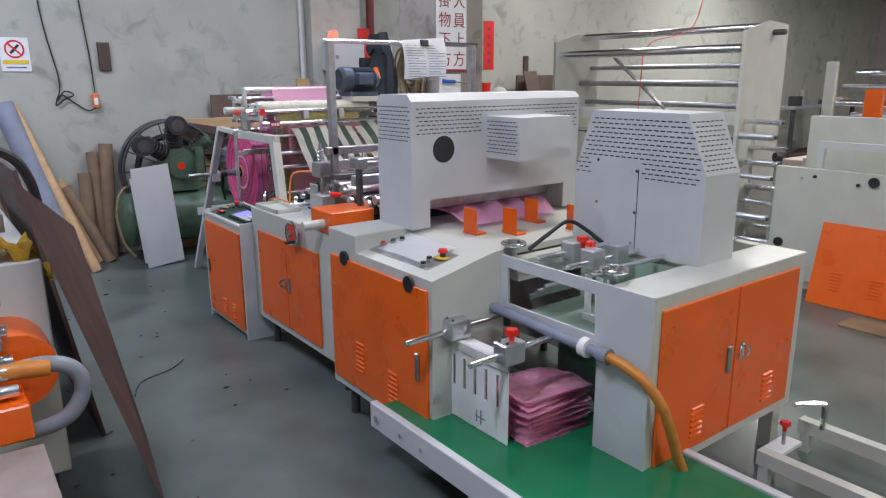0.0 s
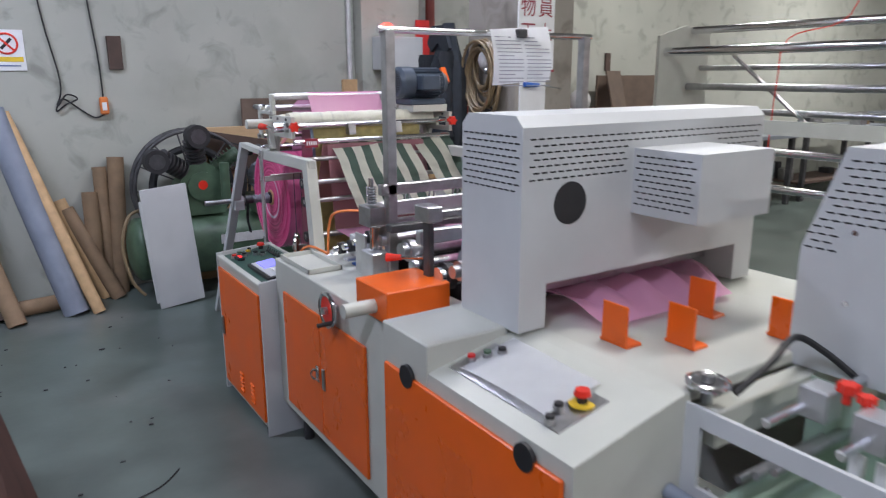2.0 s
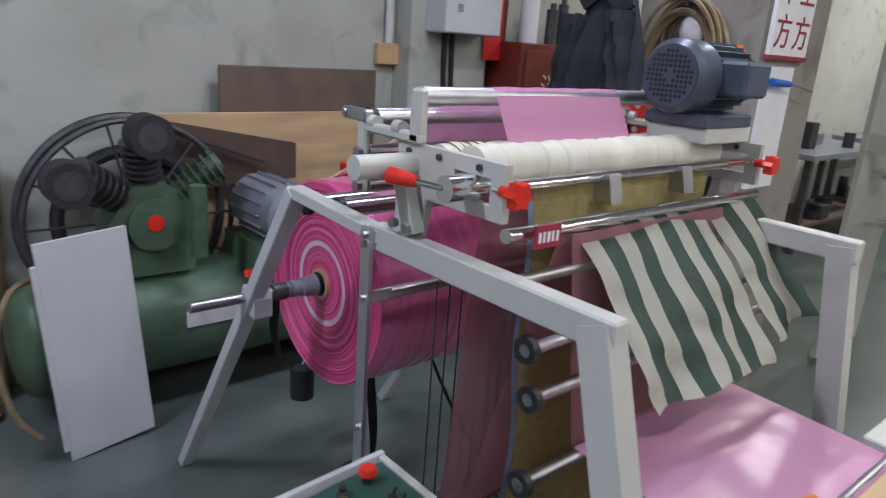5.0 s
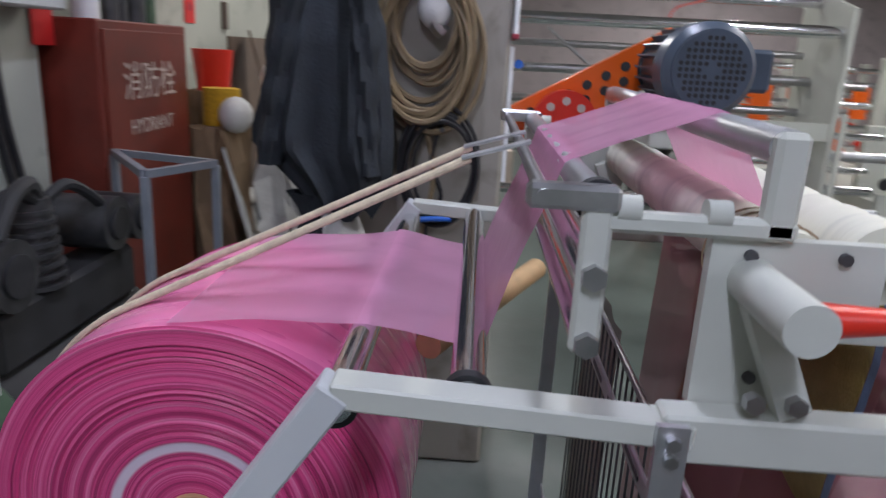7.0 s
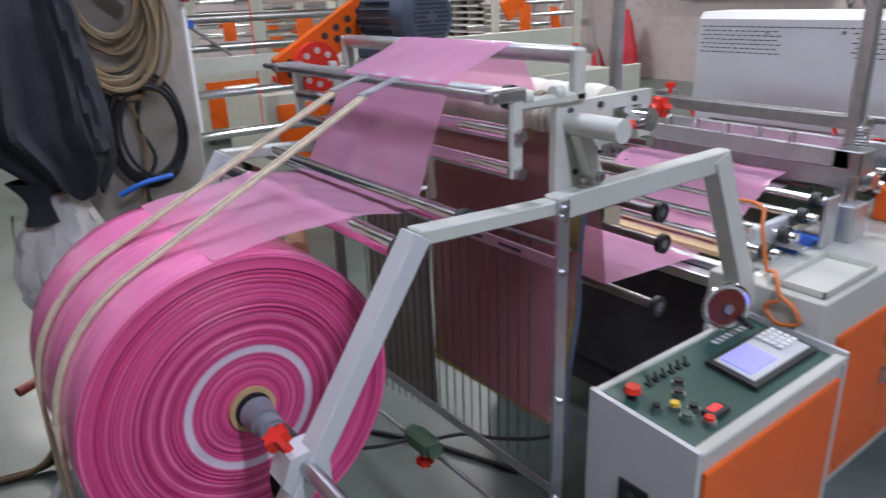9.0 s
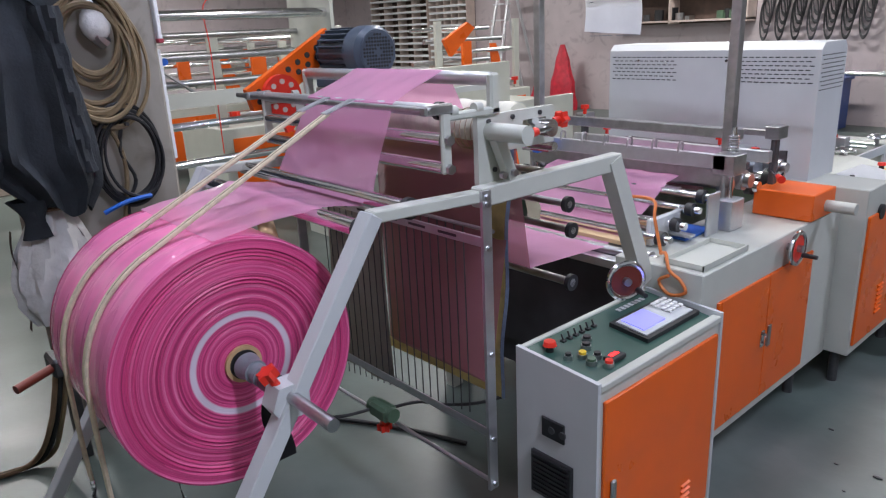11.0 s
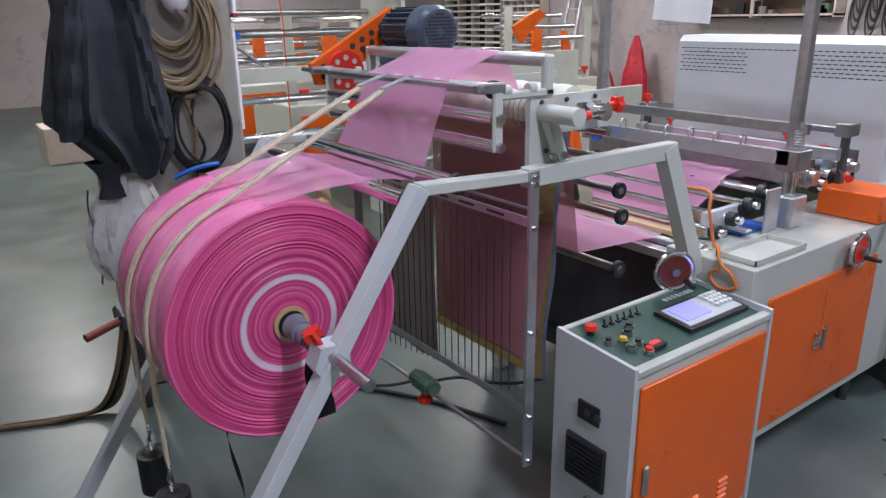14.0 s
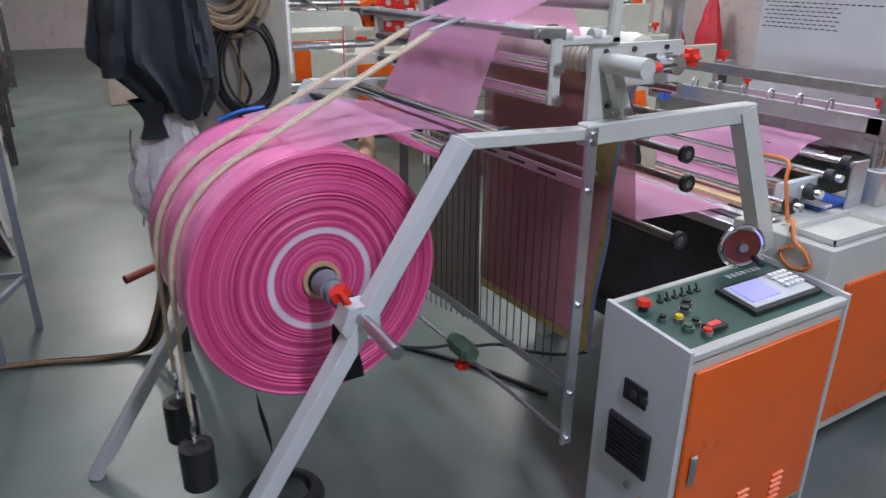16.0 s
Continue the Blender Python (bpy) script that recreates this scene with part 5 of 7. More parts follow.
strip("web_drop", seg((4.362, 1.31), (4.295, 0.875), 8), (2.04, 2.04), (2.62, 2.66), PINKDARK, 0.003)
strip("web_span", seg((4.29, 0.875), (3.90, 0.858), 8) + seg((3.88, 0.858), (3.70, 0.925), 4)[1:] + seg((3.68, 0.926), (3.50, 1.042), 4)[1:] + seg((3.48, 1.042), (3.20, 1.095), 4)[1:] + seg((3.18, 1.095), (3.0, 1.02), 4)[1:] + seg((2.98, 1.02), (2.74, 0.998), 4)[1:], (2.04, 1.98), (2.62, 2.66), PINK, 0.002)
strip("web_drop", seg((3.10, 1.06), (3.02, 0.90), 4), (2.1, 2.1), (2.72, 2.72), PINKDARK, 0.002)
pf = [(2.55 - 0.055 * i, 0.99 - 0.006 * i + 0.012 * math.sin(i * 1.2)) for i in range(5)]
strip("web_span", seg((2.72, 0.995), (2.56, 0.99), 3) + pf[1:], (1.92, 1.98), (2.74, 2.56), PINK, 0.02)

# two brake straps over the roll with hanging weights
for k, (xs, xt) in enumerate(((2.205, 2.195), (2.41, 2.325))):
    bb = thing("strap", (xs, 5.4, 1.2), "cream cotton brake strap with a brown line laid over the roll", "strap", "brake straps")
    rb_ = RR + 0.005
    py, pz = 4.955 - RC.y, 1.470 - RC.z
    on = math.atan2(pz, py) - math.acos(rb_ / math.hypot(py, pz))
    tp = (RC.y + rb_ * math.cos(on), RC.z + rb_ * math.sin(on))
    path = [(xt + (xs - xt) * u * 0.6, 4.955 + (tp[0] - 4.955) * u, 1.470 + (tp[1] - 1.470) * u) for u in (0, 0.2, 0.4, 0.6, 0.8)]
    steps = 14
    for j in range(steps + 1):
        a = on + (0 - on) * j / steps
        path.append((xt + (xs - xt) * (0.6 + 0.4 * j / steps), RC.y + rb_ * math.cos(a), RC.z + rb_ * math.sin(a)))
    zb = 0.425 + 0.02 * k
    path += [(xs, RC.y + rb_ + 0.002, 0.70), (xs, RC.y + rb_, zb + 0.10)]
    for d in (-0.0065, 0.0065):
        part("cord", hose(B(), [(p[0] + d, p[1], p[2]) for p in path], 0.0058, 8, 3), ROPE, bb, "", True)
    part("brown_line", hose(B(), [(p[0], p[1], p[2] + 0.0025) for p in path[:14]], 0.0028, 6, 3), BROWNBOARD, bb, "", True)
    part("strap_end", bar(B(), (xt, 4.868, 1.500), (xt, 4.968, 1.470), 0.030, 0.004, (1, 0, 0)), ALU, bb, "bright metal strap clip")
    wt = thing("hanging_weight", (xs, RC.y + RR, zb), "black cylindrical weight hung on a strap", "weight", "strap weights")
    part("weight", cyl(B(), (xs, RC.y + rb_, zb - 0.125), (xs, RC.y + rb_, zb), 0.046, 32), BLACK, wt, "", True)
    part("weight_cap", cyl(B(), (xs, RC.y + rb_, zb), (xs, RC.y + rb_, zb + 0.008), 0.030, 24, 0.018), DARKSTEEL, wt, "", True)
    part("weight_hook", hose(B(), [(xs, RC.y + rb_, zb), (xs + 0.012, RC.y + rb_, zb + 0.04), (xs - 0.012, RC.y + rb_, zb + 0.075), (xs, RC.y + rb_, zb + 0.11)], 0.0065), CHROME, wt, "", True)

# wires and a dull sheet hung under the web
wr = thing("wire_panel", (2.35, 4.66, 0.4), "thin upright wires and a dull sheet hung under the film", "wire mesh")
part("wire_rail", cyl(B(), (1.84, 4.672, 1.13), (2.80, 4.672, 1.13), 0.006, 10), STEEL, wr)
part("backing_sheet", sheet(B(), [[(2.40 + 0.045 * i, 4.650 + 0.006 * math.sin(i * 1.4 + j * 0.4), 1.13 - 0.071 * j) for j in range(11)] for i in range(9)], 0.002), DULLSHEET, wr, "dull beige plastic sheet", True)
for i in range(21):
    part("wire", cyl(B(), (1.97 + i * 0.039, 4.668, 1.13), (1.97 + i * 0.039, 4.668, 0.50 - i * 0.006), 0.0022, 6), DARKSTEEL, wr)
solo("core_tube", cyl(B(), (2.5, 5.02, 1.03), (3.1, 4.75, 1.03), 0.03, 20), CORE, "kraft cardboard core lying behind the roll", "cardboard tube", smooth=True)

# ---- compressor at the north wall ----
cp = thing("air_compressor", (2.2, 6.45, 0), "old green piston air compressor on a long tank", "air compressor")
part("tank", cyl(B(), (1.45, 6.55, 0.38), (3.05, 6.55, 0.38), 0.24, 36), GREENIRON, cp, "dull green pressure tank", True)
for x, s in ((1.45, -1), (3.05, 1)):
    part("tank_head", ball(B(), (x, 6.55, 0.38), 0.24, 24, (0.35, 1, 1)), GREENIRON, cp, "", True)
for x in (1.7, 2.8):
    part("tank_foot", box(B(), (x - 0.03, 6.25, 0), (x + 0.03, 6.65, 0.2)), GREENIRON, cp)
g = part("belt_guard", ring(B(), (1.92, 6.78, 0.80), (0, 1, 0), 0.44, 0.02, 48, 8), DARKSTEEL, cp, "round wire belt guard", True)
part("guard_hoop", ring(B(), (1.92, 6.66, 0.80), (0, 1, 0), 0.44, 0.014, 48, 8), DARKSTEEL, cp, "", True)
for i in range(14):
    a = 2 * math.pi * i / 14
    part("guard_wire", cyl(B(), (1.92, 6.66, 0.80), (1.92 + 0.44 * math.cos(a), 6.66, 0.80 + 0.44 * math.sin(a)), 0.006, 6), DARKSTEEL, g)
part("flywheel", ring(B(), (1.92, 6.72, 0.80), (0, 1, 0), 0.30, 0.03, 40, 8), RUBBER, cp, "", True)
part("crankcase", prism(B(), [(1.74, 0.62), (2.08, 0.62), (2.12, 0.75), (2.06, 0.95), (1.96, 1.02), (1.84, 1.00), (1.74, 0.85)], "y", 6.42, 6.62), GREENIRON, cp)
part("crank_cover", cyl(B(), (1.92, 6.415, 0.84), (1.92, 6.40, 0.84), 0.11, 28), GREENIRON, cp, "", True)
part("badge", cyl(B(), (1.92, 6.40, 0.85), (1.92, 6.395, 0.85), 0.035, 18), RED, cp, "round red badge", True)
for c in ((1.89, 6.32, 1.22), (1.58, 6.28, 1.06)):
    part("air_filter", cyl(B(), (c[0], c[1] - 0.03, c[2]), (c[0], c[1] + 0.08, c[2]), 0.085, 28), RUBBER, cp, "black round air filter", True)
    part("filter_face", cyl(B(), (c[0], c[1] - 0.032, c[2]), (c[0], c[1] - 0.026, c[2]), 0.055, 24), DARKSTEEL, cp, "", True)
for p, q in (((1.92, 6.5, 0.96), (1.88, 6.45, 1.2)), ((1.86, 6.5, 0.92), (1.62, 6.42, 1.08)), ((1.98, 6.5, 0.92), (2.22, 6.45, 1.08))):
    bm = B()
    p, q = Vector(p), Vector(q)
    for k in range(7):
        c = p + (q - p) * (0.25 + k * 0.11)
        cyl(bm, c, c + (q - p).normalized() * 0.008, 0.075, 16)
    cyl(bm, p, q, 0.05, 14)
    part("cylinder", bm, GREENIRON if q.x > 2 else DARKSTEEL, cp, "finned cylinder", True)
part("drive_motor", cyl(B(), (2.46, 6.22, 0.86), (2.46, 6.60, 0.86), 0.13, 32), MOTORGREY, cp, "grey finned drive motor", True)
for i in range(16):
    a = math.pi * 2 * i / 16
    part("motor_fin", bar(B(), (2.46 + 0.135 * math.cos(a), 6.30, 0.86 + 0.135 * math.sin(a)), (2.46 + 0.135 * math.cos(a), 6.58, 0.86 + 0.135 * math.sin(a)), 0.02, 0.005, (math.cos(a), 0, math.sin(a))), MOTORGREY, cp)
part("motor_cap", cyl(B(), (2.46, 6.19, 0.86), (2.46, 6.22, 0.86), 0.10, 32, 0.13), MOTORGREY, cp, "", True)
part("motor_base", box(B(), (2.30, 6.28, 0.60), (2.64, 6.6, 0.74)), GREENIRON, cp)
part("inter_cooler", cyl(B(), (2.06, 6.30, 0.72), (2.06, 6.30, 1.02), 0.035, 16), GREENIRON, cp, "", True)
part("belt", bar(B(), (1.95, 6.70, 1.23), (2.55, 6.70, 1.02), 0.03, 0.012, (0, 1, 0)), RUBBER, cp)
part("belt_board", prism(B(), [(2.0, 1.24), (2.75, 1.10), (2.75, 0.92), (2.1, 0.9)], "y", 6.74, 6.76), DARKWOOD, cp)
part("paint_mark", box(B(), (2.0, 6.304, 0.40), (2.7, 6.315, 0.47)), BAG, cp, "flaking white painted mark")
part("air_hose", hose(B(), [(1.50, 6.30, 0.72), (1.36, 6.25, 0.70), (1.29, 6.22, 0.5), (1.32, 6.2, 0.25), (1.40, 6.2, 0.12)], 0.012), HOSE, cp, "yellowed air hose", True)

pnl = thing("sheet_panel", (1.6, 6.2, 0), "loose light grey sheet metal panel leaning on the compressor", "metal panel")
bm = B()
box(bm, (-0.165, -0.006, 0.0), (0.165, 0.006, 0.88), 0.002)
box(bm, (-0.185, -0.006, 0.05), (-0.165, 0.006, 0.80), 0.002)
bmesh.ops.transform(bm, matrix=Matrix.Translation((1.655, 6.205, 0.012)) @ Matrix.Rotation(radians(8), 4, "Z") @ Matrix.Rotation(radians(-4), 4, "Y") @ Matrix.Rotation(radians(-1.5), 4, "X"), verts=bm.verts)
part("panel", bm, COOL, pnl)

# tubes leaning on the wall
for p, q, r, m, lb in (((0.97, 6.42, 0.0), (0.64, 6.86, 1.42), 0.085, GREYTUBE, "thick blue-grey plastic pipe leaning on the wall"),
                       ((1.11, 6.36, 0.0), (0.71, 6.87, 1.40), 0.042, CORE, "long kraft cardboard tube leaning on the wall"),
                       ((1.29, 6.66, 0.0), (1.02, 6.88, 0.68), 0.055, CARD, "dirty cardboard tube leaning on the wall"),
                       ((1.22, 6.72, 0.0), (0.98, 6.90, 0.75), 0.05, CORE, "short cardboard tube leaning on the wall"),
                       ((1.17, 6.78, 0.0), (1.19, 6.86, 0.80), 0.055, CARD, "brown cardboard tube standing at the wall"),
                       ((1.33, 6.82, 0.0), (1.40, 6.88, 1.05), 0.06, CARD, "string-tied cardboard tube standing at the wall"),
                       ((1.27, 6.84, 0.0), (1.28, 6.89, 0.98), 0.05, CARD, "brown cardboard tube standing at the wall"),
                       ((0.60, 6.35, 0.0), (0.36, 6.85, 0.95), 0.06, CARD, "pale cardboard tube leaning on the wall"),
                       ((0.50, 6.52, 0.0), (0.46, 6.88, 0.80), 0.07, DARKWOOD, "dark brown tube leaning on the wall"),
                       ((0.62, 6.55, 0.06), (1.05, 6.62, 0.06), 0.055, CARD, "cardboard tube lying on the floor")):
    bm = B()
    cyl(bm, p, q, r, 28, caps=False)
    d = (Vector(q) - Vector(p)).normalized()
    cyl(bm, Vector(p) + d * 0.003, Vector(q) - d * 0.003, r * 0.84, 28)
    solo("leaning_tube", bm, m, lb, "tube", "tubes at the wall", smooth=True)

# ---- on the north wall ----
ns = thing("safety_sign", (0.80, 6.955, 1.8), "white no-access safety sign with red ring and yellow band", "safety sign")
part("sign_plate", box(B(), (0.685, 6.950, 1.69), (0.905, 6.958, 1.97), 0.002), PAPER, ns)
part("ban_ring", ring(B(), (0.795, 6.949, 1.875), (0, 1, 0), 0.068, 0.007, 36, 6), RED, ns, "", True)
part("ban_bar", bar(B(), (0.75, 6.948, 1.92), (0.84, 6.948, 1.83), 0.004, 0.014, (0, 1, 0)), RED, ns)
part("pictogram", bar(B(), (0.762, 6.9485, 1.84), (0.828, 6.9485, 1.91), 0.003, 0.02, (0, 1, 0)), BLACK, ns)
part("yellow_band", box(B(), (0.70, 6.9475, 1.752), (0.89, 6.951, 1.785)), YELLOW, ns)
part("blue_line", box(B(), (0.72, 6.9475, 1.72), (0.87, 6.951, 1.728)), BLUEBIN, ns)
solo("wood_block", box(B(), (1.44, 6.925, 1.70), (1.54, 6.958, 1.945), 0.004), DARKWOOD, "small dark wooden block fixed to the wall", "wooden block")
sk = thing("socket_outlet", (1.38, 6.94, 1.43), "orange extension socket hanging on the wall", "socket")
part("socket_body", box(B(), (1.345, 6.915, 1.37), (1.405, 6.955, 1.50), 0.01), ORCABLE, sk)
part("socket_face", box(B(), (1.358, 6.911, 1.40), (1.392, 6.917, 1.46), 0.004), PAPER, sk)
solo("wall_cable", hose(B(), [(1.375, 6.94, 1.50), (1.37, 6.945, 1.8), (1.33, 6.945, 2.4), (1.31, 6.945, 3.4)], 0.006), BLACK, "black cable hanging down the wall", "cable", smooth=True)
bm = hose(B(), [(1.37, 6.94, 1.37), (1.30, 6.94, 1.35), (1.20, 6.94, 1.42), (1.10, 6.935, 1.49), (1.05, 6.935, 1.40), (1.12, 6.93, 1.45), (1.20, 6.93, 1.49), (1.13, 6.93, 1.52), (1.06, 6.935, 1.44), (1.10, 6.94, 1.62), (1.02, 6.945, 2.2), (0.98, 6.945, 3.2)], 0.006)
solo("looped_cable", bm, BLACK, "black cable tied in a loop on the wall", "cable", smooth=True)
eb = thing("switch_box", (3.8, 6.75, 1.9), "grey electrical box with a lit red lamp", "electrical box")
part("box_body", box(B(), (3.60, 6.62, 1.70), (4.03, 6.80, 1.99), 0.008), COOL, eb)
part("box_latch", box(B(), (3.68, 6.612, 1.82), (3.715, 6.621, 1.86), 0.002), STEEL, eb)
part("pilot_lamp", cyl(B(), (3.66, 6.60, 2.06), (3.66, 6.66, 2.06), 0.04, 20), LAMPRED, eb, "lit red pilot lamp", True)
part("lamp_bracket", box(B(), (3.62, 6.66, 1.99), (3.70, 6.70, 2.09)), COOL, eb)
solo("conduit", cyl(B(), (3.44, 6.93, 1.62), (3.44, 6.93, 4.3), 0.022, 14), BAG, "white plastic conduit on the wall", "pipe", smooth=True)
solo("wall_switch", box(B(), (3.36, 6.91, 1.50), (3.52, 6.955, 1.62), 0.006), CORE, "yellowed switch box on the wall", "switch")
for x in (3.74, 3.80):
    solo("drop_cable", hose(B(), [(x, 6.79, 1.70), (x + 0.02, 6.785, 1.3), (x + 0.10, 6.77, 0.8), (x + 0.12, 6.78, 0.1)], 0.016), BLACK, "black cable dropping from the electrical box", "cable", "box cables", smooth=True)
solo("red_notice", box(B(), (4.05, 6.785, 1.56), (4.20, 6.79, 2.15)), REDPAINT, "red paper notice hanging on the wall", "notice")
solo("red_notice", box(B(), (6.0, 6.952, 1.72), (6.17, 6.957, 2.32)), REDPAINT, "red paper strip with golden marks on the wall", "notice")
for k in range(5):
    solo("notice_mark", box(B(), (6.06, 6.950, 1.80 + k * 0.10), (6.11, 6.9515, 1.85 + k * 0.10)), SIGNINK, "dark mark on the red strip", "notice", "notice marks")
solo("wood_block", box(B(), (6.70, 6.93, 1.70), (6.78, 6.957, 1.90), 0.004), DARKWOOD, "small brown block fixed to the wall", "wooden block")
solo("red_pipe", cyl(B(), (4.27, 6.88, 0), (4.27, 6.88, 4.3), 0.045, 18), HYDRANT, "dark red water pipe up the wall", "pipe", smooth=True)
hy = thing("hydrant_cabinet", (4.66, 6.8, 0), "dark red steel fire hydrant cabinet on the floor", "hydrant cabinet")
part("body", box(B(), (4.20, 6.60, 0.05), (5.14, 6.90, 1.68), 0.008), HYDRANT, hy)
part("plinth", box(B(), (4.24, 6.64, 0), (5.10, 6.88, 0.05)), DARKSTEEL, hy)
part("door", box(B(), (4.24, 6.59, 0.10), (5.10, 6.60, 1.64), 0.003), HYDRANT, hy)


def words(text, size, loc, rot, mat, parent, name="lettering"):
    c = bpy.data.curves.new(name, "FONT")
    c.body, c.size, c.extrude, c.align_x = text, size, 0.0008, "CENTER"
    tmp = new(name, c)
    me = bpy.data.meshes.new_from_object(tmp)
    bpy.data.objects.remove(tmp)
    me.materials.append(mat)
    o = new(name, me)
    o.matrix_world = pose(*loc, *rot)
    o.parent = parent
    o.matrix_parent_inverse = Matrix.Translation(-BASE[parent])
    return o


words("消防栓", 0.19, (4.67, 6.588, 1.34), (90, 0, 0), CRATE, hy)
words("HYDRANT", 0.10, (4.67, 6.588, 1.16), (90, 0, 0), CRATE, hy)
for x, h, r, m in ((4.40, 0.28, 0.06, PAPER), (4.62, 0.22, 0.04, DARKSTEEL), (4.72, 0.26, 0.035, DARKSTEEL), (4.88, 0.18, 0.05, DARKSTEEL), (5.02, 0.24, 0.04, GREENIRON)):
    bm = cyl(B(), (x, 6.75, 1.68), (x, 6.75, 1.68 + h), r, 18)
    cyl(bm, (x, 6.75, 1.68 + h), (x, 6.75, 1.72 + h), r * 0.5, 14)
    solo("bottle", bm, m, "bottle standing on the hydrant cabinet", "bottle", "cabinet top bottles", smooth=True)
solo("hardboard_sheet", box(B(), (2.40, 6.86, 0.35), (3.32, 6.885, 1.47), 0.006), BROWNBOARD, "dark brown hardboard sheet leaning on the wall", "board")
solo("plywood_sheet", box(B(), (1.95, 6.80, 0.0), (3.22, 6.82, 1.25), 0.003), PLY, "pale plywood sheet leaning on the wall", "board")
solo("hardboard_sheet", box(B(), (6.45, 6.80, 0.0), (7.75, 6.83, 1.65), 0.004), BROWNBOARD, "large brown hardboard sheet at the wall", "board")
rb = thing("switch_post", (2.91, 6.40, 0), "white box on a post with a red switch on top", "switch box")
part("post_box", box(B(), (2.82, 6.33, 0.55), (3.00, 6.46, 0.98), 0.005), BAG, rb)
part("red_switch", box(B(), (2.83, 6.33, 0.982), (3.00, 6.45, 1.05), 0.006), RED, rb)
part("post", box(B(), (2.88, 6.37, 0), (2.94, 6.43, 0.55)), DARKSTEEL, rb)
# dark small machine and stand by the wall
sc = thing("small_compressor", (3.6, 6.5, 0), "small blackened compressor with belts standing on the floor", "compressor")
part("tank", cyl(B(), (3.12, 6.52, 0.36), (4.10, 6.52, 0.36), 0.17, 28), DARK, sc, "", True)
part("block", box(B(), (3.14, 6.42, 0.52), (4.05, 6.62, 0.74), 0.02), DARK, sc)
for x, z, r in ((3.20, 0.86, 0.12), (3.85, 0.88, 0.11), (4.06, 0.86, 0.10)):
    c = part("cylinder", cyl(B(), (x, 6.38, z), (x, 6.62, z), r, 24), DARKSTEEL, sc, "", True)
    part("cylinder_face", cyl(B(), (x, 6.365, z), (x, 6.38, z), r * 0.6, 20), RUBBER, c, "", True)
bm = B()
for k in range(8):
    cyl(bm, (3.46, 6.50, 0.74 + k * 0.038), (3.46, 6.50, 0.755 + k * 0.038), 0.115 - 0.004 * k, 20)
cyl(bm, (3.46, 6.50, 0.72), (3.46, 6.50, 1.06), 0.08, 16)
part("finned_head", bm, DARKSTEEL, sc, "blackened finned cylinder head", True)
part("drive_wheel", ring(B(), (3.30, 6.45, 0.90), (0, 1, 0), 0.20, 0.022, 36, 8), RUBBER, sc, "", True)
part("intake_pipe", hose(B(), [(3.46, 6.46, 1.06), (3.40, 6.44, 1.12), (3.28, 6.42, 1.10), (3.18, 6.42, 0.98)], 0.028), DARK, sc, "", True)
part("intake_pipe", hose(B(), [(3.50, 6.46, 1.04), (3.62, 6.44, 1.08), (3.76, 6.42, 1.0), (3.85, 6.42, 0.92)], 0.022), DARK, sc, "", True)
for x in (3.22, 3.98):
    part("foot", box(B(), (x - 0.03, 6.38, 0), (x + 0.03, 6.64, 0.22)), DARK, sc)
ts = thing("angle_stand", (4.0, 6.27, 0), "grey angle-iron stand with an open three-cornered top", "stand")
corners = ((4.21, 6.565), (3.74, 6.203), (4.08, 6.055))
for a, b in zip(corners, corners[1:] + corners[:1]):
    part("top_rail", bar(B(), (*a, 1.11), (*b, 1.11), 0.03, 0.03, (0, 0, 1)), MOTORGREY, ts)
    part("low_rail", bar(B(), (*a, 0.28), (*b, 0.28), 0.025, 0.02, (0, 0, 1)), MOTORGREY, ts)
for x, y in corners:
    part("stand_leg", box(B(), (x - 0.016, y - 0.016, 0), (x + 0.016, y + 0.016, 1.10), 0.002), MOTORGREY, ts)
# sacks and bottles past the hydrant
random.seed(8)
for x, y, w, h, m, lb in ((5.35, 6.50, 0.17, 1.12, CARD, "worn carton with odds and ends"), (5.70, 6.68, 0.17, 1.30, CARD, "tall brown carton at the wall"), (5.62, 6.22, 0.10, 1.32, BAG, "tall pale foam sheet standing on the floor"), (6.05, 6.30, 0.15, 1.08, CRATE, "tan carton standing on the floor"), (6.35, 6.72, 0.2, 0.5, BAG, "crumpled pale plastic sack")):
    bm = B()
    bmesh.ops.create_cube(bm, size=1, matrix=Matrix.Translation((x, y, h / 2)) @ Matrix.Diagonal((w * 2, w * 1.5, h, 1)))
    bmesh.ops.subdivide_edges(bm, edges=bm.edges, cuts=4, use_grid_fill=True)
    for v in bm.verts:
        if v.co.z > 0.01:
            k = 0.03 if m is not BAG else 0.08
            v.co += Vector((random.uniform(-k, k), random.uniform(-k, k), random.uniform(-k, k) * 0.5))
    solo("carton" if m is not BAG else "plastic_sack", bm, m, lb, "storage", smooth=m is BAG)
solo("yellow_tin", cyl(B(), (5.40, 6.5, 1.12), (5.40, 6.5, 1.34), 0.11, 20), CLOTHYELLOW, "yellow tin on a carton", "tin", smooth=True)
solo("silver_bag", ball(B(), (5.24, 6.36, 1.20), 0.12, 14, (1.1, 0.8, 0.9)), BAG, "crumpled silver bag on a carton", "bag", smooth=True)
solo("red_bucket", cyl(B(), (5.70, 6.66, 1.30), (5.70, 6.66, 1.56), 0.10, 24, 0.13), RED, "red plastic bucket on a tall carton", "bucket", smooth=True)
solo("white_bundle", ball(B(), (5.62, 6.22, 1.40), 0.13, 16, (0.9, 0.8, 0.9)), BAG, "round white plastic bundle on the foam", "bundle", smooth=True)
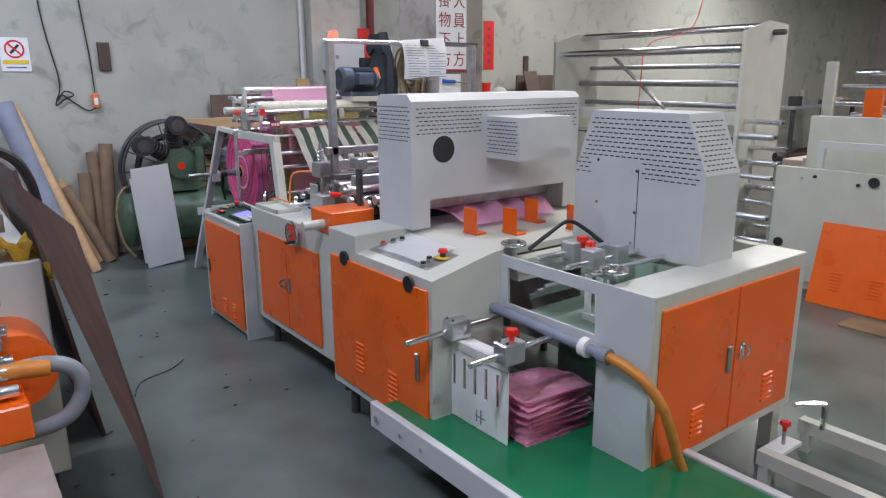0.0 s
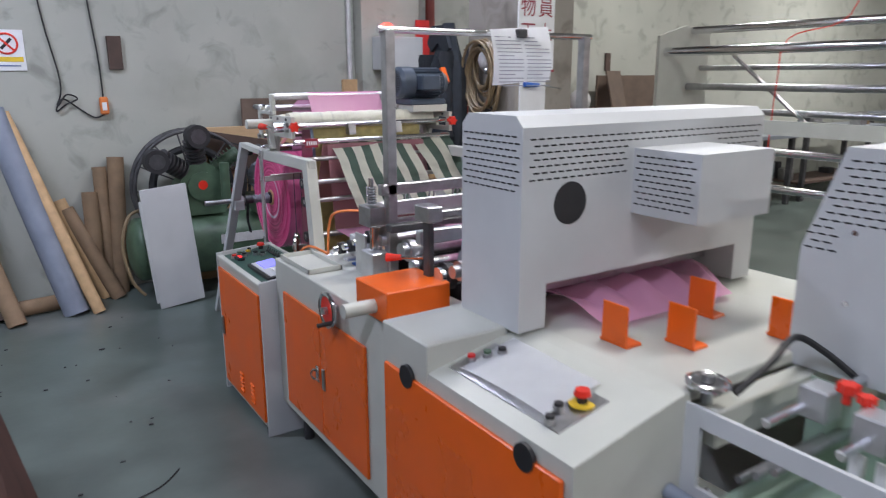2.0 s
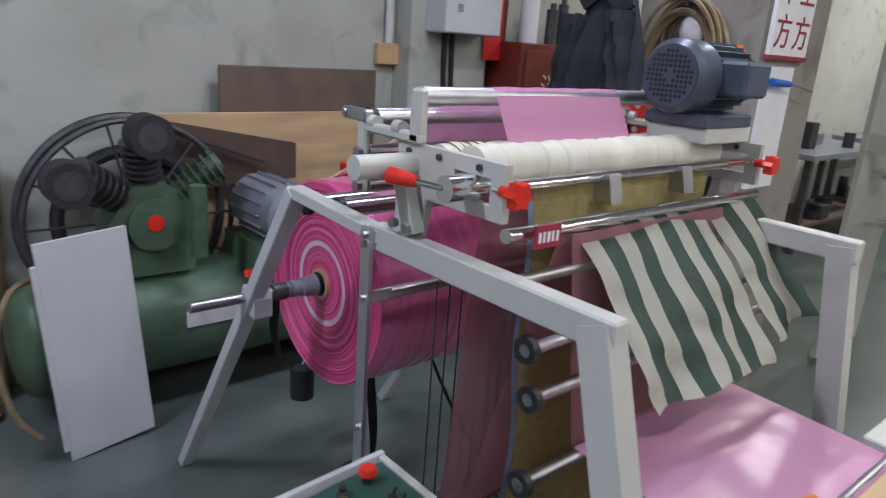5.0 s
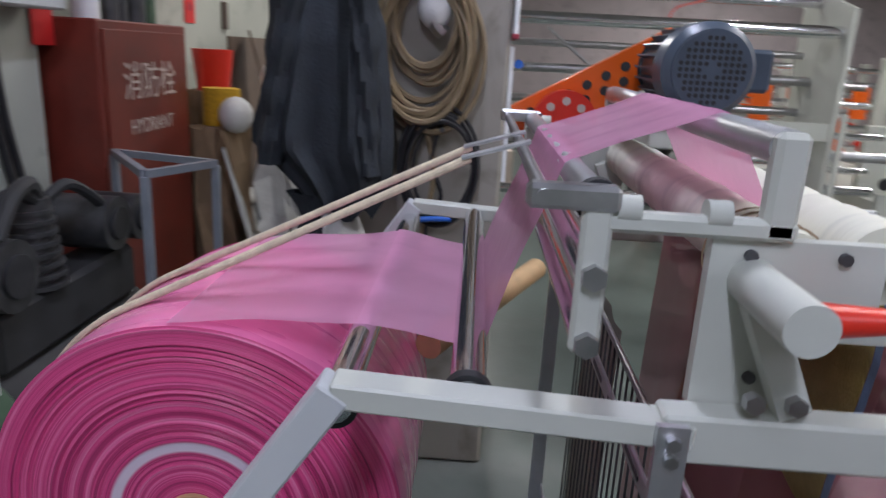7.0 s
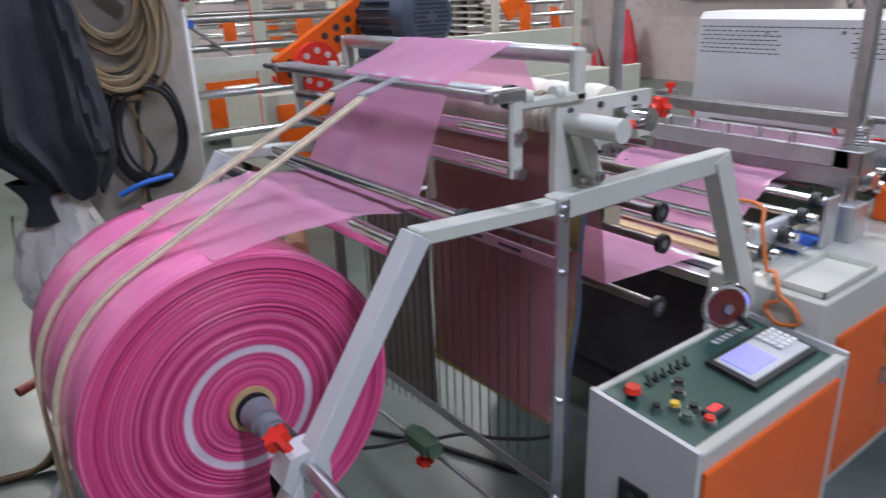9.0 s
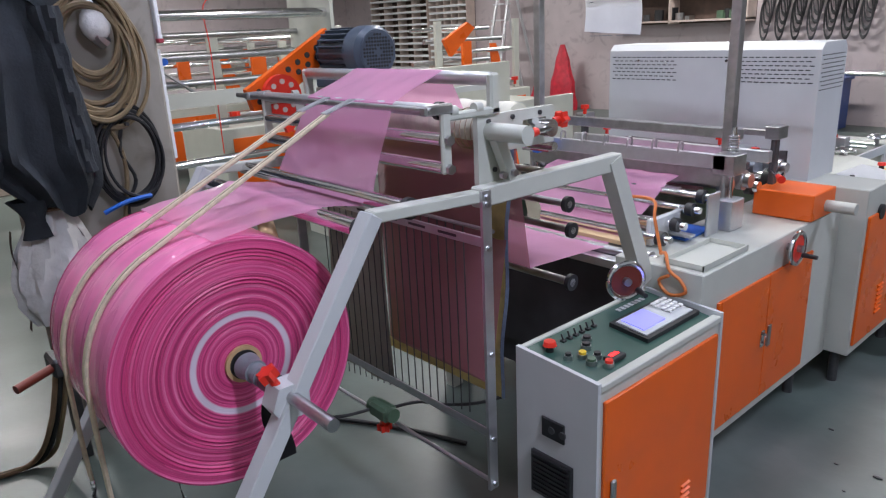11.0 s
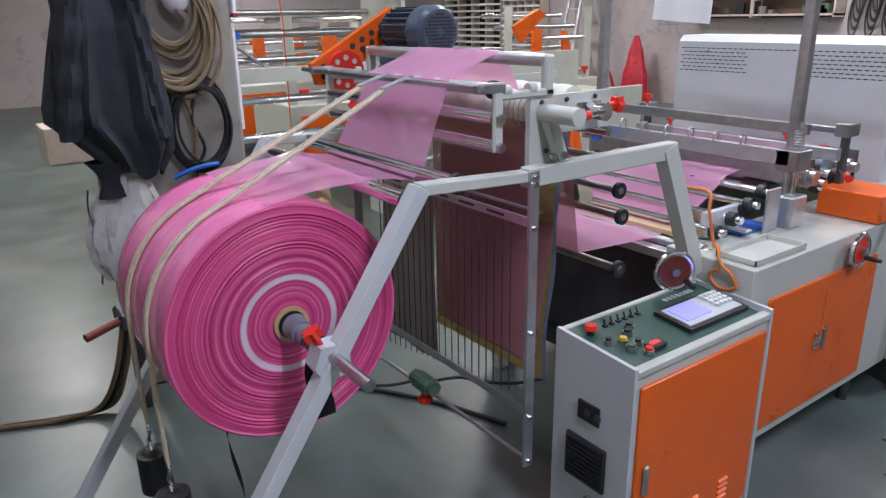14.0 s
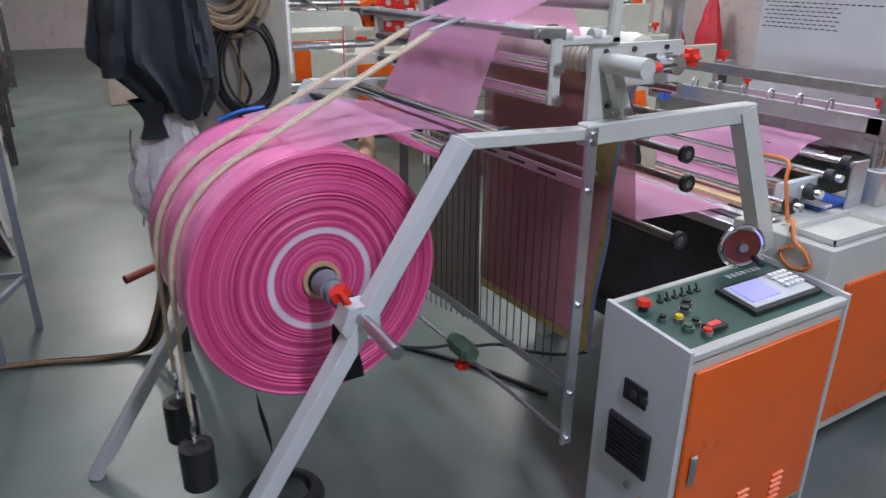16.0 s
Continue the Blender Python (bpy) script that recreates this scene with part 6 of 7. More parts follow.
for nm_, b0, dx_, w_, h_, m_, lb_ in (("metal_sheet", (5.15, 6.14), 0.55, 0.50, 1.05, COOL, "pale green metal panel leaning by the aisle"), ("hardboard_sheet", (6.55, 6.25), 0.6, 0.35, 1.75, BROWNBOARD, "tall brown hardboard leaning by the aisle")):
    solo(nm_, box(B(), (0, -0.008, 0), (w_, 0.008, h_), 0.002, Matrix.Translation((*b0, 0)) @ Matrix.Rotation(radians(18), 4, "Z") @ Matrix.Rotation(radians(-14), 4, "X")), m_, lb_, "board")

# ---- on the column ----
def coil(c, r, turns, w, mat, label, lean=0.02):
    t = thing("hose_coil", c, label, "hose", "coiled hoses")
    random.seed(int(c[1] * 100) + turns)
    for k in range(turns):
        bm = B()
        ring(bm, (c[0] - 0.012 * k * 0.5 + random.uniform(-0.01, 0.01), c[1] + random.uniform(-lean, lean), c[2] + random.uniform(-lean, lean)), (1, random.uniform(-0.1, 0.1), random.uniform(-0.1, 0.1)), r * random.uniform(0.86, 1.08), w, 36, 6)
        bmesh.ops.scale(bm, verts=bm.verts, vec=(1, 0.78, 1.15), space=Matrix.Translation(-Vector(c)))
        part("hose_turn", bm, mat, t, "", True)
    return t


coil((3.635, 5.065, 1.21), 0.170, 9, 0.008, BLACK, "coiled black hose hung on the column")
coil((3.635, 5.13, 1.63), 0.21, 12, 0.010, HOSE, "coiled brown hose hung on the column", 0.035)
coil((3.625, 5.13, 1.70), 0.15, 5, 0.010, HOSE, "coiled brown hose hung on the column", 0.03)
for y, z in ((5.065, 1.36), (5.14, 1.86)):
    solo("wall_hook", cyl(B(), (3.57, y, z), (3.69, y, z), 0.008, 8), DARKSTEEL, "steel hook in the column", "hook", "column hooks")
solo("hanging_tool", hose(B(), [(3.62, 5.13, 1.86), (3.60, 5.10, 1.80), (3.60, 5.12, 1.73), (3.61, 5.08, 1.68)], 0.028), STEEL, "grimy air gun hung on the column", "air gun", smooth=True)
solo("clear_bag", ball(B(), (3.60, 5.11, 1.76), 0.06, 12, (0.6, 1.0, 1.2)), BAG, "crumpled clear plastic bag hung on the column", "bag", smooth=True)
solo("hanging_cable", hose(B(), [(3.62, 5.15, 1.42), (3.61, 5.09, 1.2), (3.62, 5.14, 0.9), (3.59, 5.22, 0.5), (3.57, 5.26, 0.1)], 0.010), HOSE, "loose cable hanging down the column", "cable", smooth=True)
solo("hanging_cable", hose(B(), [(3.615, 5.07, 1.38), (3.61, 5.10, 1.25), (3.61, 5.06, 1.12), (3.615, 5.11, 1.0), (3.61, 5.08, 0.8)], 0.008), BLACK, "loose cable hanging down the column", "cable", smooth=True)
ct = thing("work_jacket", (3.5, 5.46, 1.4), "dark navy work jacket hung by its collar from the column", "jacket")


def jacket_row(s):
    """Left and right edge, half thickness and height of the cloth, from the collar down."""
    left = 5.47 + 0.22 * min(1, s / 0.72) ** 0.8 - (0.19 * max(0, s - 0.78) / 0.22)
    right = 5.36 - 0.115 * min(1, s / 0.35) + 0.02 * math.sin(s * 6) + 0.05 * max(0, s - 0.9) / 0.1
    return left, right, 0.035 + 0.075 * min(1, s * 2.5) - 0.035 * max(0, s - 0.8) / 0.2, 2.02 - s * 0.95


rows = []
for k in range(33):
    s = k / 32
    le, ri, th, z = jacket_row(s)
    row = []
    for j in range(65):
        a = 2 * math.pi * j / 64
        pleat = 1 + (0.30 * math.sin(a * 7 + 1.2 * math.sin(s * 3)) + 0.16 * math.sin(a * 13 - s * 4)) * min(1, s * 1.6)
        hem = (0.05 * max(0, math.sin(a)) + 0.02 * math.sin(a * 5)) * s ** 3
        row.append((3.50 - 0.02 * s + th * math.cos(a) * pleat, (le + ri) / 2 + (le - ri) / 2 * math.sin(a) * (1 + 0.03 * math.sin(a * 9 + s * 5)), z + hem))
    rows.append(row)
part("jacket_body", sheet(B(), rows), COAT, ct, "", True)
rows = []
for k in range(15):
    s = k / 14
    r = 0.062 - 0.012 * s + 0.006 * math.sin(k * 1.7)
    rows.append([(3.40 + r * math.cos(2 * math.pi * j / 20) * (1 + 0.2 * math.sin(j * 2 + k * 0.8)), 5.545 + 0.07 * s + r * 0.9 * math.sin(2 * math.pi * j / 20), 1.80 - s * 0.56) for j in range(21)])
part("sleeve", sheet(B(), rows), COAT, ct, "", True)
rows = []
for k in range(15):
    s = k / 14
    r = 0.058 - 0.010 * s + 0.006 * math.sin(k * 1.9)
    rows.append([(3.415 + r * math.cos(2 * math.pi * j / 20) * (1 + 0.2 * math.sin(j * 2 - k)), 5.33 - 0.03 * s + r * 0.9 * math.sin(2 * math.pi * j / 20), 1.82 - s * 0.60) for j in range(21)])
part("sleeve", sheet(B(), rows), COAT, ct, "", True)
part("collar", prism(B(), [(5.50, 2.00), (5.34, 2.00), (5.27, 1.84), (5.33, 1.80), (5.42, 1.88), (5.51, 1.82), (5.56, 1.88)], "x", 3.405, 3.43), COAT, ct)
rows = []
for k in range(9):
    s = k / 8
    r = 0.085 - 0.05 * math.sin(min(1, s * 1.6) * 1.6) + 0.05 * max(0, s - 0.6)
    rows.append([(3.46 + r * 0.7 * math.cos(2 * math.pi * j / 20) * (1 + 0.12 * math.sin(j * 3 + k)), 5.495 + r * math.sin(2 * math.pi * j / 20), 1.14 - s * 0.15) for j in range(21)])
part("knotted_end", sheet(B(), rows), COAT, ct, "", True)
ws = thing("white_sack", (3.5, 5.42, 0.6), "crumpled white plastic sack with dirt stains hung under the jacket", "sack")
rows = []
for k in range(21):
    s = k / 20
    r = 0.05 + 0.10 * math.sin(min(1, s * 1.3) * 2.0) - 0.05 * max(0, s - 0.8) / 0.2
    rows.append([(3.52 + r * 0.7 * math.cos(2 * math.pi * j / 40) * (1 + 0.16 * math.sin(j * 1.4 + k * 0.3) + 0.07 * math.sin(j * 2.9 - k)), 5.42 + 0.05 * s + r * math.sin(2 * math.pi * j / 40) * (1 + 0.10 * math.sin(j * 1.9 - k * 0.4)), 1.10 - s * 0.47) for j in range(41)])
part("sack_body", sheet(B(), rows), BAG, ws, "", True)
part("sack_tie", ring(B(), (3.52, 5.42, 1.085), (0, 0, 1), 0.05, 0.008, 20, 6), CARD, ws)
part("side_strip", sheet(B(), [[(3.50 + 0.02 * i, 5.575 + 0.012 * math.sin(k * 0.8), 1.02 - k * 0.045) for k in range(10)] for i in range(3)], 0.003), DARKWOOD, ws, "dark torn plastic strip", True)
hs = thing("valve_stand", (3.5, 5.50, 0), "rusty air valve stand with hoses by the column", "valve stand")
part("post", box(B(), (3.49, 5.47, 0), (3.54, 5.52, 0.50), 0.004), DARKSTEEL, hs)
part("valve", box(B(), (3.42, 5.42, 0.42), (3.56, 5.56, 0.50), 0.012), DARKSTEEL, hs)
part("valve_bonnet", cyl(B(), (3.49, 5.49, 0.50), (3.49, 5.49, 0.60), 0.035, 16, 0.022), DARKSTEEL, hs, "", True)
part("valve_handle", cyl(B(), (3.46, 5.52, 0.47), (3.38, 5.70, 0.45), 0.018, 12), HYDRANT, hs, "", True)
part("steel_lever", cyl(B(), (3.44, 5.50, 0.45), (3.40, 5.33, 0.47), 0.014, 12), STEEL, hs, "", True)
for k, m in enumerate((HOSE, BLACK, CARD)):
    part("stand_hose", hose(B(), [(3.50, 5.50 + 0.02 * k, 0.42), (3.48, 5.56 + 0.02 * k, 0.22), (3.56, 5.62 + 0.03 * k, 0.04), (3.60, 5.78 + 0.03 * k, 0.013), (3.70, 6.06 + 0.02 * k, 0.013), (3.72, 6.30 + 0.03 * k, 0.013), (3.40, 6.55, 0.013)], 0.011), m, hs, "", True)
sg = thing("warning_board", (3.85, 4.84, 2.2), "white hanging board with maroon lettering on the column", "sign")
part("board", box(B(), (3.67, 4.825, 1.69), (3.99, 4.842, 2.75), 0.003), PAPER, sg)
part("board_edge", box(B(), (3.665, 4.822, 1.675), (3.995, 4.845, 1.692), 0.002), SIGNINK, sg)
for k, (a, b) in enumerate((("通", "入"), ("過", "吊"), ("人", "掛"), ("員", "物"), ("上", "下"), ("方", "方"))):
    words(b, 0.135, (3.750, 4.823, 2.53 - k * 0.160), (90, 0, 0), SIGNINK, sg)
    words(a, 0.135, (3.905, 4.823, 2.53 - k * 0.160), (90, 0, 0), SIGNINK, sg)
solo("taped_paper", box(B(), (3.70, 4.832, 1.17), (3.93, 4.846, 1.65), 0.001), PAPER, "white plastic sheet taped to the column", "paper")
sd = thing("screwdriver", (3.8, 4.81, 1.55), "blue-handled screwdriver stuck at the column", "screwdriver")
part("handle", cyl(B(), (3.72, 4.815, 1.592), (3.84, 4.80, 1.588), 0.016, 14, 0.012), BLUE, sd, "", True)
part("blade", cyl(B(), (3.84, 4.80, 1.588), (4.04, 4.79, 1.56), 0.004, 8), CHROME, sd)
solo("blue_air_gun", hose(B(), [(3.57, 5.22, 1.01), (3.55, 5.13, 1.045), (3.57, 5.02, 1.05)], 0.010), BLUE, "blue plastic air gun at the column", "air gun", smooth=True)

# ---- second machine with the tall roller gantry ----
g2 = thing("roller_gantry", (5.6, 3.95, 0), "grey roller gantry of a neighbouring machine", "machine frame")
for y in (2.93, 4.93):
    bm = B()
    prism(bm, [(5.22, 0.0), (5.85, 0.0), (5.85, 2.03), (5.55, 2.05), (5.22, 1.96)], "y", y, y + 0.03)
    fr = part("side_plate", bm, GREY, g2)
for x, z, r, m in ((5.30, 1.835, 0.035, CHROME), (5.62, 2.01, 0.030, CHROME), (5.75, 1.71, 0.022, STEEL), (5.60, 1.56, 0.028, STEEL), (5.70, 1.37, 0.025, STEEL), (5.42, 1.10, 0.028, CHROME), (5.50, 0.82, 0.03, CHROME)):
    part("roller", cyl(B(), (x, 2.95, z), (x, 4.93, z), r, 22), m, g2, "", True)
part("cross_rail", box(B(), (5.24, 2.95, 1.24), (5.28, 4.93, 1.34)), GREY, g2)
part("cross_rail", box(B(), (5.70, 2.95, 1.53), (5.74, 4.93, 1.58)), GREY, g2)
part("diagonal_stay", bar(B(), (5.66, 4.55, 1.80), (5.66, 3.9, 1.30), 0.05, 0.015, (1, 0, 0)), STEEL, g2)
part("red_cord", hose(B(), [(5.60, 3.55, 2.6), (5.55, 3.62, 2.05), (5.32, 3.90, 1.90), (5.26, 3.92, 1.6), (5.25, 3.93, 0.9)], 0.004), RED, g2, "", True)
part("end_cap", cyl(B(), (5.62, 2.93, 1.96), (5.62, 2.83, 1.96), 0.022, 12), DARKSTEEL, g2, "", True)
m2 = thing("neighbour_machine", (5.8, 1.5, 0), "long grey side frame of a neighbouring machine", "packaging machine")
part("side_frame", box(B(), (5.25, 0.0, 0.10), (5.30, 2.60, 0.955), 0.004), GREY, m2)
part("bed", box(B(), (5.30, 0.02, 0.3), (6.6, 2.58, 0.90), 0.004), GREY, m2)
for y in (0.2, 1.4, 2.7):
    part("leg", box(B(), (5.26, y, 0), (5.34, y + 0.08, 0.10)), DARKSTEEL, m2)
for y, z, r in ((1.90, 0.90, 0.035), (2.52, 0.37, 0.035), (2.0, 0.87, 0.012), (2.3, 0.9, 0.012)):
    part("black_plug", cyl(B(), (5.235, y, z), (5.251, y, z), r, 20), BLACK, m2, "", True)
part("upper_frame", box(B(), (5.6, 0.6, 0.90), (5.66, 2.55, 1.32), 0.004), GREY, m2)
part("top_frame", bar(B(), (5.32, 2.32, 1.13), (5.32, 1.2, 1.13), 0.05, 0.05, (1, 0, 0)), COOL, m2)
for y in (2.28, 1.75):
    part("frame_post", box(B(), (5.30, y, 0.95), (5.34, y + 0.05, 1.12)), COOL, m2)
for i in range(11):
    x = 5.22 + (i % 3) * 0.10
    ro = part("roller", cyl(B(), (x, 2.62, 0.22 + i * 0.105), (x, 2.93, 0.22 + i * 0.105), 0.028 if i % 2 else 0.020, 16), CHROME if i % 3 else ALU, m2, "", True)
    part("roller_end", cyl(B(), (x, 2.605, 0.22 + i * 0.105), (x, 2.62, 0.22 + i * 0.105), 0.014, 10), DARKSTEEL, ro)
for x in (5.18, 5.46):
    part("roller_post", box(B(), (x - 0.012, 2.90, 0.05), (x + 0.012, 2.93, 1.40), 0.002), GREY, m2)
part("side_knob", cyl(B(), (5.21, 2.60, 1.02), (5.25, 2.58, 1.02), 0.035, 16), BLACK, m2, "", True)
for y, z in ((0.4, 0.88), (0.9, 0.88), (1.4, 0.88), (2.4, 0.88), (0.6, 0.2), (1.8, 0.2)):
    part("frame_bolt", cyl(B(), (5.243, y, z), (5.251, y, z), 0.010, 8), STEEL, m2)
for i in range(3):
    star_knob(m2, (5.30, 2.98 + i * 0.2, 0.42 + 0.3 * i), (-1, 0, 0), 0.05)
part("orange_arm", prism(B(), [(0.95, 1.55), (0.6, 1.72), (0.5, 1.66), (0.85, 1.38)], "x", 6.2, 6.25), ORANGE, m2, "orange arm")
pn = thing("door_panel", (5.1, 1.9, 0), "loose orange door panel leaning on the neighbouring machine", "metal panel")
bm = box(B(), (-0.008, -1.25, 0), (0.008, 0, 0.60), 0.003, Matrix.Translation((5.085, 2.19, 0.0)) @ Matrix.Rotation(radians(14), 4, "Y"))
part("panel", bm, ORANGE, pn)
for yy in (2.02, 1.75):
    for k in range(6):
        part("louvre_blade", box(B(), (-0.015, yy - 0.04, 0.12 + k * 0.024), (-0.008, yy + 0.04, 0.132 + k * 0.024), 0.002, Matrix.Translation((5.085, 0, 0.0)) @ Matrix.Rotation(radians(14), 4, "Y")), ORANGE, pn)
solo("cardboard_sheet", box(B(), (4.72, 1.2, 0.0), (4.98, 1.8, 0.012)), CARD, "flat brown cardboard on the floor", "cardboard")
# dim machines further along the hall
random.seed(12)
for k, (x, y) in enumerate(((7.4, 2.4), (8.6, 1.0), (7.6, -0.6), (9.8, 2.2), (11.2, 0.6))):
    t = thing("far_machine", (x, y, 0), "half-built grey and orange machine standing in the hall", "packaging machine", "far machines")
    part("frame", box(B(), (x - 0.5, y - 0.8, 0.12), (x + 0.5, y + 0.8, 0.85), 0.01), GREY, t)
    for sx in (-0.42, 0.42):
        for sy in (-0.7, 0.7):
            part("leg", box(B(), (x + sx - 0.04, y + sy - 0.04, 0), (x + sx + 0.04, y + sy + 0.04, 0.12)), DARKSTEEL, t)
    part("side_door", box(B(), (x - 0.512, y - 0.7, 0.2), (x - 0.5, y + 0.7, 0.75), 0.003), ORANGE, t)
    part("arch", box(B(), (x - 0.35, y - 0.75, 0.85), (x - 0.3, y - 0.65, 1.75), 0.005), GREY, t)
    part("arch", box(B(), (x - 0.35, y + 0.65, 0.85), (x - 0.3, y + 0.75, 1.75), 0.005), GREY, t)
    part("orange_bracket", prism(B(), [(y - 0.5, 1.0), (y - 0.35, 1.45), (y - 0.25, 1.45), (y - 0.3, 1.0)], "x", x - 0.3, x - 0.27), ORANGE, t)
    part("orange_bracket", box(B(), (x - 0.4, y + 0.2, 1.2), (x - 0.36, y + 0.35, 1.5)), ORANGE, t)
    for i in range(6):
        part("roller", cyl(B(), (x - 0.3 + (i % 3) * 0.25, y - 0.7, 0.95 + i * 0.14), (x - 0.3 + (i % 3) * 0.25, y + 0.7, 0.95 + i * 0.14), 0.03, 12), CHROME if i % 2 else STEEL, t, "", True)
    for i in range(4):
        star_knob(t, (x - 0.4, y - 0.6 + 0.4 * i, 0.95), (0, 0, 1), 0.05)
# aisle clutter along the north side
random.seed(17)
for x, y, w, h in ((8.4, 6.38, 0.95, 0.92), (10.7, 6.40, 1.1, 0.95), (13.4, 6.30, 1.2, 1.1)):
    wb = thing("workbench", (x, y, 0), "dark steel workbench with a crowded top along the aisle", "bench", "aisle benches")
    part("bench_top", box(B(), (x - w, y - 0.34, h - 0.05), (x + w, y + 0.34, h), 0.005), MOTORGREY, wb)
    part("low_shelf", box(B(), (x - w + 0.05, y - 0.28, 0.22), (x + w - 0.05, y + 0.28, 0.25)), DARKWOOD, wb)
    for sx in (-1, 1):
        for sy in (-1, 1):
            part("bench_leg", box(B(), (x + sx * (w - 0.06) - 0.03, y + sy * 0.28 - 0.03, 0), (x + sx * (w - 0.06) + 0.03, y + sy * 0.28 + 0.03, h - 0.05)), DARKSTEEL, wb)
    for k in range(9):
        px, py, pr, ph = x + random.uniform(-w + 0.15, w - 0.15), y + random.uniform(-0.2, 0.2), random.uniform(0.05, 0.12), random.uniform(0.06, 0.28)
        zz = h if k < 5 else 0.25
        bm = cyl(B(), (px, py, zz), (px, py, zz + ph), pr, 14) if k % 2 else box(B(), (px - pr, py - 0.08, zz), (px + pr, py + 0.08, zz + ph), 0.006)
        solo("bench_item", bm, random.choice((DARKSTEEL, CARD, CRATE, DARK, STEEL)), "worn workshop part lying on a bench", "workshop part", "bench clutter")
solo("carton", box(B(), (10.1, 4.45, 0), (10.75, 5.02, 0.45), 0.01), CRATE, "pale carton standing by the aisle", "carton")

# ---- along the south wall ----
def parts_rack(x0, x1, z1, rows_, cols):
    y = Y0 + 0.02
    t = thing("parts_rack", ((x0 + x1) / 2, y, 0), "tall rack of white pigeon-hole drawers full of parts", "shelf", "parts racks")
    part("back", box(B(), (x0, y, 0), (x1, y + 0.02, z1)), DARKWOOD, t)
    for i in range(rows_ + 1):
        z = z1 * i / rows_
        part("shelf_board", box(B(), (x0, y + 0.02, z), (x1, y + 0.30, z + 0.045)), PAPER, t)
    for j in range(cols + 1):
        x = x0 + (x1 - x0) * j / cols
        part("divider", box(B(), (x - 0.01, y + 0.02, 0), (x + 0.01, y + 0.28, z1)), CRATE, t)


parts_rack(13.7, 15.9, 3.2, 22, 4)
parts_rack(12.35, 13.6, 2.25, 16, 5)
ex = thing("fire_extinguisher", (12.1, -5.2, 0), "red drum-like extinguisher standing at the wall", "extinguisher")
part("cylinder", cyl(B(), (12.1, -5.2, 0), (12.1, -5.2, 0.58), 0.2, 20), RED, ex, "", True)
part("valve", cyl(B(), (12.1, -5.2, 0.58), (12.1, -5.2, 0.72), 0.06, 12), BLACK, ex)
ld = thing("step_ladder", (10.6, -4.6, 0), "aluminium step ladder standing open", "ladder")
for dx in (-0.22, 0.22):
    part("rail", bar(B(), (10.9 + dx, -4.35, 0), (10.75 + dx * 0.6, -4.8, 2.6), 0.05, 0.03), ALU, ld)
    part("rail", bar(B(), (10.9 + dx - 0.7, -5.0, 0), (10.75 + dx * 0.6, -4.82, 2.6), 0.05, 0.03), ALU, ld)
for k in range(8):
    s = (k + 0.7) / 8.5
    part("step", box(B(), (10.9 - 0.15 * s - 0.21, -4.35 - 0.45 * s - 0.04, 2.6 * s), (10.9 - 0.15 * s + 0.21, -4.35 - 0.45 * s + 0.04, 2.6 * s + 0.03)), ALU, ld)
for x, z0, h, r in ((9.55, 0.0, 1.25, 0.34), (10.2, 0.0, 0.55, 0.22)):
    bm = B()
    rows = []
    for k in range(10):
        s = k / 9
        rr = r * (0.9 - 0.75 * s ** 1.6) * (1 + 0.06 * math.sin(k * 2))
        rows.append([(x + rr * math.cos(2 * math.pi * j / 20) * (1 + 0.08 * math.sin(j * 3)), -5.1 + rr * 0.8 * math.sin(2 * math.pi * j / 20), z0 + h * s) for j in range(21)])
    solo("red_sack", sheet(bm, rows), REDFILM, "red plastic sack tied at the top", "sack", "red sacks", smooth=True)
wc = thing("wall_shelf", (7.2, -5.4, 1.6), "wooden wall shelf crowded with dark machine parts", "shelf")
part("back", box(B(), (5.95, Y0, 1.55), (8.6, Y0 + 0.02, 2.45)), DARKWOOD, wc)
for z in (1.58, 2.02, 2.42):
    part("shelf_board", box(B(), (5.95, Y0 + 0.02, z), (8.6, Y0 + 0.32, z + 0.03)), CRATE, wc)
for x in (5.95, 7.3, 8.57):
    part("upright", box(B(), (x, Y0 + 0.02, 1.55), (x + 0.03, Y0 + 0.32, 2.45)), CRATE, wc)
random.seed(21)
for k in range(34):
    x, z = random.uniform(6.05, 8.45), random.choice((1.61, 2.05, 2.45))
    r, h = random.uniform(0.03, 0.08), random.uniform(0.06, 0.22)
    m = random.choice((DARKSTEEL, STEEL, DARK, BLACK, ORANGE if k % 9 == 0 else DARKSTEEL, GREENIRON))
    bm = cyl(B(), (x, Y0 + 0.17, z), (x, Y0 + 0.17, z + h), r, 10) if k % 2 else box(B(), (x - r, Y0 + 0.08, z), (x + r, Y0 + 0.26, z + h), 0.005)
    solo("machine_part", bm, m, "dark machine part lying on the shelf", "machine part", "shelf parts")
for k in range(7):
    x = 4.3 + k * 0.24
    bm = B()
    for j in range(4):
        ring(bm, (x + 0.02 * j - 0.03, Y0 + 0.06 + 0.02 * j, 1.85 - 0.05 * j), (0.1 * j, 1, 0), 0.12 + 0.012 * j, 0.016, 26, 6)
    bmesh.ops.scale(bm, verts=bm.verts, vec=(0.62, 1, 1.9), space=Matrix.Translation((-x, 0, -1.85)))
    solo("drive_belt", bm, RUBBER if k % 3 else DARKSTEEL, "bundle of black drive belts hung on the wall", "drive belt", "hanging belts", smooth=True)
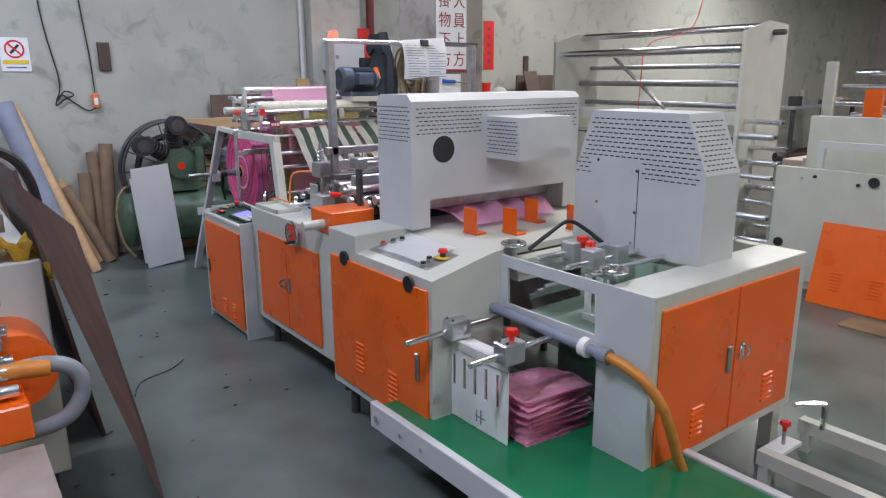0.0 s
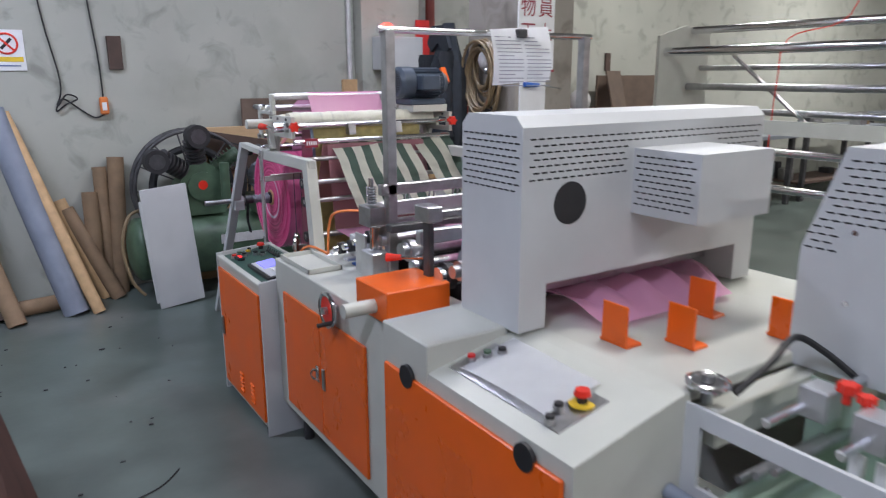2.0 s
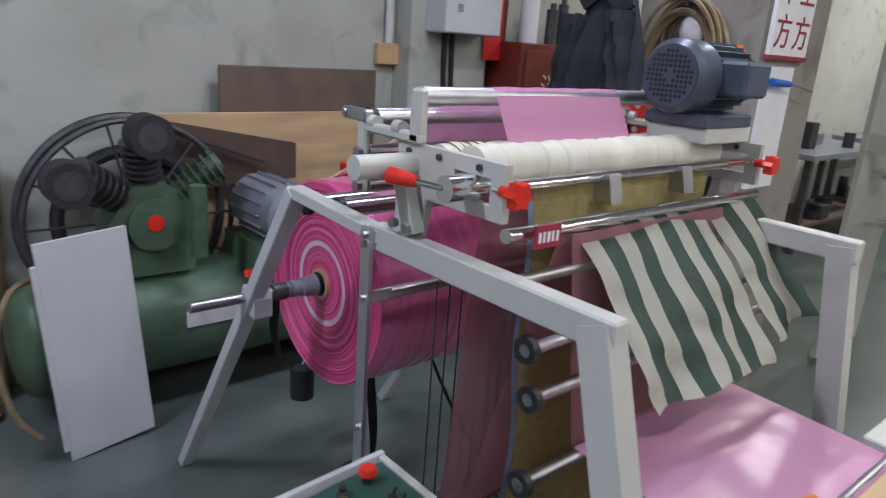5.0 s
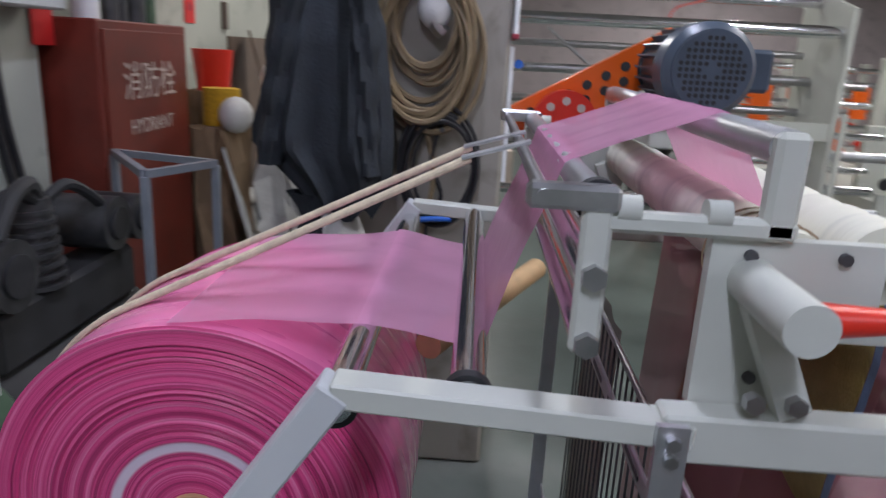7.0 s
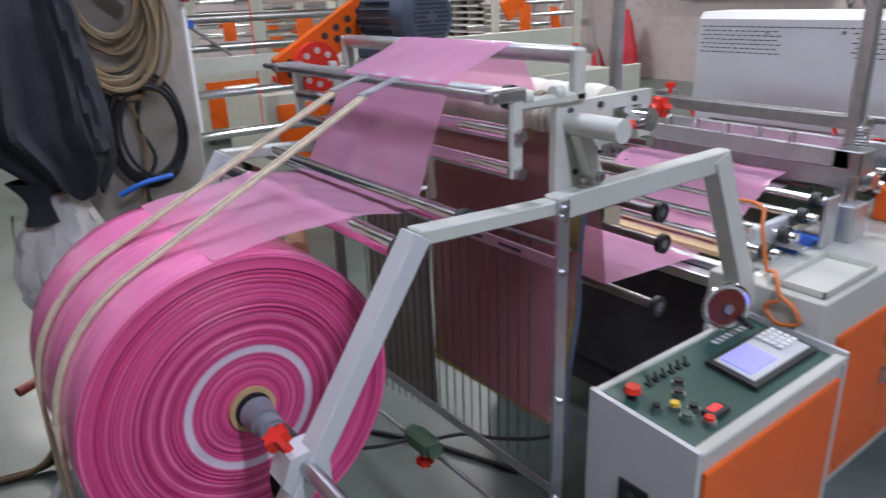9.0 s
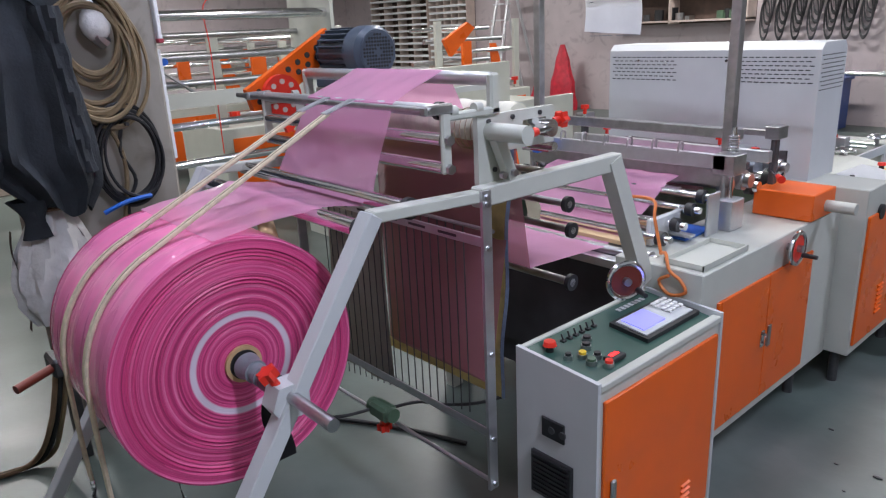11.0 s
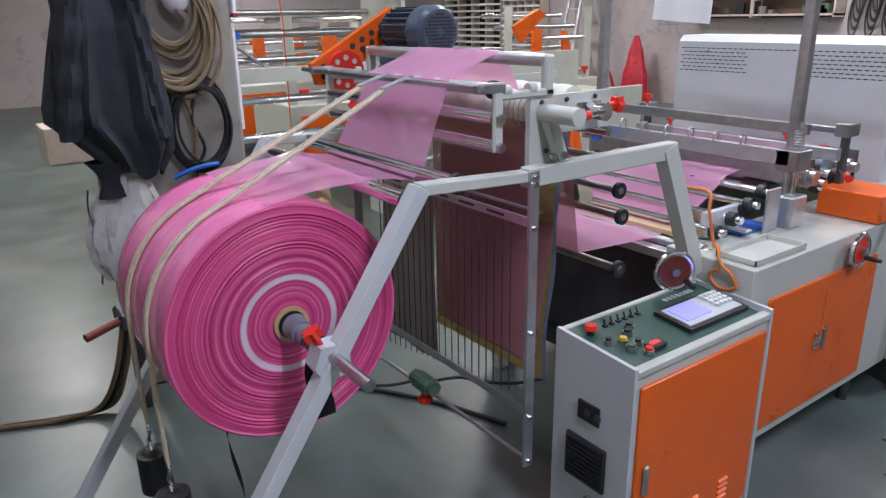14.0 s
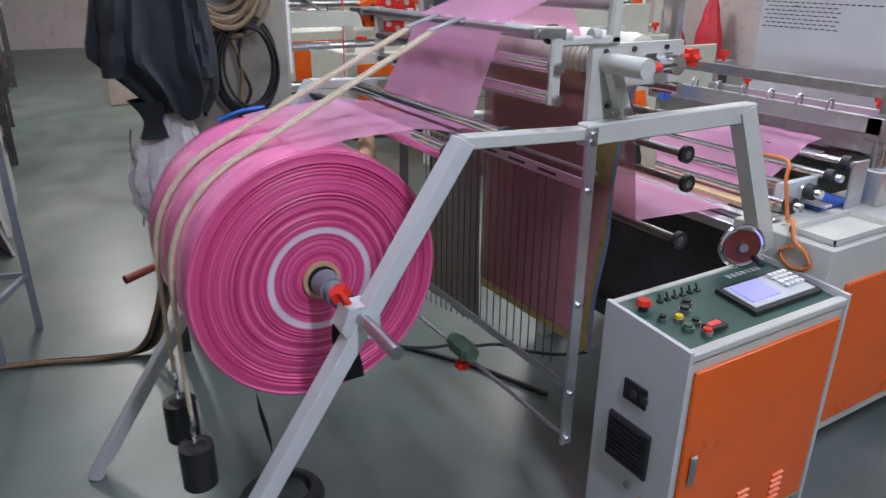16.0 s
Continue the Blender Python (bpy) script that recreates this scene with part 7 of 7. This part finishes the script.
for k in range(3):
    bm = B()
    for j in range(6):
        ring(bm, (7.0 + k * 0.7, Y0 + 0.25, 2.5 + 0.03 * j), (0.1, 0.1, 1), 0.18 - 0.01 * (j % 2), 0.018, 24, 6)
    solo("cable_coil", bm, (ORCABLE, COOL, STEEL)[k], "coil of cable lying on the wall shelf", "cable", "shelf cables", smooth=True)
bb = thing("blue_bin", (4.8, -5.0, 0), "blue steel bin standing at the wall", "bin")
part("bin_body", box(B(), (4.35, -5.25, 0), (5.2, -4.7, 0.72), 0.01), BLUEBIN, bb)
part("bin_rim", box(B(), (4.32, -5.28, 0.70), (5.23, -4.67, 0.74), 0.005), BLUEBIN, bb)
solo("steel_rail", cyl(B(), (3.6, -4.9, 0.80), (5.3, -4.9, 0.80), 0.035, 14), CHROME, "steel bar lying on the bin", "steel bar", smooth=True)
solo("wall_post", box(B(), (11.45, Y0, 0), (11.75, Y0 + 0.15, H), 0.01), PINKWALL, "shallow pier on the south wall", "pillar", kind="structure")

# ---- machine and boards on the operator's other side ----
om = thing("opposite_machine", (-0.2, 2.9, 0), "grey machine with orange covers and a rolled rag", "packaging machine")
part("body", box(B(), (-0.9, 2.75, 0.12), (0.30, 4.2, 0.98), 0.006), GREY, om)
for y in (2.85, 4.0):
    part("leg", box(B(), (0.18, y, 0), (0.26, y + 0.08, 0.12)), DARKSTEEL, om)
part("orange_cover", cyl(B(), (0.15, 2.50, 0.66), (0.15, 2.75, 0.66), 0.13, 28), ORANGE, om, "orange round cover", True)
part("orange_box", box(B(), (-0.5, 2.30, 0.50), (0.16, 2.62, 0.62), 0.006), ORANGE, om)
for k, (y, z) in enumerate(((2.62, 0.95), (2.55, 0.86), (2.48, 0.78), (2.42, 0.70))):
    part("clamp_bar", box(B(), (-0.6, y - 0.03, z - 0.02), (0.12, y + 0.03, z + 0.02), 0.004), ALU if k % 2 else STEEL, om)
    part("roller", cyl(B(), (-0.6, y - 0.05, z - 0.05), (0.14, y - 0.05, z - 0.05), 0.022, 14), CHROME, om, "", True)
part("grey_hose", hose(B(), [(0.05, 2.45, 0.68), (0.22, 2.42, 0.70), (0.31, 2.42, 0.66), (0.33, 2.42, 0.58), (0.28, 2.42, 0.50), (0.18, 2.45, 0.46), (0.05, 2.5, 0.45)], 0.028, 12), MOTORGREY, om, "grey ribbed hose", True)
part("amber_sleeve", hose(B(), [(-0.02, 2.44, 0.68), (0.10, 2.42, 0.70), (0.24, 2.41, 0.69)], 0.031, 12), ORHOSE, om, "amber hose end", True)
part("upper_frame", box(B(), (-0.9, 3.0, 1.05), (0.22, 3.06, 1.12)), STEEL, om)
part("upper_post", box(B(), (0.12, 2.98, 0.98), (0.17, 3.08, 1.38)), STEEL, om)
part("black_tube", hose(B(), [(-0.1, 3.0, 1.34), (0.15, 3.0, 1.38), (0.28, 3.05, 1.33), (0.34, 3.1, 1.22), (0.36, 3.15, 1.1)], 0.02), BLACK, om, "", True)
part("pink_film", box(B(), (-0.5, 3.2, 0.98), (0.10, 3.5, 1.10), 0.02), PINKBAG, om)
random.seed(3)
bm = B()
rows = [[(0.16 + 0.03 * i + random.uniform(-0.01, 0.01), 2.76 + 0.05 * j, 0.995 + 0.04 * math.sin(i * 1.9) * math.sin(j * 1.3 + 1) ** 2 + random.uniform(0, 0.03) - (0.10 if i > 4 else 0)) for j in range(6)] for i in range(7)]
solo("yellow_rag", sheet(bm, rows, 0.004), CLOTHYELLOW, "crumpled mustard rag on the machine edge", "rag", smooth=True)
lb = thing("plywood_board", (0.5, 2.7, 0), "tall reddish plywood board leaning against the machine", "board")
bm = B()
v = [bm.verts.new(p) for p in ((0.56, 2.42, 0.0), (0.655, 3.07, 0.0), (0.46, 3.0, 1.04), (0.22, 2.60, 1.31))]
f_ = bm.faces.new(v)
bmesh.ops.solidify(bm, geom=[f_], thickness=0.018)
part("board", bm, CHIP, lb)
lb = thing("dark_board", (0.4, 3.4, 0), "dark board standing behind the plywood", "board")
bm = B()
box(bm, (-0.009, -0.55, 0), (0.009, 0.55, 1.28), 0.002, Matrix.Translation((0.50, 3.75, 0.0)) @ Matrix.Rotation(radians(-9), 4, "Y"))
part("board", bm, DARKWOOD, lb)
tb = thing("low_table", (-0.1, 1.9, 0), "worn low board table with an orange rim", "table")
bm = B()
v = [bm.verts.new(p) for p in ((-0.7, 1.2, 0.48), (0.165, 1.45, 0.48), (0.175, 2.25, 0.50), (-0.7, 2.3, 0.50))]
f_ = bm.faces.new(v)
bmesh.ops.solidify(bm, geom=[f_], thickness=0.03)
part("tabletop", bm, CRATE, tb)
for x, y in ((0.10, 1.5), (0.10, 2.2), (-0.6, 1.3), (-0.6, 2.2)):
    part("leg", box(B(), (x - 0.03, y - 0.03, 0), (x + 0.03, y + 0.03, 0.47)), DARKSTEEL, tb)
solo("floor_cable", hose(B(), [(3.2, 5.2, 0.012), (3.25, 4.9, 0.012), (3.05, 4.65, 0.012), (2.75, 4.45, 0.012), (2.4, 4.3, 0.012)], 0.010), BLACK, "black air hose lying on the floor", "hose", smooth=True)

random.seed(31)
bm = B()
for k in range(40):
    x, y = random.uniform(0.3, 1.4), random.uniform(2.4, 6.2)
    r = random.uniform(0.004, 0.011)
    ball(bm, (x, y, r * 0.4), r, 6, (random.uniform(0.8, 2.2), 1, 0.5))
solo("floor_debris", bm, DARKSTEEL, "scattered dark crumbs of dirt on the floor", "debris", kind="stuff")
solo("floor_scrap", hose(B(), [(0.72, 3.55, 0.004), (0.80, 3.72, 0.005), (0.98, 3.80, 0.004), (1.08, 3.9, 0.004)], 0.003, 6), DARK, "thin dark thread lying on the floor", "scrap", smooth=True)
lt = thing("name_plate", (2.02, 4.36, 1.43), "dark maker's plate with pale marks on the stand", "name plate")
part("plate", box(B(), (1.915, 4.345, 1.30), (1.985, 4.352, 1.345), 0.001), SIGNINK, lt)
for k in range(5):
    part("plate_mark", box(B(), (1.922 + k * 0.012, 4.3435, 1.312), (1.929 + k * 0.012, 4.3455, 1.332)), PAPER, lt)
